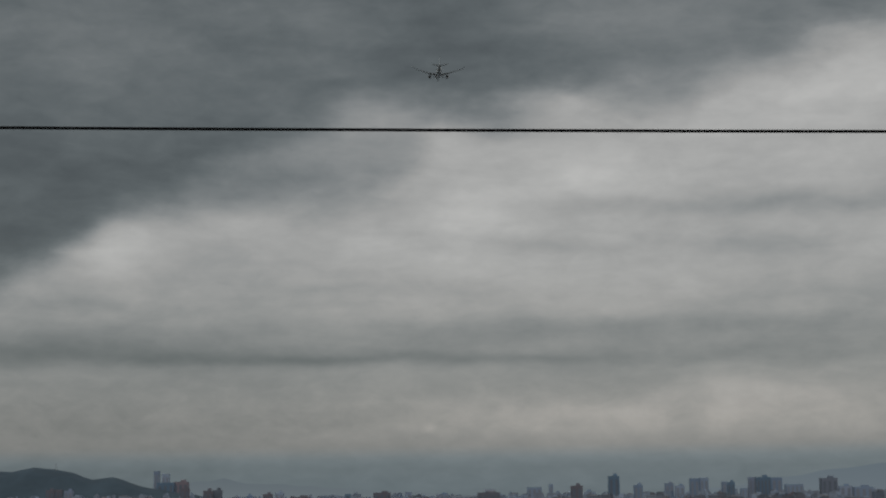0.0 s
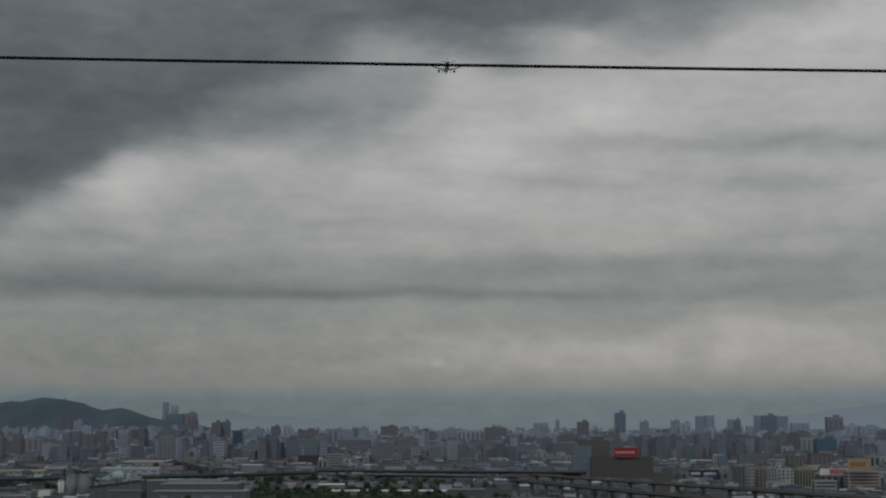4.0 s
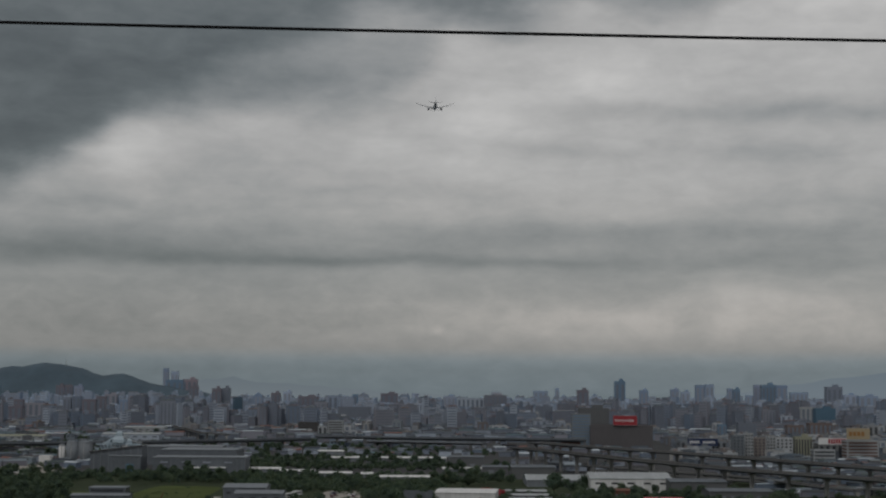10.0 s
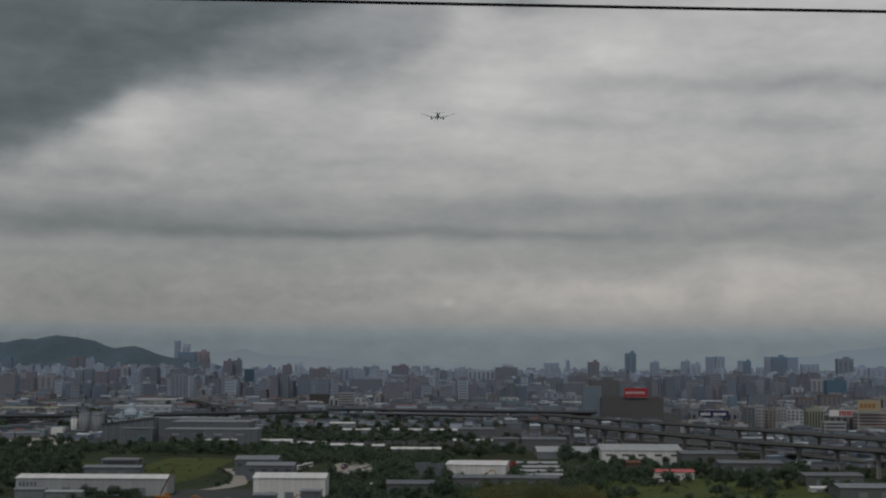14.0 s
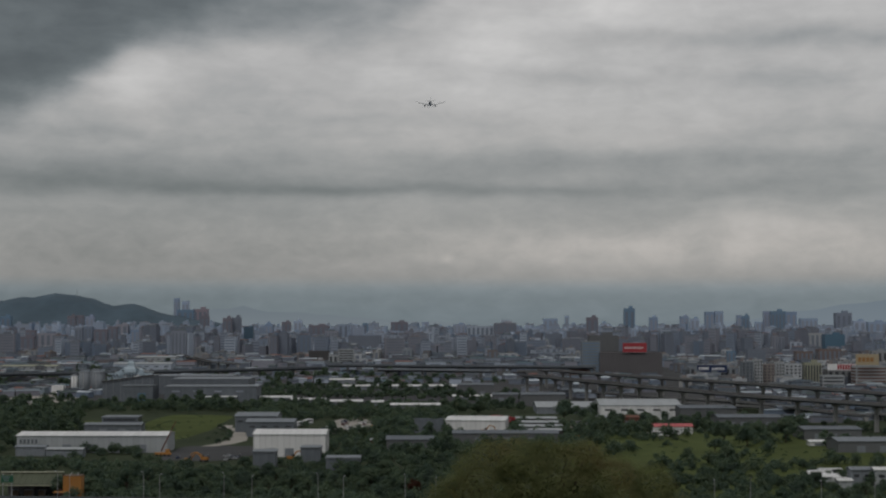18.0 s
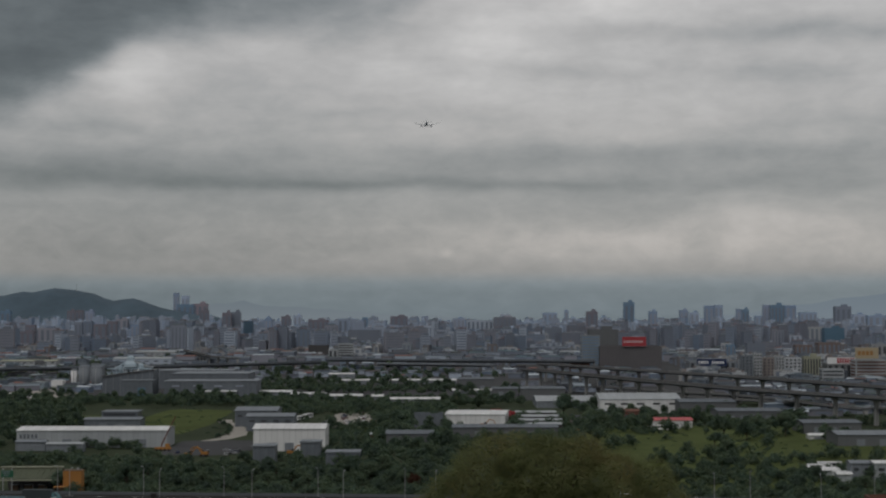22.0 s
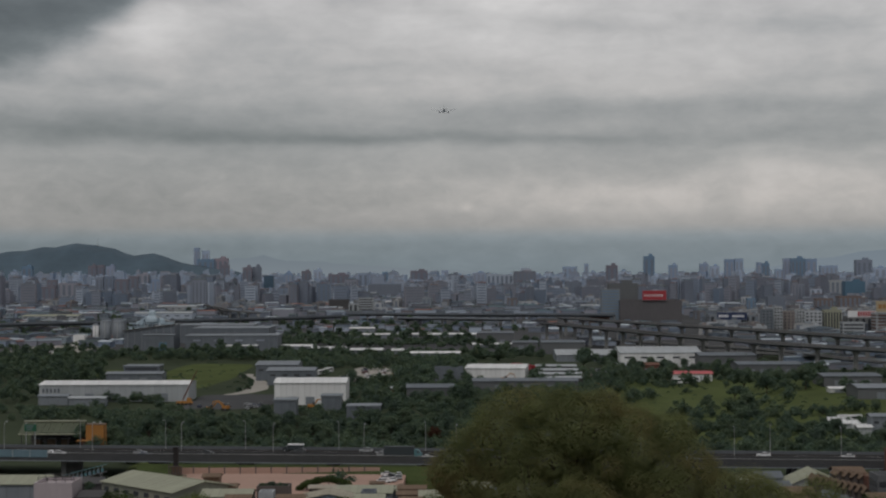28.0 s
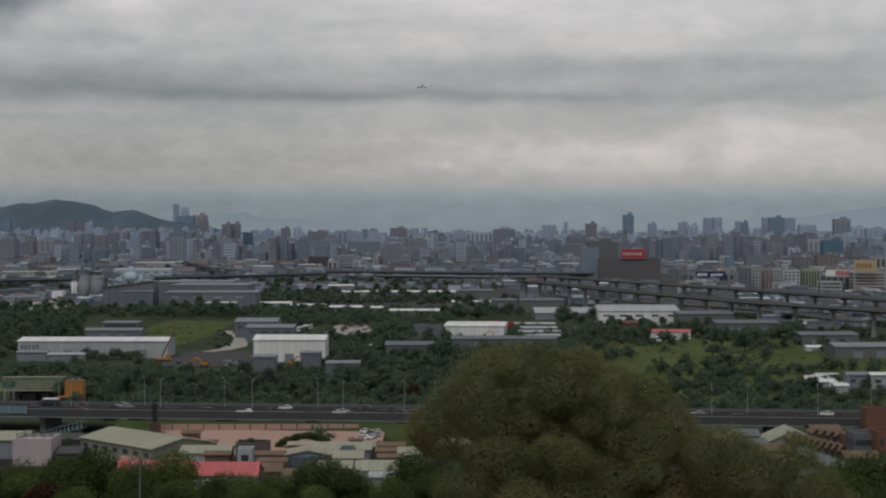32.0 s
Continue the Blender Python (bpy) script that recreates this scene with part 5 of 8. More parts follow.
shed("shed", 161.2, 709.4, 8.3, 6, 2.4, M_WHITE, M_PALE, "low shed with bright white roof panels", 0, 0.6, "x", 0, 6, 0)
shed("shed", 161.8, 690.2, 7.6, 6, 3.3, M_WHITE, M_PALE, "low shed with bright white roof panels", 0, 0.6, "x", 0, 6, 0)
shed("shed", 162.0, 668.1, 5.5, 7, 3.9, M_WHITE, M_PALE, "low shed with bright white roof panels", 0, 0.6, "x", 0, 6, 0)
shed("shed", 169.8, 672.5, 8.8, 7, 7.9, M_GREY, M_GREY, "small grey hut in the scrub", 0, 0.8, "x", 1, 6, 2)
shed("shed", 179.5, 669.1, 11.0, 9, 8.3, M_WHITE, M_PALE, "pale block house in the scrub", 0, 0.6, "x", 1, 6, 2)
shed("shed", -208.0, 831.1, 14.9, 7, 4.6, M_GREY, M_GREY, "low grey lean-to before the long warehouse", 0, 0.6, "x", 2, 6, 0)
shed("shed", -189.3, 824.4, 18.1, 7, 4.0, M_PALE, M_GREY, "low grey lean-to before the long warehouse", 0, 0.6, "x", 2, 6, 0)
shed("shed", -37.2, 896.3, 5.2, 6, 3.1, M_PALE, M_BRICK, "small shed with pale roof", 0, 0.6, "x", 0, 4, 0)
door = thing("blue_door", pose(-248.4, 1350.8, 0), "large blue roller door of the works annex", "door")
part("leaf", boxmesh(6.5, 0.2, 7.4, M_BLUEWRAP), None, door)


def yard(x0, x1, y0, y1, z):
    """A raised sandy yard with a long wall and dark posts along its far side."""
    setting("yard_terrace", Shape().box(x0, x1, y0, y1, -0.5, z), M_LOT, "raised pinkish sand yard", "yard")
    ob = thing("yard_wall", pose(x0, y1 - 0.6, z), "long beige yard wall with dark posts", "wall")
    n = int((x1 - x0) / 5.0)
    for i in range(n):
        part("wall_panel", boxmesh(4.85, 0.25, 1.9, M_LOT), None, ob, at=pose(i * 5.0 + 2.5, 0, 0))
        part("post", boxmesh(0.35, 0.4, 2.6, M_DARK), None, ob, at=pose(i * 5.0, 0, 0))


M_CARWHITE = material("white_car_paint", (0.75, 0.75, 0.76), 0.3, spread=0.03)
M_CARSILVER = material("silver_car_paint", (0.42, 0.43, 0.44), 0.3, metal=0.3, spread=0.04)
M_CARGREY = material("grey_car_paint", (0.09, 0.095, 0.10), 0.3, metal=0.2, spread=0.04)
M_CARBLUE = material("blue_car_paint", (0.03, 0.045, 0.10), 0.3, spread=0.04)
M_CARRED = material("dark_red_car_paint", (0.12, 0.025, 0.03), 0.3, spread=0.04)
M_CARDARK = material("dark_lorry_paint", (0.04, 0.05, 0.055), 0.5, spread=0.06)
M_LAMPRED = material("red_lamp_glass", (0.3, 0.02, 0.02), 0.3, spread=0.03)
MOVING = []


def vehicle(kind, paint):
    """A vehicle heading along +x with its wheels on z = 0."""
    word = paint.name.split("_car")[0].split("_lorry")[0].replace("_", " ")
    name = {"sedan": "car", "pickup": "pickup_truck", "truck": "box_lorry", "long": "articulated_lorry"}[kind]
    ob = thing(name, pose(0, 0, 0), f"{word} {name.replace('_', ' ')} driving on the motorway", "car" if kind == "sedan" else "truck", "traffic on the motorway")
    ln, wd = {"sedan": (4.5, 1.78), "pickup": (5.4, 1.85), "truck": (7.2, 2.3), "long": (12.5, 2.45)}[kind]
    a, b = -ln / 2, ln / 2

    def hull(rows):
        return Shape().loft([[(x, s * (wd / 2 - k), z) for s, z in ((-1, z0), (1, z0), (1, z1), (-1, z1))] for x, z0, z1, k in rows])

    if kind == "sedan":
        part("body", hull([(a, 0.45, 0.8, 0.15), (a + 0.15, 0.3, 0.98, 0.05), (a + 1.0, 0.25, 1.02, 0), (b - 1.2, 0.25, 0.95, 0), (b - 0.2, 0.3, 0.78, 0.08), (b, 0.42, 0.65, 0.2)]), paint, ob)
        part("glasshouse", hull([(a + 0.45, 0.98, 1.0, 0.12), (a + 1.15, 0.98, 1.36, 0.2), (b - 2.1, 0.95, 1.36, 0.2), (b - 1.15, 0.93, 0.97, 0.1)]), M_GLASS, ob)
        part("roof", hull([(a + 1.05, 1.34, 1.40, 0.22), (a + 1.3, 1.36, 1.46, 0.2), (b - 2.2, 1.36, 1.45, 0.2), (b - 1.95, 1.33, 1.38, 0.22)]), paint, ob)
    else:
        cab = {"pickup": 1.9, "truck": 1.8, "long": 2.4}[kind]
        up = 1.55 if kind == "long" else 1.0
        part("cab", hull([(b - cab, 0.35, 1.75 * up, 0), (b - cab + 0.9, 0.35, 1.85 * up, 0.06), (b - 0.5, 0.35, 1.25 * up, 0.04), (b, 0.4, 0.85 * up, 0.1)]), {"pickup": paint, "truck": M_CARDARK, "long": M_TEAL}[kind], ob)
        part("windscreen", hull([(b - cab + 0.95, 1.2 * up, 1.72 * up, 0.02), (b - 0.55, 1.12 * up, 1.26 * up, 0.02)]), M_GLASS, ob)
        part("chassis", Shape().box(a, b - cab, -wd / 2 + 0.3, wd / 2 - 0.3, 0.45, 0.7), M_RUBBER, ob)
        if kind == "pickup":
            part("load_bed", Shape().box(a, b - cab - 0.05, -wd / 2, wd / 2, 0.7, 0.8).box(a, b - cab - 0.05, -wd / 2, -wd / 2 + 0.08, 0.8, 1.15).box(a, b - cab - 0.05, wd / 2 - 0.08, wd / 2, 0.8, 1.15).box(a, a + 0.08, -wd / 2 + 0.08, wd / 2 - 0.08, 0.8, 1.15), paint, ob)
        else:
            tall = 3.4 if kind == "long" else 2.2
            part("cargo_box", Shape().box(a, b - cab - 0.1, -wd / 2, wd / 2, 0.72, tall), M_CARDARK, ob)
            part("box_roof", Shape().box(a - 0.02, b - cab - 0.08, -wd / 2 - 0.02, wd / 2 + 0.02, tall + 0.004, tall + 0.35), paint, ob)
    r = 0.33 if kind == "sedan" else 0.42
    for x in (a + 0.9, b - 0.9):
        for s in (-1, 1):
            wh = part("wheel", Shape().tube([(0, -0.11, 0), (0, 0.11, 0)], [r, r], 14), M_RUBBER, ob, at=pose(x, s * (wd / 2 - 0.12), r))
            part("rim", Shape().tube([(0, -0.012, 0), (0, 0.012, 0)], [r * 0.62, r * 0.55], 10), M_STEEL, wh, at=pose(0, s * 0.115, 0))
    for s in (-1, 1):
        part("headlight", boxmesh(0.06, 0.35, 0.14, M_LETTER), None, ob, at=pose(b - 0.03, s * (wd / 2 - 0.35), 0.6))
        part("tail_light", boxmesh(0.06, 0.3, 0.16, M_LAMPRED), None, ob, at=pose(a + 0.0, s * (wd / 2 - 0.32), 0.75))
    return ob


KINDS = {}


def traffic(x32, lane, speed, kind, paint):
    key = (kind, paint.name)
    if key in KINDS:
        ob = copy_thing(KINDS[key], pose(0, 0, 0))
    else:
        ob = KINDS[key] = vehicle(kind, paint)
    MOVING.append((ob, x32, lane, speed))


# ---- village below the hill ----
shed("village_hall", -86.9, 479.5, 36.0, 21.7, 6.5, M_GREENROOF, M_SAGEWALL, "hall with a wide sage-green gable roof and grey-green walls", -45, 2.1, "x", 0, 14, 7, category="hall")
building("village_house", -118.2, 476.5, 11.0, 13, 6.9, M_PINKWALL, "pinkish box house with a flat railed roof", 0, "none", 3, M_GLASS, "none")
shed("village_house", -132.5, 493.0, 17.0, 16, 5.6, M_GREENROOF, M_GREY, "low house with a sage-green sheet roof", 0, 1.6, "x", 0, 8, 0, category="house")
shed("village_house", -73.7, 421.2, 18.6, 11, 6.5, M_RED, M_PALE, "house with a salmon-red sheet roof", 0, 2.3, "x", 0, 14, 0, category="house")
shed("village_house", -56.0, 419.2, 17.4, 11, 6.1, M_RED, M_PALE, "house with a salmon-red sheet roof", 0, 2.5, "x", 0, 14, 0, category="house")
shed("village_house", -66.3, 460.9, 13.6, 12, 6, M_GREENROOF, M_PALE, "low house with a sage-green sheet roof", 0, 1.2, "x", 0, 8, 0, category="house")
shed("village_house", -80.6, 483.6, 7.1, 8, 5, M_PALE, M_PALE, "small pale lean-to beside a hall", 0, 0.6, "x", 0, 8, 0, category="house")
shed("village_house", -37.4, 457.6, 15.4, 12, 5.6, M_CREAM, M_LOWWALL, "house with a cream low sheet roof", 0, 1.5, "y", 0, 8, 0, category="house")
shed("village_house", -28.1, 468.2, 15.1, 13, 6, M_GREENROOF, M_GREY, "house with a dull green roof", 0, 1.2, "x", 0, 8, 0, category="house")
shed("village_house", -24.5, 478.5, 11.1, 10, 5.0, M_GREENROOF, M_GREY, "house with a dull green flat roof", 0, 0.5, "x", 0, 8, 0, category="house")
shed("village_house", -17.2, 429.8, 10.5, 14, 6, M_GREENROOF, M_PALE, "house with a dull green roof", 0, 1.5, "x", 0, 8, 0, category="house")
shed("village_house", -15.1, 414.5, 6.4, 6, 6, M_PALE, M_PALE, "lean-to with a pale roof", 0, 0.8, "x", 0, 8, 0, category="house")
shed("village_house", -8.0, 457.6, 8.6, 12, 6, M_GREENROOF, M_GREY, "house with a dull green roof", 0, 1.2, "x", 0, 8, 0, category="house")
shed("rusty_shed", -26.4, 497.0, 3.8, 4, 4.3, M_RUST, M_RUST, "patched shed of rusty brown sheets", 0, 0.3, "x", 0, 4, 0, category="shed")
building("village_house", -53.7, 463.0, 9.2, 6.5, 7.2, M_BROWN, "brown brick house with an overgrown flat roof", 0, "none", 2, M_GLASS, "none")
building("village_house", -54.9, 456.0, 4.1, 6, 6.4, M_PALE, "small whitewashed house with one window", 0, "grid", 1, M_GLASS, "none")
building("village_house", -26.5, 455.0, 4.1, 7, 6.6, M_SLATE, "small dark grey house", 0, "none", 1, M_GLASS, "none")
shed("rusty_shed", -47.2, 447.0, 7.4, 5, 7, M_RUST, M_RUST, "patched shed of rusty brown sheets", 0, 0.6, "x", 0, 5, 0, category="shed")
shed("rusty_shed", -45.7, 438.5, 7.5, 5, 6.4, M_RUST, M_RUST, "patched shed of rusty brown sheets", 0, 0.6, "x", 0, 5, 0, category="shed")
shed("rusty_shed", -44.8, 429.8, 5.0, 5, 6.2, M_RUST, M_RUST, "patched shed of rusty brown sheets", 0, 0.6, "x", 0, 5, 0, category="shed")
shed("rusty_shed", -43.8, 423.4, 3.6, 5, 6, M_RUST, M_RUST, "patched shed of rusty brown sheets", 0, 0.6, "x", 0, 5, 0, category="shed")
shed("rusty_shed", -64.0, 463.0, 6.7, 5, 6, M_RUST, M_RUST, "patched shed of rusty brown sheets", 0, 0.6, "x", 0, 5, 0, category="shed")
shed("rusty_shed", -62.6, 455.5, 6.7, 5, 5.8, M_RUST, M_RUST, "patched shed of rusty brown sheets", 0, 0.6, "x", 0, 5, 0, category="shed")
shed("rusty_shed", -14.8, 465.0, 7.5, 5, 7, M_RUST, M_RUST, "patched shed of rusty brown sheets", 0, 0.6, "x", 0, 5, 0, category="shed")
shed("rusty_shed", -14.6, 457.2, 7.8, 5, 6.5, M_RUST, M_RUST, "patched shed of rusty brown sheets", 0, 0.6, "x", 0, 5, 0, category="shed")
shed("rusty_shed", -14.3, 447.3, 6.4, 5, 6.2, M_RUST, M_RUST, "patched shed of rusty brown sheets", 0, 0.6, "x", 0, 5, 0, category="shed")
shed("rusty_shed", -68.8, 475.7, 5.7, 5, 6.2, M_RUST, M_RUST, "patched shed of rusty brown sheets", 0, 0.6, "x", 0, 5, 0, category="shed")
shed("rusty_shed", -76.3, 496.2, 4.8, 5, 6.5, M_RUST, M_RUST, "patched shed of rusty brown sheets", 0, 0.6, "x", 0, 5, 0, category="shed")
shed("village_house", 91.4, 497.3, 7.6, 10, 6, M_SLATE, M_GREY, "low village house with a patched roof", 0, 1.2, "x", 0, 8, 0, category="house")
shed("village_house", 89.3, 474.9, 8.1, 10, 6, M_SLATE, M_FACTORY, "low village house with a patched roof", 0, 1.2, "x", 0, 8, 0, category="house")
shed("village_house", 93.4, 463.3, 7.9, 10, 6, M_RUST, M_BROWN, "low village house with a patched roof", 0, 1.2, "x", 0, 8, 0, category="house")
shed("village_house", 84.1, 487.1, 6.6, 10, 6, M_GREENROOF, M_GREY, "low village house with a patched roof", 0, 1.2, "x", 0, 8, 0, category="house")
shed("village_house", 91.7, 443.8, 7.6, 10, 6, M_RUST, M_LOWWALL, "low village house with a patched roof", 0, 1.2, "x", 0, 8, 0, category="house")
shed("village_house", 82.5, 424.0, 7.2, 10, 6, M_RUST, M_FACTORY, "low village house with a patched roof", 0, 1.2, "x", 0, 8, 0, category="house")
shed("village_house", 90.3, 420.2, 7.2, 10, 6, M_SLATE, M_FACTORY, "low village house with a patched roof", 0, 1.2, "x", 0, 8, 0, category="house")
shed("village_house", 118.1, 508.0, 8.7, 10, 6, M_RUST, M_LOWWALL, "low village house with a patched roof", 0, 1.2, "x", 0, 8, 0, category="house")
shed("village_house", 114.5, 450.1, 9.2, 10, 6, M_RUST, M_BROWN, "low village house with a patched roof", 0, 1.2, "x", 0, 8, 0, category="house")
shed("village_house", 116.7, 431.7, 6.6, 10, 6, M_RUST, M_FACTORY, "low village house with a patched roof", 0, 1.2, "x", 0, 8, 0, category="house")
shed("village_house", 94.5, 416.5, 5.7, 10, 6, M_SLATE, M_FACTORY, "low village house with a patched roof", 0, 1.2, "x", 0, 8, 0, category="house")
shed("village_house", 1.8, 474.9, 11.3, 10, 6, M_GREENROOF, M_GREY, "low village house with a patched roof", 0, 1.2, "x", 0, 8, 0, category="house")
shed("village_house", 12.8, 463.3, 11.1, 10, 6, M_SLATE, M_FACTORY, "low village house with a patched roof", 0, 1.2, "x", 0, 8, 0, category="house")
shed("village_house", 26.9, 474.9, 16.2, 10, 6, M_SLATE, M_FACTORY, "low village house with a patched roof", 0, 1.2, "x", 0, 8, 0, category="house")
shed("village_house", -107.9, 476.2, 6.5, 10, 3.6, M_DARK, M_DARK, "low village house with a patched roof", 0, 1.2, "x", 0, 8, 0, category="house")
shed("village_house", -114.7, 507.7, 6.1, 10, 3.4, M_DARK, M_DARK, "low village house with a patched roof", 0, 1.2, "x", 0, 8, 0, category="house")
shed("village_house", -41.4, 481.0, 7.6, 6, 5.2, M_CREAM, M_DARK, "low house with a cream flat roof", 0, 0.4, "x", 0, 6, 0, category="house")
shed("village_house", -25.9, 450.1, 7.7, 10, 6, M_GREENROOF, M_LOWWALL, "low village house with a patched roof", 0, 1.2, "x", 0, 8, 0, category="house")
shed("village_house", -28.5, 431.7, 8.8, 10, 6, M_GREENROOF, M_GREY, "low village house with a patched roof", 0, 1.2, "x", 0, 8, 0, category="house")
shed("village_house", -36.1, 417.4, 8.5, 10, 6, M_RUST, M_LOWWALL, "low village house with a patched roof", 0, 1.2, "x", 0, 8, 0, category="house")
shed("village_house", 104.6, 494.1, 17.5, 14, 4.3, M_GREENROOF, M_PALE, "house with a pale sage gable roof", 0, 3.8, "y", 0, 8, 0, category="house")
shed("row_house", 102.7, 483.1, 1.7, 7, 6.5, M_RUST, M_BROWN, "narrow row house with a patched roof", 0, 1.6, "y", 0, 4, 0, category="house")
shed("row_house", 104.0, 480.6, 1.6, 7, 6.4, M_RUST, M_BROWN, "narrow row house with a patched roof", 0, 1.6, "y", 0, 4, 0, category="house")
shed("row_house", 105.2, 478.1, 1.6, 7, 6.3, M_RUST, M_BROWN, "narrow row house with a patched roof", 0, 1.6, "y", 0, 4, 0, category="house")
shed("row_house", 106.5, 475.7, 1.6, 7, 6.2, M_RUST, M_BROWN, "narrow row house with a patched roof", 0, 1.6, "y", 0, 4, 0, category="house")
shed("row_house", 107.7, 473.4, 1.6, 7, 6.1, M_RUST, M_BROWN, "narrow row house with a patched roof", 0, 1.6, "y", 0, 4, 0, category="house")
shed("row_house", 109.0, 471.0, 1.6, 7, 6.0, M_RUST, M_BROWN, "narrow row house with a patched roof", 0, 1.6, "y", 0, 4, 0, category="house")
shed("row_house", 110.2, 468.7, 1.6, 7, 5.9, M_RUST, M_BROWN, "narrow row house with a patched roof", 0, 1.6, "y", 0, 4, 0, category="house")
shed("row_house", 111.4, 466.4, 1.6, 7, 5.8, M_RUST, M_BROWN, "narrow row house with a patched roof", 0, 1.6, "y", 0, 4, 0, category="house")
shed("row_house", 112.6, 464.1, 1.6, 7, 5.7, M_RUST, M_BROWN, "narrow row house with a patched roof", 0, 1.6, "y", 0, 4, 0, category="house")
shed("row_house", 100.1, 454.1, 1.9, 12, 6.5, M_SLATE, M_FACTORY, "narrow row house with a grey corrugated roof", -18, 1.0, "x", 0, 6, 0, category="house")
shed("row_house", 100.9, 448.7, 1.8, 12, 6.5, M_SLATE, M_FACTORY, "narrow row house with a grey corrugated roof", -18, 1.0, "x", 0, 6, 0, category="house")
shed("row_house", 101.7, 443.4, 1.8, 12, 6.5, M_SLATE, M_FACTORY, "narrow row house with a grey corrugated roof", -18, 1.0, "x", 0, 6, 0, category="house")
shed("row_house", 102.4, 438.3, 1.8, 12, 6.5, M_SLATE, M_FACTORY, "narrow row house with a grey corrugated roof", -18, 1.0, "x", 0, 6, 0, category="house")
shed("row_house", 103.1, 433.3, 1.8, 12, 6.5, M_SLATE, M_FACTORY, "narrow row house with a grey corrugated roof", -18, 1.0, "x", 0, 6, 0, category="house")
shed("row_house", 103.8, 428.4, 1.7, 12, 6.5, M_SLATE, M_FACTORY, "narrow row house with a grey corrugated roof", -18, 1.0, "x", 0, 6, 0, category="house")
shed("row_house", 104.5, 423.6, 1.7, 12, 6.5, M_SLATE, M_FACTORY, "narrow row house with a grey corrugated roof", -18, 1.0, "x", 0, 6, 0, category="house")
shed("row_house", 111.9, 493.3, 2.2, 7, 7, M_RUST, M_BROWN, "narrow row house with a patched brown roof", 0, 1.2, "y", 0, 4, 0, category="house")
shed("row_house", 113.7, 490.7, 2.2, 7, 7, M_RUST, M_BROWN, "narrow row house with a patched brown roof", 0, 1.2, "y", 0, 4, 0, category="house")
shed("row_house", 115.4, 488.1, 2.2, 7, 7, M_RUST, M_BROWN, "narrow row house with a patched brown roof", 0, 1.2, "y", 0, 4, 0, category="house")
shed("row_house", 117.1, 485.6, 2.2, 7, 7, M_RUST, M_BROWN, "narrow row house with a patched brown roof", 0, 1.2, "y", 0, 4, 0, category="house")
shed("row_house", 118.8, 483.0, 2.1, 7, 7, M_RUST, M_BROWN, "narrow row house with a patched brown roof", 0, 1.2, "y", 0, 4, 0, category="house")
shed("row_house", 120.5, 480.5, 2.1, 7, 7, M_RUST, M_BROWN, "narrow row house with a patched brown roof", 0, 1.2, "y", 0, 4, 0, category="house")
building("brick_house", 135.2, 507.5, 9.6, 7, 11.8, M_BRICK, "red brick house with a square top", 0, "none", 4, M_GLASS, "none")
building("brick_house", 119.5, 467.0, 7.0, 10, 9.5, M_FACTORY, "grey-brown block house with window bands", 0, "bands", 3, M_GLASS, "none")
building("brick_house", 123.8, 460.0, 5.3, 10, 10.8, M_BRICK, "brown brick house with small windows", 0, "grid", 3, M_GLASS, "none")
building("brick_house", 119.0, 482.0, 4.3, 8, 7.2, M_BRICK, "small brick house below the motorway", 0, "none", 3, M_GLASS, "none")


def covered_ramp():
    """A covered footway that climbs towards the motorway on thin posts."""
    ob = thing("covered_ramp", pose(-126.6, 519.5, 0, 0, 0, -11), "teal covered ramp climbing to the motorway", "ramp")
    ln, z0, z1 = 13.6, 1.6, 5.2
    for name, lift, thick, half, mat in (("walkway", 0.0, 0.25, 1.4, M_PIER), ("roof", 2.3, 0.18, 1.7, M_TEAL)):
        part(name, Shape().loft([[(x, -half, z), (x, half, z), (x, half, z + thick), (x, -half, z + thick)] for x, z in ((0, z0 + lift), (ln, z1 + lift))]), mat, ob)
    for i in range(10):
        x = 0.5 + i * (ln - 1.0) / 9
        z = z0 + (z1 - z0) * x / ln
        part("side_panel", Shape().box(x - 0.45, x + 0.45, -1.5, -1.42, z + 0.3, z + 1.4), M_TEAL if i % 2 else M_BARRIER, ob)
        part("post", Shape().box(x - 0.07, x + 0.07, -1.4, -1.28, z + 0.25, z + 2.3), M_STEEL, ob)
    for x in (1.5, 7.0, 12.0):
        part("pier", boxmesh(0.6, 1.2, z0 + (z1 - z0) * x / ln, M_PIER), None, ob, at=pose(x, 0, 0))


covered_ramp()
yard(-92, -26, 462, 527, 3.4)
setting("yard_terrace", Shape().box(-25.99, -18.6, 488, 524, -0.5, 3.39), M_LOT, "raised pinkish sand yard with parked cars", "yard")


# ---- traffic on the motorway: place along the road at 32 s, lane, speed, kind ----
traffic(-136.1, 20.9, -19.5, "truck", M_CARWHITE)
traffic(-110.3, 20.9, -19.3, "sedan", M_CARSILVER)
traffic(-123.6, 17.6, -17, "sedan", M_CARGREY)
traffic(-53.3, 17.6, -21, "sedan", M_CARWHITE)
traffic(-107.7, 14.6, -20, "sedan", M_CARSILVER)
traffic(-65.4, 2.4, 18.5, "pickup", M_CARWHITE)
traffic(-34.0, 5.6, 25.5, "sedan", M_CARWHITE)
traffic(-30.0, 2.4, 19, "sedan", M_CARBLUE)
traffic(-32.8, 8.8, 19, "sedan", M_CARSILVER)
traffic(-14.1, 10.2, 18, "sedan", M_CARGREY)
traffic(-121.0, 5.6, 17, "sedan", M_CARRED)
traffic(50.1, 14.6, -18.5, "sedan", M_CARWHITE)
traffic(21.9, 17.6, -19, "sedan", M_CARWHITE)
traffic(140.1, 8.8, 18, "sedan", M_CARGREY)
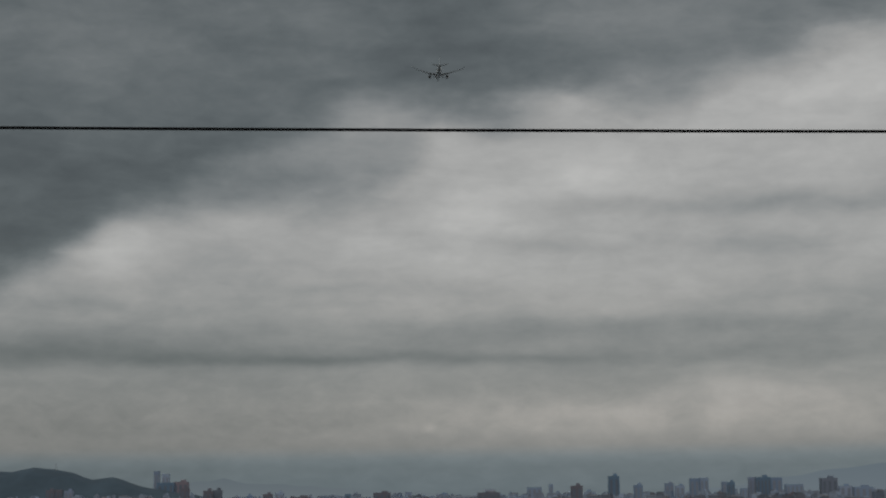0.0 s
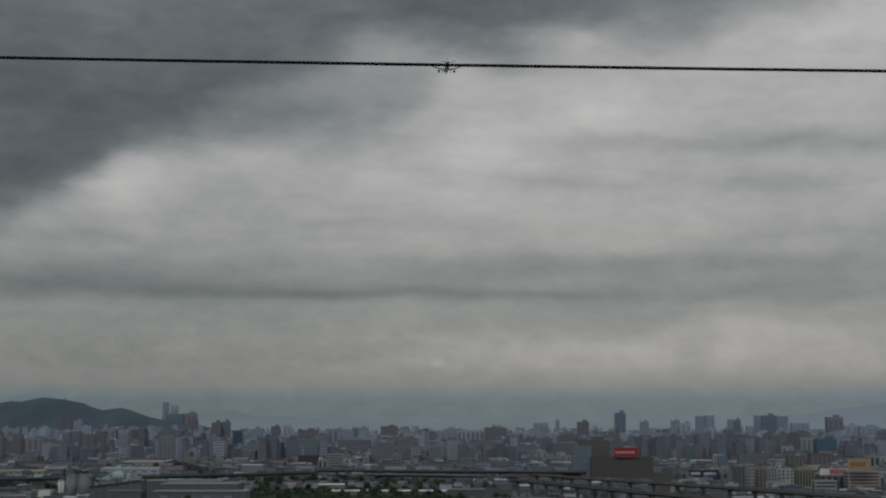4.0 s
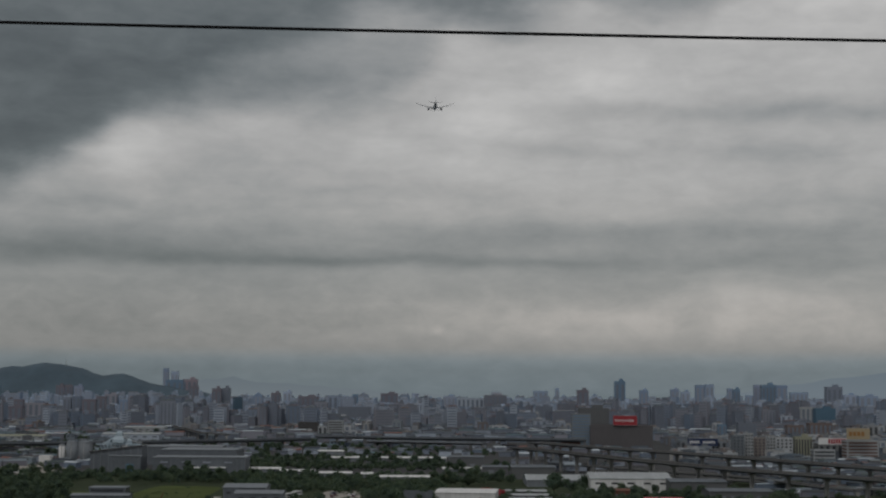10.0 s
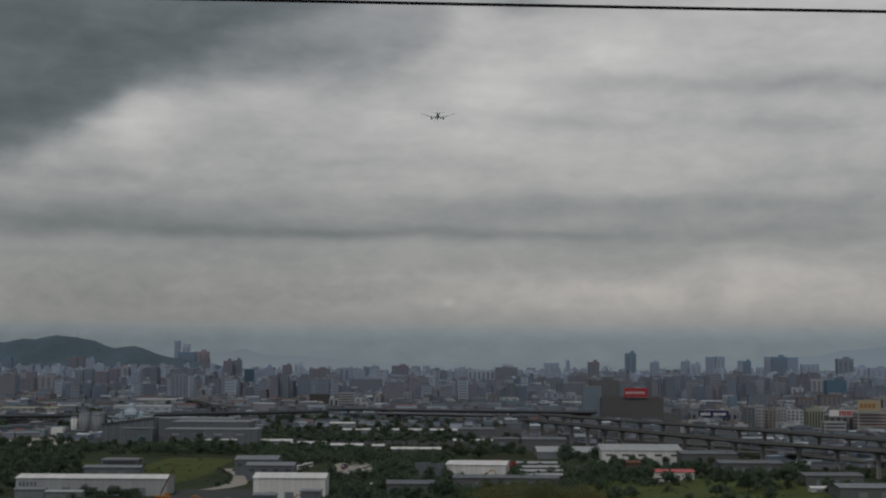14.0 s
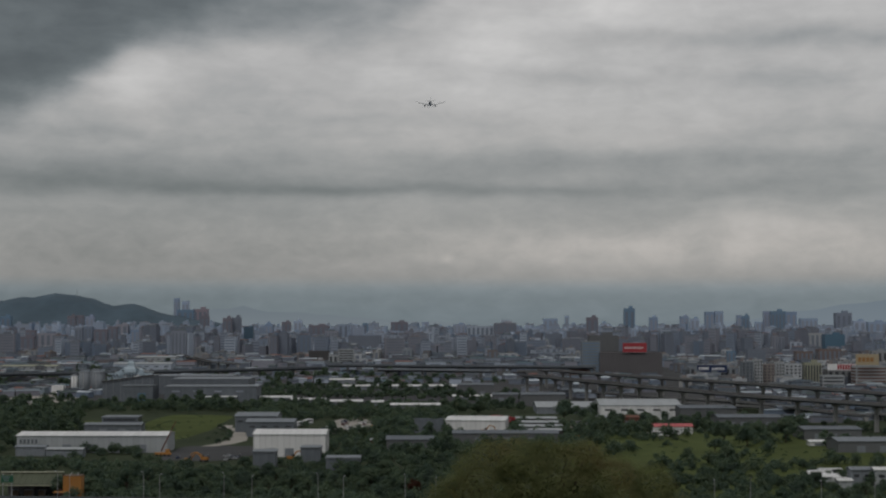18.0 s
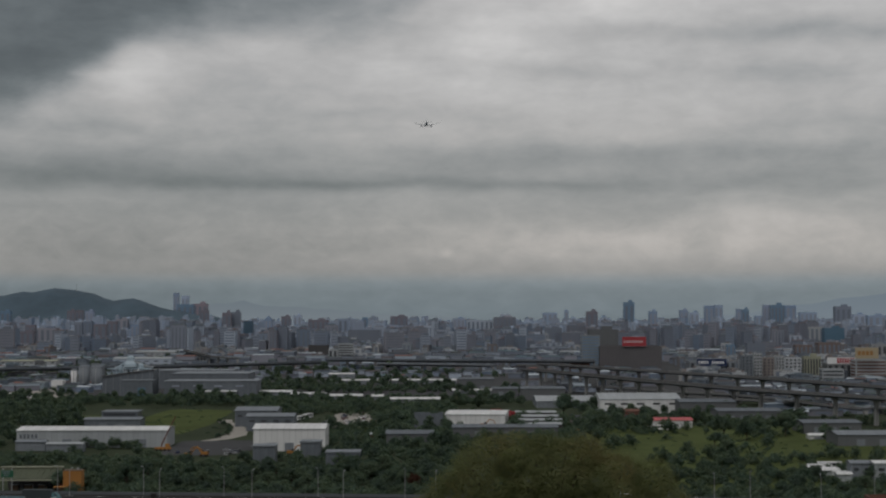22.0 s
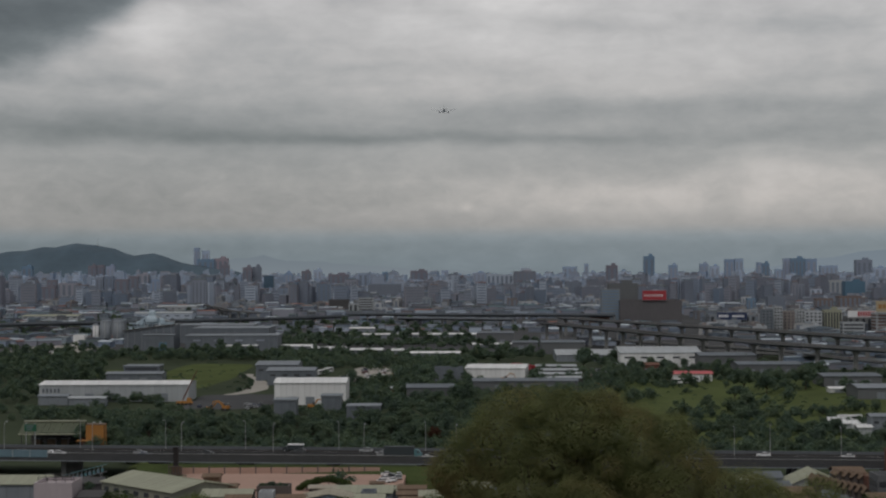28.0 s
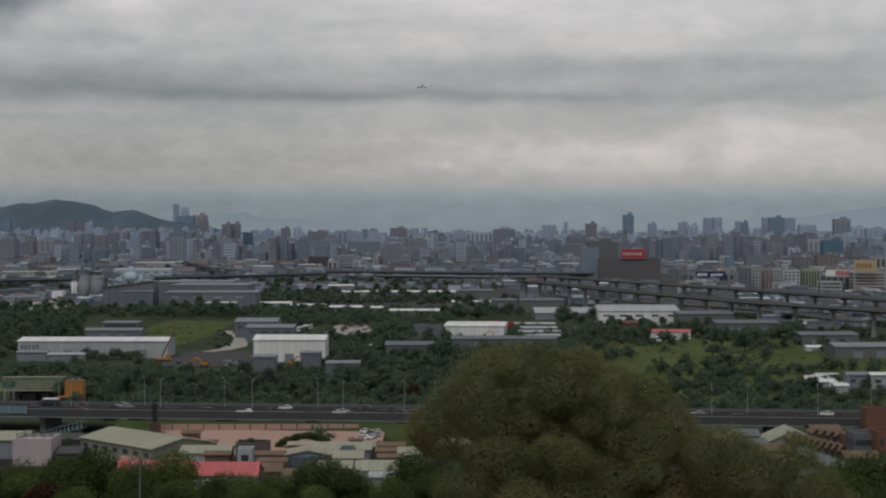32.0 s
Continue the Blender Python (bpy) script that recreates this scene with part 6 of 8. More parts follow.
traffic(145.5, 5.6, 18, "sedan", M_CARSILVER)
traffic(125.6, 17.6, -19, "sedan", M_CARWHITE)
traffic(83.6, 14.6, -18, "sedan", M_CARSILVER)
traffic(55.9, 5.6, 19, "long", M_CARDARK)
traffic(66.2, 2.4, 19.5, "sedan", M_CARWHITE)
traffic(57.3, 8.8, 21, "sedan", M_CARSILVER)
traffic(-26.6, 20.9, -20, "sedan", M_CARGREY)


# ---- ground cover on the plain ----
def ground_cover():
    patch("town_floor", -1700, 1330, 1700, 4800, M_CITY, "grey town streets and yards", "ground", 0.03, 0.02)
    patch("meadow_east", 62, 612, 252, 999, M_FIELD, "open green meadow with rough grass", "meadow")
    patch("meadow_west", -198, 935, -145, 1173, M_FIELD, "small mown green field", "meadow")
    patch("meadow_strip", -245, 1030, -223, 1108, M_FIELD, "strip of pale green grass", "meadow")
    patch("meadow_verge", -117, 560, -101, 586, M_FIELD, "grass verge beside the motorway", "meadow")
    patch("meadow_verge", -18, 513, 1, 579, M_FIELD, "grass verge beside the motorway", "meadow")
    path = Shape()
    line = [(-139.4, 1062.0, 3.5), (-139.0, 1042.4, 4.5), (-130.3, 1017.7, 5.0), (-121.5, 972.1, 6.0), (-117.5, 930.6, 6.0), (-121.8, 903.3, 5.0), (-128.0, 890.0, 4.0)]
    for (xa, ya, wa), (xb, yb, wb) in zip(line, line[1:]):
        path.face([(xa - wa, ya, 0.07), (xb - wb, yb, 0.07), (xb + wb, yb, 0.07), (xa + wa, ya, 0.07)])
    setting("works_path", path, M_PAVE, "pale concrete path curving into a works yard", "path")
    patch("brick_yard", 73, 963, 92, 1074, M_PAVERED, "dull reddish paved yard", "yard")
    patch("meadow_plot", -55, 931, -38, 1001, M_FIELD, "small plot of pale grass", "meadow")
    patch("works_yard", -377, 1309, -315, 1481, M_PAVE, "pale paved works yard", "yard")
    patch("works_yard", -141, 801, -98, 893, M_CITY, "grey paved works yard", "yard")
    patch("works_yard", -74, 989, -38, 1127, M_PAVE, "pale paved works yard", "yard")
    bank = Shape()
    bank.loft([[(x, 513 - 0.10 * x, -0.5), (x, 529.4 - 0.10 * x, -0.5), (x, 529.4 - 0.10 * x, 5.0), (x, 526.0 - 0.10 * x, 4.7), (x, 515 - 0.10 * x, 2.2)] for x in (-107.0, -70.0, -35.0, -2.0)])
    setting("grass_bank", bank, M_BANK, "grassy bank along the foot of the motorway", "bank")
    patch("village_ground", -260, 395, 260, 530, M_ROAD, "dark village lanes and yards", "ground", 0.03)


ground_cover()


# ---- town blocks ----
def block_kinds():
    """Apartment blocks to be repeated over the near town."""
    made = []
    rng = random.Random(5)
    for i in range(12):
        w, d, h = rng.uniform(14, 30), rng.uniform(12, 20), (9, 12, 12, 15, 15, 18, 18, 21, 24, 27, 30, 36)[i]
        made.append((building("apartment_block", 0, 0, w, d, h, M_NEARFACADE, ("grey rendered", "tan tiled", "brown tiled", "pale concrete")[i % 4] + " apartment block with rows of dark windows", 0, ("bays", "bands")[i % 2] if h < 16 else "bays", 2 + i % 2, M_FARWINDOW, ("hut", "both", "tank", "hut")[i % 4], "town apartment blocks"), w, h))
    return made


def house_kinds():
    made = []
    for i, (w, d, h) in enumerate(((16, 12, 6), (26, 14, 7), (12, 10, 9), (34, 18, 8), (20, 12, 5), (14, 14, 11))):
        made.append((shed("low_house", 0, 0, w, d, h, M_LOWROOF, M_LOWWALL, ("low workshop with a sheet roof", "long low workshop with small windows", "three-storey town house with a sheet roof", "low depot with a wide roof", "small workshop with a patched roof", "town house with a rooftop shelter")[i], 0, (1.4, 1.0, 0.8, 1.6, 1.2, 0.7)[i], "xy"[i % 2], i % 2, 5, 2, group="low houses and workshops"), w, h))
    return made


def clear_view(x, y, h):
    """False where a block would stand before one of the marked works buildings."""
    a = x / y
    if y < 1990 and 0.07 < a < 0.145:
        return False
    if y < 2080 and a < 0.145 and h > 4:
        return y > 1960
    if y < 1800 and h > 9:
        return False
    return True


def town():
    rng = random.Random(21)
    blocks, houses = block_kinds(), house_kinds()
    for i in range(230):
        y = 1620 + 1250 * ((i + rng.random()) / 230) ** 0.8
        x = rng.uniform(-0.29, 0.29) * y
        k = rng.choice((0, 1, 2, 3)) if y < 2400 else rng.choice((1, 2, 3, 4, 5, 6))
        if y < 2300 and x / y < 0.14:
            x = rng.uniform(0.145, 0.29) * y
        if not clear_view(x, y, blocks[k][2]):
            k = 0
            x = rng.uniform(0.15, 0.29) * y
        copy_thing(blocks[k][0], pose(x, y, 0, 0, 0, rng.choice((0, 5, 12, -8, 20, -15, 80, 75))) @ Matrix.Diagonal((rng.uniform(0.5, 0.9), 0.7, rng.uniform(0.7, 1.0), 1)))
    for i in range(230):
        y = 1480 + 1100 * ((i + rng.random()) / 230)
        lo, hi = (-0.30, 0.30) if y > 2080 else (0.145, 0.30) if rng.random() < 0.5 else (-0.30, -0.17)
        x = rng.uniform(lo, hi) * y
        copy_thing(rng.choice(houses)[0], pose(x, y, 0, 0, 0, rng.uniform(-25, 25)) @ Matrix.Diagonal((0.8, 0.8, 0.8, 1)))
    for i, (ob, w, h) in enumerate(blocks):
        ob.matrix_basis = pose(-560 + 95 * i, 3160 + 11 * i, 0)
    for i, (ob, w, h) in enumerate(houses):
        ob.matrix_basis = pose(-420 - 45 * i, 2180 + 20 * i, 0)


def turned_box(s, m, x0, x1, y0, y1, z0, z1, mi):
    n = len(s.v)
    s.box(x0, x1, y0, y1, z0, z1, mi)
    s.v[n:] = [tuple(m @ Vector(p)) for p in s.v[n:]]


def far_town():
    """The endless town beyond: blocks with window rows, roof huts and parapets, joined as one mass."""
    rng = random.Random(44)
    s, far = Shape(), Shape()
    near = s
    for i in range(2000):
        q = rng.random()
        y = 2650 + 2020 * (i + q) / 2000
        x = rng.uniform(-0.32, 0.32) * y
        # Blocks past 3350 m take the material copies with haze in their colours.
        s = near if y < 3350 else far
        low, high = (26, 60) if y < 3000 else (18, 44) if y < 3500 else (18, 36) if y < 4000 else (14, 30)
        if x / y < -0.17:
            low -= 6
        top = rng.uniform(low, high) - 12 * max(0.0, noise.noise((x * 0.004, y * 0.003, 2)))
        for a0, a1, dist, cap in KEEP:
            if y < dist + 40 and a0 - 0.002 < x / y < a1 + 0.002:
                top = max(top, cap)
        h = min(max(EYE - top * y / 2900, 6), 62)
        kind = rng.random()
        w, d = rng.uniform(8, 15) if kind < 0.45 else rng.uniform(14, 26) if kind < 0.85 else rng.uniform(24, 46), rng.uniform(9, 18)
        if kind > 0.85:
            h = max(6, h * rng.uniform(0.55, 0.85))
        m = pose(x, y, 0, 0, 0, rng.choice((0, 6, -8, 15, -18, 28, -30)))
        turned_box(s, m, -w / 2, w / 2, -d / 2, d / 2, 0, h, 0)
        turned_box(s, m, -w / 2 + 0.4, w / 2 - 0.4, -d / 2 + 0.4, d / 2 - 0.4, h + 0.004, h + 0.3, 2)
        a = rng.uniform(-0.3, 0.2) * w
        turned_box(s, m, a, a + w * rng.uniform(0.2, 0.45), -d * 0.2, d * 0.3, h + 0.3, h + rng.uniform(2.5, 6), 0)
        if rng.random() < 0.5:
            turned_box(s, m, -a - 1.5, -a + 1.5, -1.5, 1.5, h + 0.3, h + rng.uniform(2, 4), 0)
        if rng.random() < 0.6:
            # sheet-roofed shelter built over part of the flat roof
            b, c = rng.uniform(0.25, 0.48) * w, h + rng.uniform(2.2, 3.2)
            turned_box(s, m, -b, b, -d / 2 + 0.2, d * 0.2, c - 0.5, c, 3)
            turned_box(s, m, -b + 0.3, b - 0.3, -d / 2 + 0.6, d * 0.2 - 0.3, h + 0.3, c - 0.5, 1)
        n = rng.choice((2, 3, 4))
        if rng.random() < 0.2:
            for j in range(n):
                c = -w / 2 + (j + 0.5) * w / n
                turned_box(s, m, c - w / n * 0.22, c + w / n * 0.22, -d / 2 - 0.3, -d / 2 + 0.1, h * 0.05, h * 0.93, 1)
        else:
            rows = max(2, int(h / 4.2))
            for j in range(rows):
                z = (j + 0.35) * h / rows
                turned_box(s, m, -w * 0.44, w * 0.44, -d / 2 - 0.3, -d / 2 + 0.1, z, z + h / rows * 0.38, 1)
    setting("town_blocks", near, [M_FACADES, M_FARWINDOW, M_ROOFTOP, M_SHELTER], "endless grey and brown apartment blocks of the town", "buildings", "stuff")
    setting("far_town_blocks", far, [M_FARFACADES, M_PALEWINDOW, M_FARROOFTOP, M_FARSHELTER], "distant town blocks with haze painted into their colours", "buildings", "stuff")
    s = Shape()
    for i in range(2100):
        if i < 1500:
            y = 2000 + 1500 * (i + rng.random()) / 1500
            lo, hi = -0.31 if y > 2080 else 0.145, 0.31
        elif i < 1760:
            y = rng.uniform(1090, 1600)
            lo, hi = 0.15 + 0.06 * (1600 - y) / 500, 0.32
        else:
            y = rng.uniform(1420, 2000) if i % 4 else rng.uniform(1700, 2000)
            lo, hi = (-0.31, -0.115) if i % 3 else (0.04, 0.13)
            if y > 1700:
                lo, hi = -0.31, 0.13
        x = rng.uniform(lo, hi) * y
        w, d, h = rng.uniform(8, 30), rng.uniform(7, 16), rng.uniform(4, 11)
        if y < 2150:
            w, d, h = w * 0.7, d * 0.7, rng.uniform(2.5, 5.5)
        m = pose(x, y, 0, 0, 0, rng.uniform(-25, 25))
        turned_box(s, m, -w / 2, w / 2, -d / 2, d / 2, 0, h, 0)
        n = len(s.v)
        s.loft([[(k * (w / 2 + 0.4), a, b) for a, b in ((-d / 2 - 0.4, h), (0, h + rng.uniform(0.6, 1.6)), (d / 2 + 0.4, h), (0, h - 0.1))] for k in (-1, 1)], mi=1)
        s.v[n:] = [tuple(m @ Vector(p)) for p in s.v[n:]]
        if rng.random() < 0.4:
            turned_box(s, m, -w * 0.3, w * 0.2, -d / 2 - 0.2, -d / 2 + 0.1, h * 0.4, h * 0.75, 2)
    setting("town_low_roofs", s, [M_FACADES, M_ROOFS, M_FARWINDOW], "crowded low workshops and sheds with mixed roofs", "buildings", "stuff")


town()
far_town()


# ---- trees ----
TREES = [tree_kind(9.0, 5.2, 2000, 0.44, 31, M_LEAF, "dense dark green broadleaf tree", 0.12, 13), tree_kind(7.5, 4.8, 1800, 0.42, 32, M_LEAF, "rounded dark green tree", 0.1),
         tree_kind(11.0, 5.0, 2200, 0.44, 33, M_LEAF, "tall dark green tree", 0.15, 15), tree_kind(6.0, 5.2, 1800, 0.4, 34, M_LEAF, "low spreading green tree", 0.05, 12),
         tree_kind(4.0, 3.8, 1300, 0.36, 35, M_LEAF, "low rounded green bush", 0.0, 9)]



def grove(x0, y0, x1, y1, count, seed, kinds=(0, 1, 2, 3, 4), lo=0.75, hi=1.25, group="trees on the plain"):
    """Trees spread over a wedge between two distances; x0 and x1 are slopes from the camera."""
    rng = random.Random(seed)
    for i in range(count):
        y = y0 + (y1 - y0) * rng.random()
        x = (x0 + (x1 - x0) * (i + rng.random()) / count) * y
        plant(TREES[rng.choice(kinds)], x, y, rng.uniform(0, 360), rng.uniform(lo, hi), group)


WOODS = []
WIDE, WIDER = [], []
for crown in CROWNS[:5]:
    # fewer and larger leaves for trees further off
    for kept, step, grow in ((WIDE, 5, 1.65), (WIDER, 10, 2.5)):
        q = crown.reshape(-1, 4, 3)[::step]
        mid = q.mean(1, keepdims=True)
        kept.append((mid + (q - mid) * grow).reshape(-1, 3))


def wood(x0, y0, x1, y1, count, seed, kinds=(0, 1, 2, 3, 4), lo=0.75, hi=1.25):
    """As grove, for the woods further off, which are joined."""
    rng = np.random.default_rng(seed)
    for i in range(count):
        y = y0 + (y1 - y0) * rng.random()
        x = (x0 + (x1 - x0) * (i + rng.random()) / count) * y
        v = (WIDE if y < 1250 else WIDER)[kinds[rng.integers(len(kinds))]] * rng.uniform(lo, hi)
        a = rng.uniform(0, 6.28)
        c, s = math.cos(a), math.sin(a)
        WOODS.append(v @ np.array([[c, s, 0], [-s, c, 0], [0, 0, 1]]) + (x, y, -0.1))


grove(-0.219, 639, 0.006, 701, 90, 100, (0, 1, 2, 3, 4), 0.55, 1.0)
grove(-0.219, 692, -0.001, 754, 45, 101, (0, 1, 3, 3, 4), 0.5, 0.85)
grove(0.116, 620, 0.270, 692, 38, 102, (0, 1, 2, 3, 4), 0.55, 1.0)
grove(0.130, 687, 0.268, 765, 20, 103, (3, 4, 4), 0.6, 1.1)
wood(-0.291, 732, -0.167, 801, 30, 104, (3, 4, 4), 0.6, 1.0)
wood(-0.298, 989, -0.226, 1229, 40, 105, (0, 1, 2), 0.8, 1.2)
wood(-0.184, 1186, -0.126, 1326, 26, 106, (0, 1, 2), 0.8, 1.2)
wood(-0.112, 1096, 0.006, 1186, 60, 107, (3, 4, 4), 0.8, 1.2)
wood(-0.113, 1419, 0.009, 1525, 60, 108, (3, 4, 4), 0.7, 1.1)
wood(-0.074, 828, -0.046, 970, 16, 109, (0, 1, 2, 3, 4), 0.7, 1.1)
wood(0.088, 935, 0.124, 1085, 30, 110, (0, 1, 2, 3, 4), 0.8, 1.2)
wood(0.006, 1186, 0.049, 1429, 40, 111, (0, 1, 2, 3, 4), 0.8, 1.2)
wood(0.123, 795, 0.247, 989, 18, 112, (3, 4, 4), 0.6, 1.4)
wood(0.206, 943, 0.219, 1040, 8, 113, (0, 1, 2), 0.9, 1.2)
wood(0.071, 1127, 0.095, 1229, 10, 114, (0, 1, 2), 0.7, 1.0)
wood(-0.236, 2092, -0.163, 2445, 40, 115, (0, 1, 2), 0.9, 1.2)
wood(-0.222, 1215, -0.170, 1309, 30, 116, (0, 1, 2, 3, 4), 0.6, 0.9)
wood(-0.288, 1193, -0.219, 1352, 20, 117, (0, 1, 2, 3, 4), 0.7, 1.1)
wood(0.074, 828, 0.130, 989, 20, 118, (3, 4, 4), 0.8, 1.3)
wood(-0.032, 743, 0.006, 856, 34, 119, (0, 1, 2, 3, 4), 0.6, 1.0)
wood(0.226, 863, 0.247, 961, 8, 120, (0, 1, 2), 0.6, 0.9)
wood(0.137, 961, 0.188, 1068, 14, 121, (0, 1, 2, 3, 4), 0.6, 0.9)
wood(0.012, 2505, 0.085, 3029, 40, 122, (0, 1, 2), 0.8, 1.1)
wood(-0.291, 989, -0.222, 1229, 60, 123, (0, 1, 2, 3, 4), 0.9, 1.3)
wood(-0.043, 970, 0.006, 1085, 34, 124, (3, 4, 4), 0.7, 1.2)
wood(-0.219, 828, -0.184, 848, 9, 125, (3, 4, 4), 0.9, 1.1)
wood(-0.067, 765, -0.032, 863, 24, 126, (0, 1, 2, 3, 4), 0.6, 0.9)
wood(0.040, 828, 0.095, 1068, 40, 127, (3, 4, 4), 0.8, 1.3)
wood(-0.112, 1399, 0.006, 1492, 60, 128, (3, 4, 4), 0.8, 1.2)
wood(-0.170, 1215, -0.108, 1300, 40, 129, (0, 1, 2, 3, 4), 0.6, 0.9)
wood(0.126, 732, 0.270, 789, 20, 130, (3, 4, 4), 0.8, 1.3)
wood(0.109, 989, 0.188, 1127, 30, 131, (0, 1, 2, 3, 4), 0.7, 1.1)
wood(-0.284, 1932, -0.112, 2387, 40, 132, (3, 4, 4), 0.8, 1.2)
wood(-0.043, 863, 0.006, 989, 30, 133, (0, 1, 2, 3, 4), 0.6, 0.9)
wood(-0.291, 828, -0.250, 989, 20, 134, (0, 1, 2, 3, 4), 0.8, 1.2)
wood(-0.219, 639, 0.006, 777, 420, 135, (4,), 0.45, 0.95)
wood(0.109, 620, 0.270, 732, 120, 136, (4,), 0.45, 0.95)
wood(-0.270, 743, -0.219, 795, 40, 137, (4,), 0.6, 1.1)
wood(-0.291, 1623, 0.040, 1970, 30, 138, (0, 1, 2, 3, 4), 0.6, 1.0)
wood(0.092, 980, 0.270, 1030, 30, 139, (3, 4, 4), 0.6, 1.0)
wood(-0.113, 1352, 0.052, 20, 150, 140, (3, 4, 4), 0.8, 1.2)
wood(-0.113, 1121, 0.006, 1200, 90, 141, (3, 4, 4), 0.8, 1.2)
wood(-0.043, 989, 0.006, 1096, 40, 142, (3, 4, 4), 0.8, 1.2)
wood(-0.294, 970, -0.219, 1215, 90, 143, (0, 1, 2, 3, 4), 0.7, 1.1)
wood(-0.222, 1215, -0.167, 1300, 50, 144, (0, 1, 2, 3, 4), 0.5, 0.8)
wood(-0.172, 1207, -0.105, 1292, 60, 145, (0, 1, 2, 3, 4), 0.6, 0.9)
wood(-0.291, 1260, -0.219, 1439, 30, 146, (3, 4, 4), 0.7, 1.1)
wood(0.085, 926, 0.126, 1108, 40, 147, (0, 1, 2, 3, 4), 0.6, 1.0)
wood(-0.032, 989, 0.006, 1121, 30, 148, (0, 1, 2, 3, 4), 0.6, 1.0)
wood(0.040, 1040, 0.270, 1146, 40, 149, (3, 4, 4), 0.6, 1.0)
wood(-0.291, 1734, 0.040, 1932, 80, 150, (3, 4, 4), 0.7, 1.2)
wood(-0.119, 1159, -0.074, 1326, 70, 151, (3, 4, 4), 0.7, 1.1)
wood(-0.113, 1215, 0.006, 1326, 90, 152, (3, 4, 4), 0.7, 1.1)
wood(0.002, 828, 0.085, 961, 90, 153, (3, 4, 4), 0.7, 1.2)
wood(-0.077, 795, 0.006, 989, 120, 154, (3, 4, 4), 0.5, 0.9)
wood(0.095, 687, 0.270, 721, 24, 155, (4,), 0.5, 1.0)
wood(0.188, 893, 0.199, 961, 6, 156, (0, 1, 2), 0.8, 1.1)
wood(0.164, 732, 0.178, 765, 5, 157, (0, 1, 2), 0.7, 0.9)
wood(0.207, 961, 0.219, 1040, 6, 158, (0, 1, 2), 0.8, 1.0)
wood(0.128, 989, 0.143, 1096, 8, 159, (3, 4, 4), 0.8, 1.0)
wood(-0.113, 1734, 0.006, 1932, 26, 160, (0, 1, 2, 3, 4), 0.9, 1.3)
wood(-0.113, 1470, 0.006, 1623, 60, 161, (0, 1, 2, 3, 4), 0.8, 1.2)
wood(-0.291, 1549, -0.201, 1932, 70, 162, (0, 1, 2, 3, 4), 0.7, 1.1)
wood(-0.225, 578, 0.010, 640, 230, 163, (3, 4, 4), 0.5, 0.9)
wood(0.085, 568, 0.275, 625, 210, 164, (3, 4, 4), 0.5, 0.95)


def scrub(x0, y0, x1, y1, count, seed):
    """Tufts of scrub over rough grass."""
    rng = np.random.default_rng(seed)
    for i in range(count):
        y = y0 + (y1 - y0) * rng.random()
        x = (x0 + (x1 - x0) * rng.random()) * y
        k = rng.uniform(0.12, 0.4)
        v = WIDE[4][: len(WIDE[4]) // 2 // 4 * 4] * (k * rng.uniform(1, 2.2), k, k * 0.8)
        WOODS.append(v + (x, y, -0.1))


scrub(0.081, 687, 0.281, 989, 260, 300)
scrub(-0.188, 935, -0.132, 1186, 50, 301)
scrub(-0.291, 1229, -0.219, 1439, 40, 302)
scrub(-0.077, 970, -0.029, 1127, 50, 303)

leaves = np.concatenate(WOODS)
tagged(new("far_woods", leaf_mesh("far_woods", leaves, np.arange(len(leaves)).reshape(-1, 4), M_LEAF)), "dark green woods between the works", "trees", kind="stuff")
for i, (x, y, k) in enumerate(((79, 1080, 1.9), (104, 1143, 1.5), (114, 1160, 1.5), (95, 1010, 1.2), (-141, 1036, 0.7), (-136, 1015, 0.7), (-130, 992, 0.7), (-126.5, 975, 0.7), (-124, 950, 0.7), (-122.5, 928, 0.7), (-125, 910, 0.7),
                              (131, 760, 1.5), (154, 905, 1.5), (163, 885, 1.6), (190, 915, 1.7), (176, 930, 1.4), (140, 850, 0.9), (118, 800, 0.9))):
    plant(TREES[4 if k < 0.8 else i % 2], x, y, 40 * i, k, "trees on the plain")
for i, ob in enumerate(TREES):
    ob.matrix_basis = pose(-150 + 12 * i, 640 + 7 * i, 0)
    tagged(ob, group="trees on the plain")


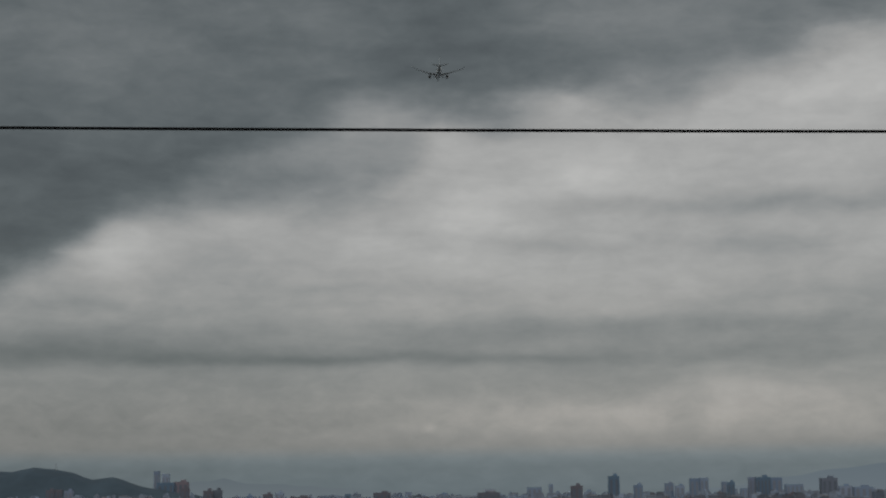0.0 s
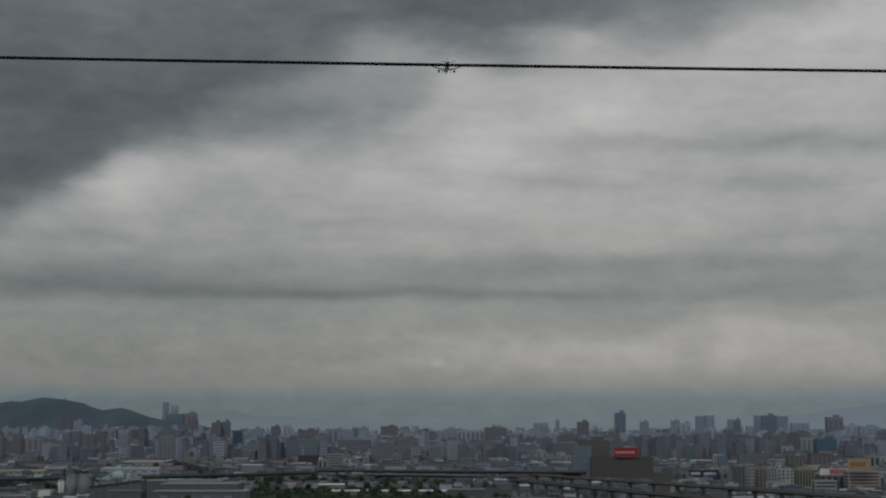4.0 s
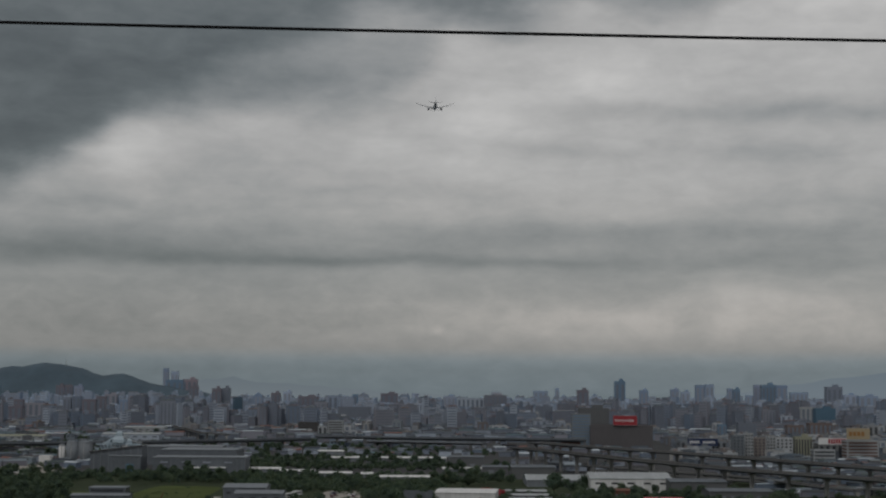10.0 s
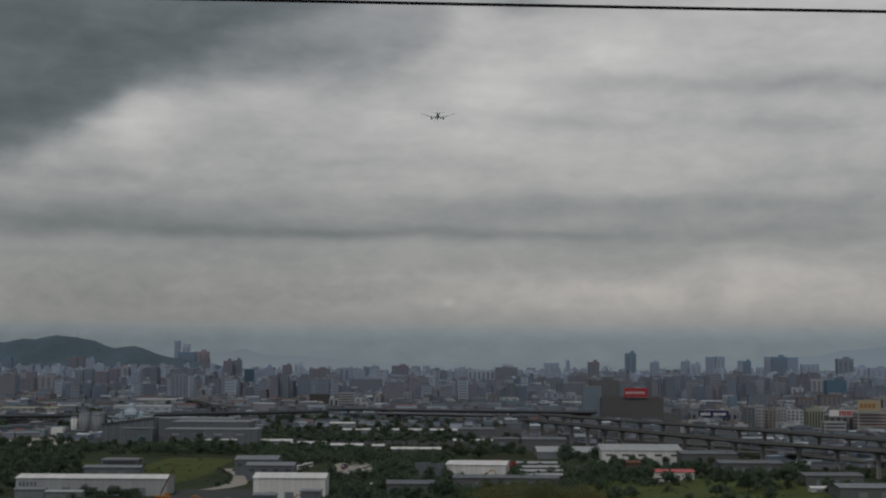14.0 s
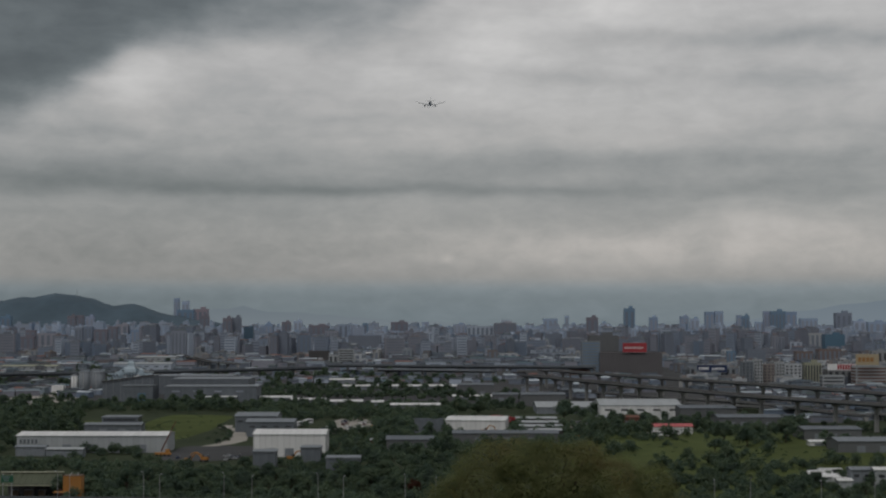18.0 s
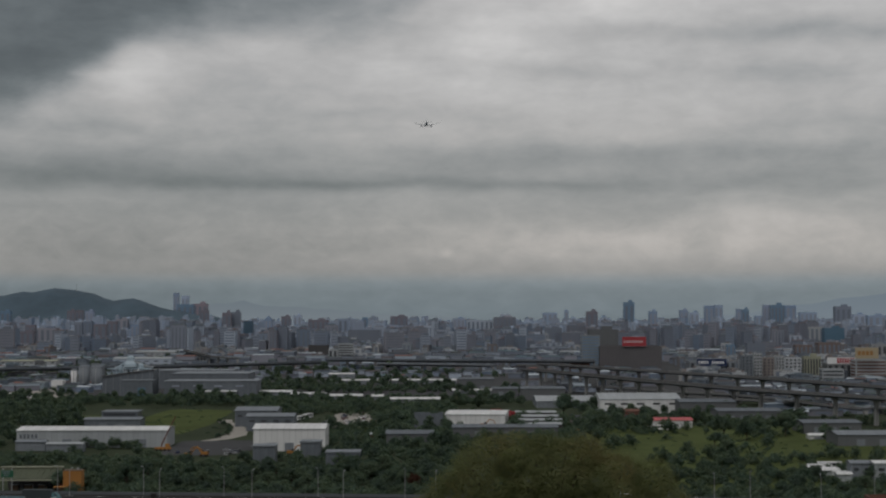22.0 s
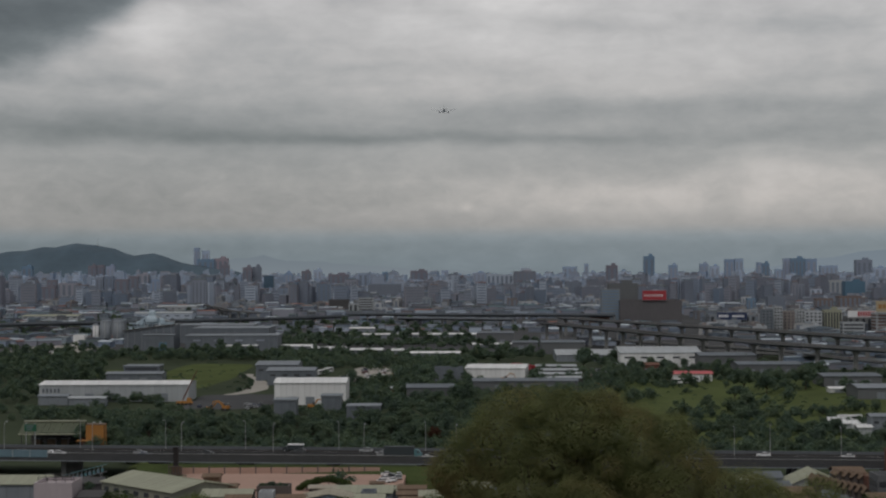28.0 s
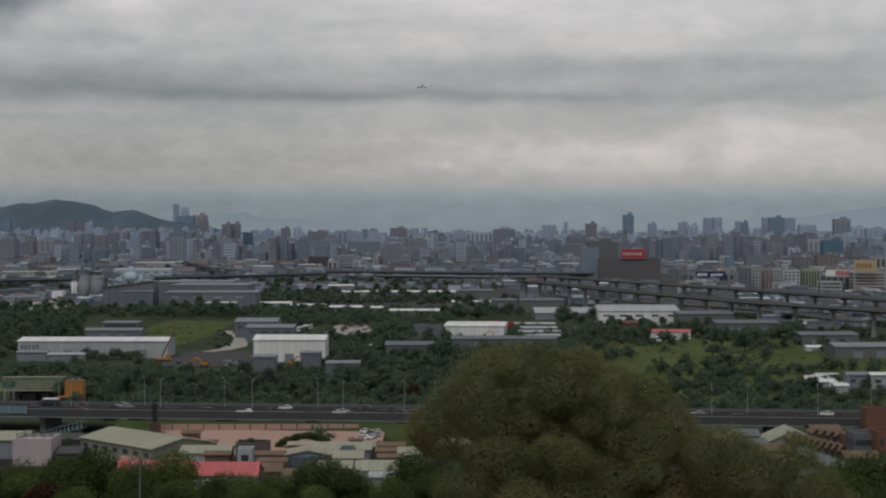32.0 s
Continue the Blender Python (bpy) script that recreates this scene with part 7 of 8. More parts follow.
# ---- the slope below the camera ----
def slope_trees():
    kinds = [tree_kind(12.0, 5.2, 15000, 0.15, 51, M_LEAFSLOPE, "dark green tree on the slope", 0.25, 24, 0.7, 0.8, 0.1), tree_kind(10.0, 5.0, 13000, 0.15, 52, M_LEAFSLOPE, "bushy green tree on the slope", 0.2, 22, 0.7, 0.8, 0.1),
             tree_kind(9.0, 5.6, 14000, 0.15, 53, M_LEAFSLOPE, "spreading green tree on the slope", 0.2, 24, 0.7, 0.8, 0.1)]
    rng = random.Random(8)
    for i, (x, y, top) in enumerate((
            (-48.8, 190, 43.0),
            (-43.6, 186, 43.5),
            (-40.0, 190, 43.8),
            (-35.0, 186, 43.5),
            (-32.1, 192, 43.4),
            (-24.2, 180, 42.6),
            (-20.6, 176, 43.4),
            (-46.9, 180, 42.4),
            (-43.1, 185, 43.2),
            (-22.1, 176, 42.3),
            (-18.7, 184, 41.8),
            (-14.7, 190, 42.9),
            (-10.5, 186, 42.7),
            (-6.0, 184, 41.6),
            (-3.0, 196, 42.6),
            (-1.5, 186, 42.0),
            (-51.8, 184, 43.0),
            (-27.9, 170, 43.3),
            (-19.4, 168, 42.5),
            (-13.2, 170, 42.9),
            (-7.2, 168, 42.3),
            (1.0, 180, 42.3),
            (46.0, 186, 41.4),
            (51.5, 192, 43.1),
            (44.4, 172, 42.4),
            (42.3, 176, 40.9),
            (-37.3, 165, 43.4),
            (56.9, 230, 37.8),
            (42.6, 200, 36.5),
            (37.9, 160, 42.6),
            (40.2, 150, 44.9),
            (-3.7, 165, 42.9))):
        k = kinds[i % 3]
        h = (12.0, 10.0, 9.0)[i % 3] * 0.97
        s = max(0.6, (top - rise(x, y)) / h)
        copy_thing(k, pose(x, y, rise(x, y) - 0.3, 0, 0, rng.uniform(0, 360)) @ Matrix.Diagonal((min(s, 1.15), min(s, 1.15), s, 1)))["group"] = "trees on the slope"
    for i, k in enumerate(kinds):
        k.matrix_basis = pose(-70 + 14 * i, 228 + 3 * i, rise(-70 + 14 * i, 228 + 3 * i) - 0.3)
        k["group"] = "trees on the slope"
    red = tree_kind(4.5, 2.6, 1600, 0.2, 57, M_LEAFRED, "small russet-leaved tree on the slope", 0.2, 9)
    red.matrix_basis = pose(-42.7, 175, 38.1)
    plant(red, -11.5, 639.4, 40, 1.7, label="russet-leaved tree beside the motorway")


slope_trees()


def near_tree():
    """The olive-brown tree close in front of the camera: broad uneven crown of several lobes."""
    rng = random.Random(77)
    base = rise(2.7, 45.0) - 0.2
    cl = []
    for cx, cz, rx, rz, n in ((2.0, 64.95, 1.5, 1.05, 24), (3.7, 64.95, 1.5, 1.05, 22), (5.0, 64.8, 0.9, 0.95, 14), (5.7, 63.8, 0.8, 1.0, 10), (7.3, 63.2, 1.1, 0.9, 14), (8.6, 63.15, 1.1, 0.75, 14), (9.8, 62.4, 0.7, 0.7, 10), (0.4, 64.4, 0.7, 0.55, 10), (3.3, 63.0, 2.8, 1.3, 24), (4.7, 62.6, 1.0, 0.8, 12), (1.0, 65.3, 0.75, 0.55, 8), (2.9, 65.75, 0.5, 0.35, 4), (1.55, 62.7, 1.0, 1.1, 18), (4.1, 61.4, 3.0, 1.4, 18), (7.8, 61.0, 2.8, 1.1, 18)):
        rx, rz = rx + 0.22, rz + 0.18
        for i in range(int(n * 2.1)):
            t, k = rng.uniform(0, 2 * math.pi), math.sqrt(rng.random())
            cl.append((cx - 2.7 + rx * k * math.cos(t), rng.uniform(-1.0, 1.0) * rx * 0.75 * math.sqrt(1 - k * k * 0.8) - max(0.0, 65.0 - cz) * 0.75, cz - base + rz * k * math.sin(t), rng.uniform(0.36, 0.76)))
    ob = thing("near_tree", pose(2.7, 45.0, base), "broad olive-brown tree just below the camera", "tree")
    part("trunk", trunk_shape(7.0, 0.24, cl[::5], 7, 9), M_BARK, ob)
    v, f = leaf_cloud(cl, 1700000, 0.0215, 78, 0.9, 0.8, 1.1, 0.2, 0.17, True)
    w, g = leaf_cloud([(x, y, z, r * 0.88) for x, y, z, r in cl], 260000, 0.05, 79, 0.9, 0.8, 1.1, 0.12, 0.08, True)
    part("crown", leaf_mesh("crown", np.concatenate([v, w]), np.concatenate([f, g + len(v)]), M_LEAFNEAR), None, ob)


near_tree()


# ---- cable across the sky ----
cable = thing("overhead_cable", pose(0, 12.0, 72.64), "thin black overhead cable strung across the view", "cable")
for x, z in ((-40, 73.86), (40, 72.70)):
    post = thing("cable_pole", pose(x, 12.0, rise(x, 12.0)), "grey concrete pole that holds an overhead cable", "pole")
    part("pole", Shape().tube([(0, 0, -0.5), (0, 0, z - rise(x, 12.0) + 0.4)], [0.14, 0.1], 10), M_DECK, post)
    part("bracket", Shape().box(-0.06, 0.06, -0.05, 0.3, z - rise(x, 12.0) - 0.1, z - rise(x, 12.0) - 0.02), M_STEEL, post)
part("cable", Shape().tube([(x, 0.0, -0.0145 * x + 0.0004 * x * x) for x in range(-40, 41, 2)], [0.0118] * 41, 8), M_CABLE, cable)


# ---- aircraft ----
def aircraft():
    """A wide-body twin jet heading along +y, gear down; origin at the middle of the fuselage."""
    ob = thing("airliner", pose(0, 0, 0), "grey twin-engined wide-body airliner with its landing gear down", "aircraft")

    def ring(y, z, r, rz=None, n=18):
        return [(r * math.cos(2 * math.pi * i / n), y, z + (rz or r) * math.sin(2 * math.pi * i / n)) for i in range(n)]

    part("fuselage", Shape().loft([ring(y, z, r) for y, z, r in ((31.0, -0.5, 0.15), (30.2, -0.4, 0.9), (28, -0.2, 1.8), (25, 0, 2.5), (21, 0, 2.9), (-10, 0, 2.9), (-17, 0.5, 2.5), (-24, 1.3, 1.6), (-29, 2.0, 0.8), (-32, 2.4, 0.3))]), M_PLANE, ob, smooth=True)

    def foil(rows):
        return Shape().loft([[(x, y + c * a, z + c * b) for a, b in ((0.5, 0), (0.25, 0.075), (-0.1, 0.08), (-0.5, 0.0), (-0.1, -0.065), (0.25, -0.07))] for x, y, z, c in rows])

    for s in (-1, 1):
        part("wing", foil([(s * 1.5, 5.0, -1.6, 12.0), (s * 9, 1.2, -0.9, 7.8), (s * 20, -5.8, 0.9, 4.6), (s * 27, -10.5, 2.7, 2.8), (s * 30.1, -13.6, 3.9, 0.9)]), M_PLANE, ob, smooth=True)
        part("flap", foil([(s * 3, -2.6, -1.9, 2.6), (s * 10, -4.6, -1.35, 2.2), (s * 19, -8.6, 0.2, 1.6)]), M_PLANE, ob)
        part("tailplane", foil([(s * 0.8, -26, 2.2, 6.0), (s * 5, -28.8, 2.6, 4.0), (s * 9.8, -31.8, 3.2, 1.9)]), M_PLANE, ob, smooth=True)
        en = part("engine", Shape().loft([ring(y, 0, r) for y, r in ((3.2, 1.5), (2.6, 1.75), (0, 1.8), (-2.2, 1.45), (-3.0, 1.2))]), M_PLANEDARK, ob, at=pose(s * 9.7, 6.2, -3.2), smooth=True)
        part("exhaust_cone", Shape().loft([ring(y, 0, r) for y, r in ((-3.0, 0.9), (-4.6, 0.25))]), M_PLANEDARK, en)
        part("pylon", Shape().box(-0.25, 0.25, -3, 2.5, 1.4, 2.5), M_PLANE, en)
        gear = part("main_gear", Shape().tube([(0, 0, 0), (0, 0, -3.6)], [0.28, 0.22]), M_PLANEDARK, ob, at=pose(s * 4.9, -1.2, -1.8))
        for dy in (-0.75, 0.75):
            for dx in (-0.7, 0.7):
                part("wheel", Shape().tube([(dx - 0.22, dy, -3.7), (dx + 0.22, dy, -3.7)], [0.68, 0.68], 12), M_RUBBER, gear)
    part("fin", Shape().loft([[(-0.2 * k, y0, z), (0.2 * k, y0, z), (0.2 * k, y1, z), (-0.2 * k, y1, z)] for y0, y1, z, k in ((-20.5, -29.0, 2.0, 1), (-25, -31, 6.5, 0.8), (-29.8, -33, 11.0, 0.5))]), M_PLANE, ob)
    nose = part("nose_gear", Shape().tube([(0, 22, -2.2), (0, 22, -5.0)], [0.2, 0.16]), M_PLANEDARK, ob)
    for s in (-1, 1):
        part("wheel", Shape().tube([(s * 0.3 - 0.15, 22, -5.0), (s * 0.3 + 0.15, 22, -5.0)], [0.5, 0.5], 12), M_RUBBER, nose)
    part("belly_fairing", Shape().loft([ring(y, -1.6, r, r * 0.6) for y, r in ((10, 0.4), (7, 2.4), (-3, 2.6), (-8, 0.5))]), M_PLANE, ob, smooth=True)
    return ob


PLANE = aircraft()


# ---- small things along the motorway and in the yards ----
def roadside():
    lamp = street_lamp_kind()
    base = pose(0, 530.2, 0, 0, 0, math.degrees(math.atan(-0.10)))
    far = [-106.0 - 30.4 * i for i in range(6, 0, -1)] + [-106.0, -77.9, -45.4, -15.6, 14.0, 43.5, 72.7, 99.4, 139.7] + [139.7 + 30.4 * i for i in range(1, 6)]
    near = [-97.0 - 31.0 * i for i in range(6, 0, -1)] + [-97.0, -65.5, -34.7, -3.9, 26.5, 56.7, 86.9, 120.9] + [120.9 + 31.0 * i for i in range(1, 6)]
    places = [(x, 24.6, 0) for x in far] + [(x, 12.25, 180) for x in near]
    for i, (x, dy, rz) in enumerate(places):
        m = base @ pose(x, dy, 7.1, 0, 0, rz)
        if i:
            copy_thing(lamp, m)
        else:
            lamp.matrix_basis = m
    # blue noise barrier on the near edge of the motorway
    ob = thing("noise_barrier", base @ pose(-139.0, -0.6, 0), "faded blue noise barrier along the motorway edge", "barrier")
    for i in range(22):
        part("panel", boxmesh(5.85, 0.16, 2.5, M_BARRIER), None, ob, at=pose(-3.0 - 6.0 * i, 0, 6.75))
        part("post", boxmesh(0.2, 0.26, 2.6, M_STEEL), None, ob, at=pose(-6.0 * i, 0, 6.7))
    # old chimney stack
    ob = thing("chimney_stack", pose(-91.8, 522, 0), "dark brown old brick chimney stack", "chimney")
    part("base", Shape().box(-1.5, 1.5, -1.4, 1.4, 0, 6.2), M_RUST, ob)
    for x in (-2.0, -1.0, 0.0, 1.0, 2.0):
        part("frame_post", boxmesh(0.26, 0.3, 6.7 + 0.5 * (x < -1.5), M_BROWN), None, ob, at=pose(x, -1.8, 0))
    for z in (2.0, 4.2, 6.3):
        part("frame_beam", boxmesh(4.4, 0.25, 0.28, M_BROWN), None, ob, at=pose(0, -2.1, z))
    part("shaft", Shape().box(-0.85, 0.6, -0.8, 0.8, 6.2, 12.0), M_SOOT, ob)
    part("collar", Shape().box(-1.0, 0.75, -0.95, 0.95, 12.004, 12.4), M_SOOT, ob)
    plant(TREES[4], ob.location.x + 2.0, ob.location.y - 2.0, 30, 0.9, label="brown-green bush at the foot of a chimney")
    mast = thing("hill_mast", pose(-1019.0, 4555, 121.9), "thin steel mast on the wooded hill", "mast")
    part("mast", Shape().tube([(0, 0, 0), (0, 0, 26)], [1.0, 0.4], 6), M_STEEL, mast)
    # site crane
    ob = thing("mobile_crane", pose(-141.2, 827.6, 0), "mobile crane with a raised red lattice boom", "crane")
    part("carrier", Shape().box(-4, 4, -1.3, 1.3, 0.8, 1.9), M_ORANGE, ob)
    part("cab", Shape().box(1.2, 3.4, -1.2, 0.6, 1.9, 3.6), M_ORANGE, ob)
    for x in (-3, -1, 1, 3):
        part("wheel", Shape().tube([(x, -1.4, 0.6), (x, 1.4, 0.6)], [0.6, 0.6], 12), M_RUBBER, ob)
    boom = Shape()
    for dy, dz in ((-0.5, 0), (0.5, 0), (-0.5, 1.0), (0.5, 1.0)):
        boom.tube([(-1, dy, 2 + dz), (6.2, dy * 0.4, 17.0 + dz * 0.4)], [0.16, 0.1], 5)
    for i in range(14):
        a, b = i / 14, (i + 1) / 14
        boom.tube([(-1 + 7.2 * a, -0.5 + 0.3 * a, 2 + 15 * a), (-1 + 7.2 * b, 0.5 - 0.3 * b, 3 + 14.4 * b)], [0.07, 0.07], 4)
    part("boom", boom, M_BRICK, ob)
    # utility pole on the slope
    x, y = -27.8, 150.0
    ob = thing("utility_pole", pose(x, y, rise(x, y)), "grey concrete utility pole rising from the trees", "pole")
    h = 48.6 - rise(x, y)
    part("pole", Shape().tube([(0, 0, 0), (0, 0, h)], [0.12, 0.08], 10), M_DECK, ob)
    part("cross_arm", Shape().box(-0.8, 0.8, -0.05, 0.05, h - 0.75, h - 0.66), M_DECK, ob)
    for dx in (-0.7, 0.35, 0.7):
        part("insulator", Shape().tube([(dx, 0, h - 0.66), (dx, 0, h - 0.4)], [0.06, 0.04], 6), M_PALE, ob)


roadside()


def open_shed():
    """A weathered open-fronted shed by the motorway, with the rust-orange block beside it."""
    x, y = -161.2, 637.4
    ob = thing("open_shed", pose(x, y, 0), "open-fronted shed with a weathered sage-green roof", "shed")
    w, d = 23.5, 16.0
    part("back_wall", Shape().box(-w / 2, w / 2, d - 0.3, d, 0, 5.6), M_DARK, ob)
    part("end_wall", Shape().box(w / 2 - 0.3, w / 2, 0.4, d - 0.3, 0, 5.4), M_BRICK, ob)
    for i in range(6):
        part("post", boxmesh(0.3, 0.3, 5.1, M_DARK), None, ob, at=pose(-w / 2 + 0.4 + i * (w - 0.8) / 5, 0.3, 0))
    for k, (y0, z0, y1, z1) in enumerate(((-0.8, 5.0, 8.0, 8.6), (8.0, 8.6, d + 0.6, 5.6))):
        for i in range(11):
            a = -w / 2 - 0.4 + i * (w + 0.8) / 11
            c = a + (w + 0.8) / 11 - 0.12
            part("roof_sheet", Shape().loft([[(q, y0, z0), (q, y1, z1), (q, y1, z1 + 0.12), (q, y0, z0 + 0.12)] for q in (a, c)]), M_OLDSAGE, ob, at=pose(0, 0, 0.3))
    part("ridge_cap", Shape().box(-w / 2 - 0.5, w / 2 + 0.5, 6.9, 8.6, 9.0, 9.45), M_GREENROOF, ob)
    part("gutter", Shape().box(-w / 2 - 0.5, w / 2 + 0.5, -1.4, -0.8, 4.7, 5.2), M_GREENROOF, ob)
    for i in range(3):
        ob = thing("stored_crate", pose(x - 7 + i * 5.5, y + 8, 0), "dark crate stored under the open shed", "crate")
        part("body", Shape().box(-1.5, 1.5, -1, 1, 0, 2.2), M_RUST, ob)
        part("lid", Shape().box(-1.6, 1.6, -1.1, 1.1, 2.204, 2.4), M_GREY, ob)
    x, y = -142.5, 631.4
    ob = thing("orange_building", pose(x, y, 0), "rust-orange building clad in ribbed sheets", "building")
    part("wall", Shape().box(-3.5, 3.5, 0, 5, 0, 9.0), M_ORANGE, ob)
    for i in range(9):
        part("sheet_rib", boxmesh(0.12, 0.14, 8.8, M_ORANGE), None, ob, at=pose(-3.35 + i * 0.83, -0.06, 0.1))
    part("roof_edge", Shape().box(-3.65, 3.65, -0.15, 5.1, 9.004, 9.2), M_RUST, ob)
    part("canopy", Shape().box(-6.5, -1.0, -3.2, -0.2, 3.0, 3.25), M_ORANGE, ob)
    for q in (-6.2, -1.3):
        part("canopy_post", boxmesh(0.2, 0.2, 3.0, M_RUST), None, ob, at=pose(q, -3.0, 0))
    part("roof_vent", Shape().tube([(1.5, 3, 9.2), (1.5, 3, 10.0)], [0.35, 0.35], 8), M_STEEL, ob)
    # road sign over the motorway
    ob = thing("road_sign", (pose(0, 530.2, 7.1, 0, 0, -5.71) @ pose(-154.6, 25.4, 0)), "green road sign on two steel posts", "sign")
    part("post", boxmesh(0.3, 0.3, 8.6, M_STEEL), None, ob, at=pose(-1.6, 0, 0))
    part("post", boxmesh(0.3, 0.3, 8.6, M_STEEL), None, ob, at=pose(1.6, 0, 0))
    part("panel", Shape().box(-2.2, 2.2, -0.35, -0.16, 5.6, 8.0), M_SIGNGREEN, ob)
    for i in range(3):
        part("letter_bar", boxmesh(2.8 - 0.5 * i, 0.05, 0.25, M_GREY), None, ob, at=pose(-0.3, -0.38, 7.4 - i * 0.65))


M_SIGNGREEN = material("green_road_sign", (0.02, 0.10, 0.055), 0.5, spread=0.06)
open_shed()


def house_fittings():
    """Railings on the pinkish house, overgrown roofs, and lettering bars on warehouse walls."""
    x, y, z = -118.2, 471.5, 8.0
    ob = thing("roof_railing", pose(x, y, z), "dark steel frame and railing on a flat house roof", "railing")
    for i in range(5):
        part("post", boxmesh(0.18, 0.18, 1.9, M_DARK), None, ob, at=pose(-5.2 + i * 2.6, 2.3, -0.9))
        part("post", boxmesh(0.18, 0.18, 1.9, M_DARK), None, ob, at=pose(-5.2 + i * 2.6, 10.2, -0.9))
    for dy in (2.3, 10.2):
        part("rail", Shape().box(-5.3, 5.3, dy - 0.08, dy + 0.08, 1.004, 1.15), M_DARK, ob)
        part("rail", Shape().box(-5.3, 5.3, dy - 0.05, dy + 0.05, 0.4, 0.5), M_DARK, ob)
    for i, (px, py, pz, k) in enumerate(((-57.0, 462.5, 7.0, 0.42), (-54.6, 463.5, 7.0, 0.5), (-52.0, 462.5, 7.0, 0.44), (-50.4, 463.0, 7.0, 0.34), (-82.5, 470.0, 4.2, 0.5), (-110.4, 482.0, 4.2, 0.6))):
        plant(TREES[4], px, py, 50 * i, k, label="dark creeper grown over a low roof", z=pz)
    for x, y, z, n, w, h, rz in ((-218.2, 848.3, 4.7, 5, 1.6, 2.2, 0), (7.7, 1005.5, 2.8, 6, 1.5, 1.6, 14)):
        ob = thing("wall_lettering", pose(x, y, z, 0, 0, rz), "dark characters painted on a white warehouse wall", "lettering")
        for i in range(n):
            part("letter_bar", boxmesh(w * 0.7, 0.06, h, M_SLATE), None, ob, at=pose(i * w * 1.25, 0, 0))


house_fittings()


def arbour():
    """A creeper-covered arch over the edge of the sandy yard."""
    ob = thing("arbour", pose(-42.0, 486.0, 3.4), "arched garden arbour thickly grown with dark creeper", "arbour")
    rng = random.Random(77)
    clumps = []
    for i in range(26):
        k = i / 25
        x = -7.2 + 14.6 * k
        top = 0.6 + 3.6 * math.sin(math.pi * min(1.0, 0.06 + k * 0.78)) ** 0.8
        clumps.append((x, rng.uniform(-1.2, 1.2), max(0.4, top - 0.9 + rng.uniform(-0.3, 0.2)), rng.uniform(1.0, 1.4)))
    v, f = leaf_cloud(clumps, 7000, 0.22, 77, 0.8, 0.7, 0.45, 0.42, 0.12)
    part("creeper", leaf_mesh("arbour_creeper", v, f, M_LEAFSLOPE), None, ob)
    for x in (-4.6, -1.4, 1.8, 5.0):
        for y in (-1.0, 1.0):
            part("post", boxmesh(0.16, 0.16, 2.6, M_DARK), None, ob, at=pose(x, y, 0))


arbour()


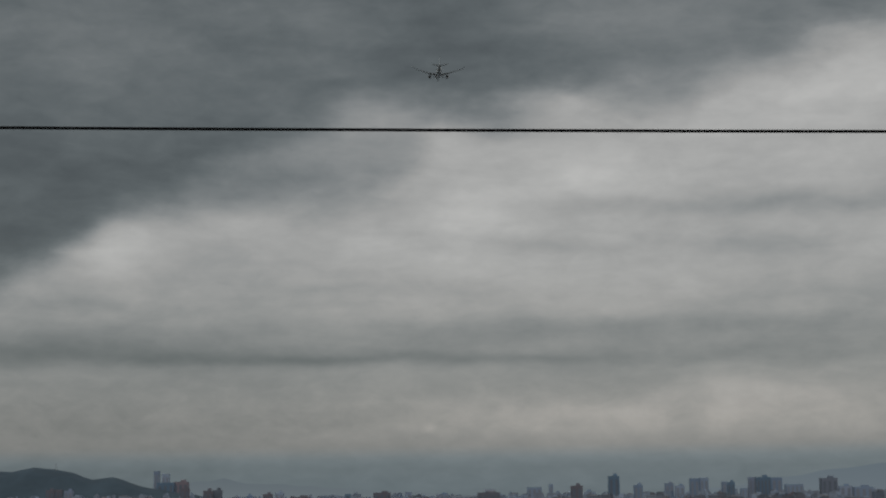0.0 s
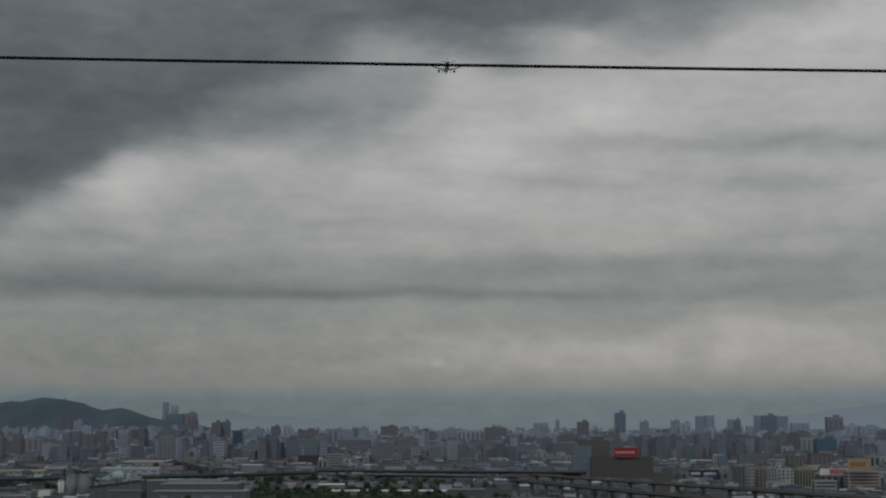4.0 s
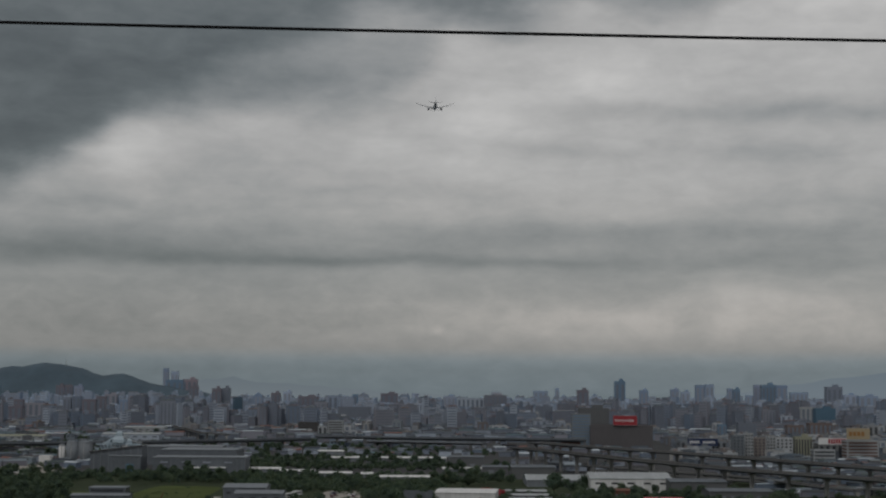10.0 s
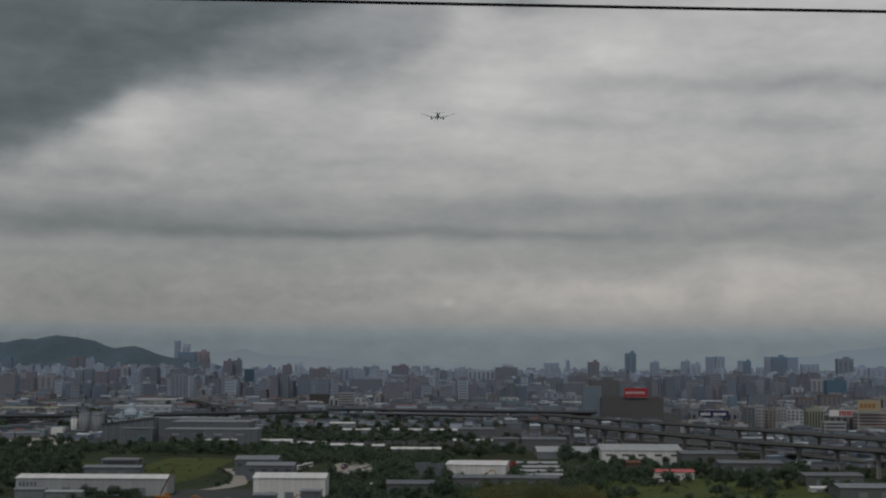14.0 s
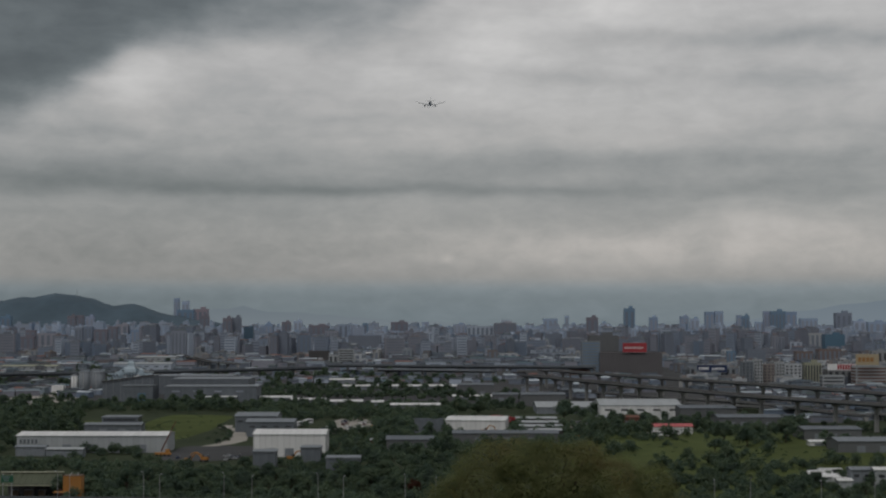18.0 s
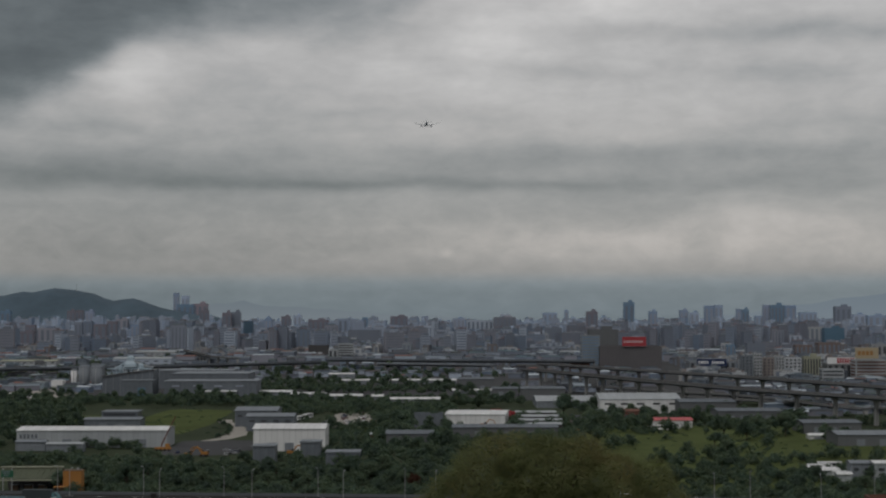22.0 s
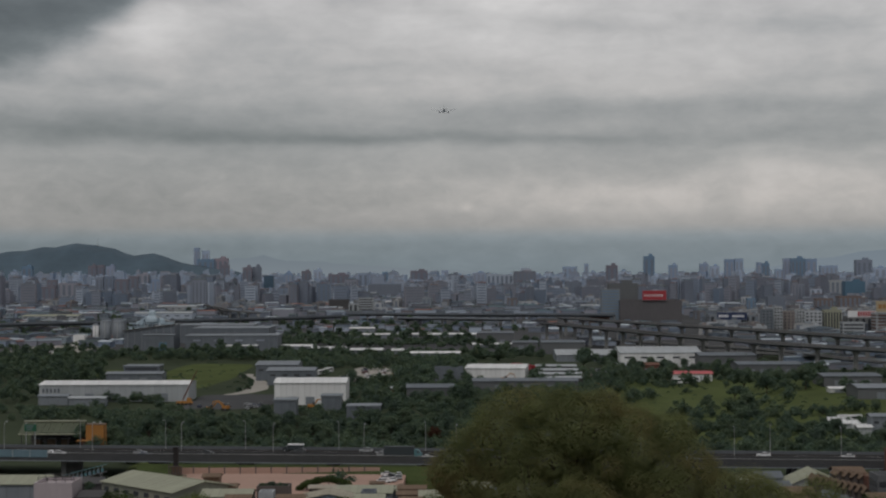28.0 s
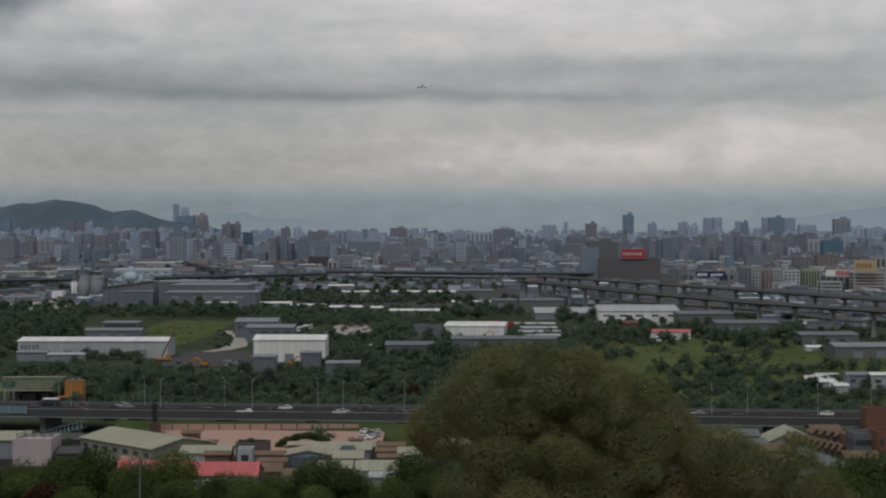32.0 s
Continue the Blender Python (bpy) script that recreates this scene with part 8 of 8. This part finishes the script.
def parked():
    """Parked lorries, buses, cars and site machines in the works yards."""
    bus = thing("parked_bus", pose(0, 0, 0), "white coach parked in a works yard", "bus", "vehicles parked in the yards")
    part("body", Shape().loft([[(x, s * (1.25 - k), z) for s, z in ((-1, 0.45), (1, 0.45), (1, zt), (-1, zt))] for x, zt, k in ((-5.5, 2.9, 0.1), (-5.2, 3.2, 0), (5.0, 3.2, 0), (5.5, 2.7, 0.12))]), M_CARWHITE, bus)
    for s in (-1, 1):
        part("window_strip", boxmesh(9.4, 0.06, 0.9, M_GLASS), None, bus, at=pose(-0.2, s * 1.26, 1.75))
        for x in (-3.4, 3.4):
            part("wheel", Shape().tube([(x, s * 1.0, 0.5), (x, s * 1.27, 0.5)], [0.5, 0.5], 12), M_RUBBER, bus)
    rng = random.Random(3)
    spots = [(-103.0, 1061.9, 70), (-98.7, 1050.9, 70), (-92.1, 1050.9, 70), (-88.5, 1073.2, 70), (163.5, 716.4, 5), (166.2, 701.5, 5), (167.5, 687.2, 8), (170.4, 726.6, 5), (134.3, 970.4, 0), (126.4, 961.2, 0), (-399.9, 1623.1, 20), (-322.1, 1325.9, 10), (-338.1, 1325.9, 10), (-354.2, 1343.5, 12)]
    for i, (x, y, rz) in enumerate(spots):
        if i:
            copy_thing(bus, pose(x, y, 0.1, 0, 0, rz))
        else:
            bus.matrix_basis = pose(x, y, 0.1, 0, 0, rz)
    paints = [M_CARWHITE, M_CARSILVER, M_CARRED, M_CARGREY, M_CARWHITE, M_CARBLUE]
    made = {}

    def parked_car(paint, m):
        word = paint.name.split("_car")[0].replace("_", " ")
        if paint.name in made:
            return copy_thing(made[paint.name], m)
        ob = made[paint.name] = thing("car", m, word + " car parked in a yard", "car", "vehicles parked in the yards")
        part("body", Shape().loft([[(x, q * (0.89 - k), z) for q, z in ((-1, z0), (1, z0), (1, z1), (-1, z1))] for x, z0, z1, k in ((-2.25, 0.4, 0.85, 0.12), (-1.3, 0.25, 1.0, 0), (1.1, 0.25, 0.95, 0), (2.25, 0.38, 0.7, 0.15))]), paint, ob)
        part("glasshouse", Shape().loft([[(x, q * (0.89 - k), z) for q, z in ((-1, 0.96), (1, 0.96), (1, z1), (-1, z1))] for x, z1, k in ((-1.8, 1.0, 0.12), (-1.1, 1.36, 0.2), (0.15, 1.36, 0.2), (1.1, 0.98, 0.1))]), M_GLASS, ob)
        part("roof", Shape().box(-1.1, 0.15, -0.68, 0.68, 1.364, 1.45), paint, ob)
        for x in (-1.35, 1.35):
            for q in (-1, 1):
                part("wheel", Shape().tube([(x, q * 0.66, 0.32), (x, q * 0.88, 0.32)], [0.32, 0.32], 10), M_RUBBER, ob)
        return ob

    for i in range(64):
        x0, y0, x1, y1 = [(-66, 989, -48, 1085), (-132, 789, -101, 828), (-354, 1292, -303, 1399), (30, 1080, 58, 1130), (30, 1080, 58, 1130), (-74, 1010, -50, 1135), (-74, 1010, -50, 1135), (84, 1060, 96, 1100)][i % 8]
        parked_car(paints[i % 6], pose(rng.uniform(x0, x1), rng.uniform(y0, y1), 0.1, 0, 0, rng.choice((0, 90, 80, 100, 180))))
    for i, (x, y, rz) in enumerate(((-24.6, 503.0, 12), (-21.8, 506.0, 80), (-20.4, 511.5, 96), (-24.0, 509.0, 5), (-23.4, 514.0, 170), (-20.6, 518.0, 88), (-24.2, 519.5, 3))):
        parked_car((M_CARWHITE, M_CARWHITE, M_CARSILVER, M_CARWHITE, M_CARGREY)[i % 5], pose(x, y, 3.4, 0, 0, rz))
    tipper = thing("tipper_lorry", pose(0, 0, 0), "bright red tipper lorry parked beside a white warehouse", "truck", "red lorries in the yard")
    part("cab", Shape().loft([[(x, q * 1.2, z) for q, z in ((-1, 0.7), (1, 0.7), (1, z1), (-1, z1))] for x, z1 in ((2.4, 3.0), (3.9, 2.9), (4.3, 1.8))]), M_SIGNRED, tipper)
    part("windscreen", Shape().box(3.95, 4.1, -1.05, 1.05, 1.9, 2.7), M_GLASS, tipper)
    part("tipper_body", Shape().loft([[(x, q * w, z) for q, z, w in ((-1, 1.2, 1.0), (1, 1.2, 1.0), (1, 3.1, 1.25), (-1, 3.1, 1.25))] for x in (-4.2, 2.2)]), M_SIGNRED, tipper)
    part("chassis", Shape().box(-4.2, 4.0, -0.6, 0.6, 0.7, 1.15), M_RUBBER, tipper)
    for x in (-3.2, -1.8, 3.2):
        for q in (-1, 1):
            part("wheel", Shape().tube([(x, q * 0.8, 0.52), (x, q * 1.2, 0.52)], [0.52, 0.52], 12), M_RUBBER, tipper)
    for i, (x, y, rz) in enumerate([(36, 1118, 15), (42.5, 1104, 60), (47, 1094, 8), (52, 1085, 100), (40, 1082, -20)]):
        if i:
            copy_thing(tipper, pose(x, y, 0.1, 0, 0, rz))
        else:
            tipper.matrix_basis = pose(x, y, 0.1, 0, 0, rz)
    digger = thing("excavator", pose(0, 0, 0), "orange tracked excavator on a building site", "excavator", "site machines")
    part("track", Shape().box(-1.8, 1.8, -1.4, -0.8, 0, 0.9), M_RUBBER, digger)
    part("track", Shape().box(-1.8, 1.8, 0.8, 1.4, 0, 0.9), M_RUBBER, digger)
    part("house", Shape().box(-2.0, 1.2, -1.3, 1.3, 0.95, 2.2), M_ORANGE, digger)
    part("cab", Shape().box(0.2, 1.5, -1.2, -0.1, 2.204, 3.2), M_GLASS, digger)
    part("boom", Shape().tube([(1.0, 0.4, 1.8), (3.2, 0.4, 4.6), (6.0, 0.4, 4.0)], [0.35, 0.32, 0.25], 6), M_ORANGE, digger)
    part("stick", Shape().tube([(6.0, 0.4, 4.0), (7.0, 0.4, 1.4)], [0.25, 0.18], 6), M_ORANGE, digger)
    part("bucket", Shape().loft([[(6.4 + k, y, z) for k, z in ((0, 0.2), (0.9, 0.3), (0.9, 1.3), (0.2, 1.4))] for y in (-0.2, 1.0)]), M_DARK, digger)
    for i, (x, y, rz) in enumerate([(-122.3, 788.9, 0), (-115.9, 795.1, 170), (-74.4, 801.4, 10), (-66.4, 804.6, 180), (-45.8, 989.3, 30), (24.2, 989.3, 0), (69.4, 909.4, 20)]):
        if i:
            copy_thing(digger, pose(x, y, 0.1, 0, 0, rz))
        else:
            digger.matrix_basis = pose(x, y, 0.1, 0, 0, rz)


parked()


def west_works():
    """Round silos and roof plant of the works on the west side."""
    x, y = -324.0, 1480.9
    for i, (dx, r, h) in enumerate(((0, 5.0, 20.0), (11, 5.0, 19.5), (-9, 2.8, 17.0))):
        ob = thing("silo", pose(x + dx, y + (i == 1) * 2, 0), "round pale concrete silo with a flat cap", "silo", "silos of the works")
        part("drum", Shape().tube([(0, 0, 0), (0, 0, h)], [r, r], 20), M_WHITE if i == 2 else M_GREY, ob, smooth=True)
        part("cap", Shape().tube([(0, 0, h), (0, 0, h + 0.9), (0, 0, h + 1.6)], [r + 0.2, r + 0.1, r * 0.4], 20), M_GREY, ob)
        part("ladder", boxmesh(0.6, 0.2, h, M_STEEL), None, ob, at=pose(0, -r - 0.1, 0))
    # pale blue plant over the sloping roof: hoppers on legs, pipe bridges, ducts
    x, y, z = -263.0, 1381.0, 19.2
    ob = thing("roof_plant", pose(x, y, z), "pale blue steel plant on a sloping works roof", "machinery")
    part("hopper", Shape().loft([[(sx * a, sy * a, h) for sx, sy in ((-1, -1), (1, -1), (1, 1), (-1, 1))] for a, h in ((5.0, 4.2), (4.8, 6.8), (2.8, 9.4), (2.6, 12.4), (1.2, 13.8))]), M_ICEBLUE, ob)
    part("tank", Shape().tube([(8.5, 0, 1.6), (8.5, 0, 6.2), (8.5, 0, 7.4)], [2.4, 2.4, 0.8], 14), M_ICEBLUE, ob)
    part("tank", Shape().tube([(-8.5, 1, 0.2), (-8.5, 1, 4.6), (-8.5, 1, 5.6)], [2.2, 2.2, 0.7], 14), M_ICEBLUE, ob)
    part("pipe_bridge", Shape().box(-19, 18, -3.4, -2.2, 2.6, 3.6), M_ICEBLUE, ob)
    part("pipe_bridge", Shape().box(-14, 19, 2.2, 3.2, 3.9, 4.8), M_PALE, ob)
    for i in range(12):
        a = -18.5 + i * 3.3
        part("leg", boxmesh(0.35, 0.35, 4.4, M_ICEBLUE), None, ob, at=pose(a, -3.6 + (i % 2) * 6.2, -1.9 + a * 0.124))
    rng = random.Random(6)
    for i in range(26):
        a = rng.uniform(-18, 17)
        h = 4.6 - abs(a) * 0.12
        part("duct", Shape().tube([(a, rng.uniform(-4, 1), a * 0.124), (a + rng.uniform(-2, 2), rng.uniform(-3, 2), h * rng.uniform(0.6, 1.0) + a * 0.1)], [0.42, 0.36], 6), M_ICEBLUE if i % 3 else M_WHITE, ob)
    part("chute", Shape().tube([(-3, 0, 9), (-14, 0, 2.5)], [0.8, 0.8], 6), M_ICEBLUE, ob)
    part("chute", Shape().tube([(3, 0, 9), (15, 0, 4.5)], [0.7, 0.7], 6), M_PALE, ob)


west_works()


# ---- insect ----
insect = thing("flying_insect", pose(0, 0, 0), "small dark insect flying past close by", "insect")
part("body", Shape().tube([(-0.006, 0, 0), (-0.004, 0, 0), (0.002, 0, 0), (0.006, 0, 0)], [0.0008, 0.0024, 0.0026, 0.001], 8), M_INSECT, insect)
for side in (-1, 1):
    part("wing", Shape().loft([[(x, side * y0, 0.001 + z) for x in (-0.002, 0.002)] + [(x, side * y0, 0.0014 + z) for x in (0.002, -0.002)] for y0, z in ((0.001, 0), (0.008, 0.003))]), M_GREY, insect)


def motions():
    rows = [(0, 17.8, 1773, 525.0), (4, 15.9, 2046, 516.4), (8, 5.6, 2318, 503.1), (12, -7.7, 2588, 487.0), (16, -20.2, 2858, 469.6), (20, -29.9, 3127, 451.8), (24, -36.7, 3395, 434.0), (28, -42.3, 3662, 416.1), (32, -49.9, 3927, 397.5)]
    walk(PLANE, [(t, pose(x, y, z, 2.5, 0, 1.8)) for t, x, y, z in rows])
    slope = -0.10
    ang = math.degrees(math.atan(slope))
    for ob, x32, lane, speed in MOVING:
        drive = []
        for t in (0.0, 16.0, 32.0):
            x = x32 + speed * (t - 32.0)
            drive.append((t, pose(x, 530.2 + lane + slope * x, 7.01, 0, 0, ang + (180 if speed < 0 else 0))))
        walk(ob, drive)
    walk(insect, [(0.0, pose(-0.6, 0.4, 70.9)), (22.3, pose(-0.12, 0.7, 70.34)), (22.4, pose(-0.02, 0.87, 70.26, 0, 10, -50)), (22.5, pose(0.105, 1.182, 70.177, 0, 20, -40)),
                  (22.6, pose(0.55, 1.45, 70.03, 0, 20, -30)), (22.7, pose(1.3, 1.6, 69.9)), (32.0, pose(9.0, 4.0, 66.5))])


motions()
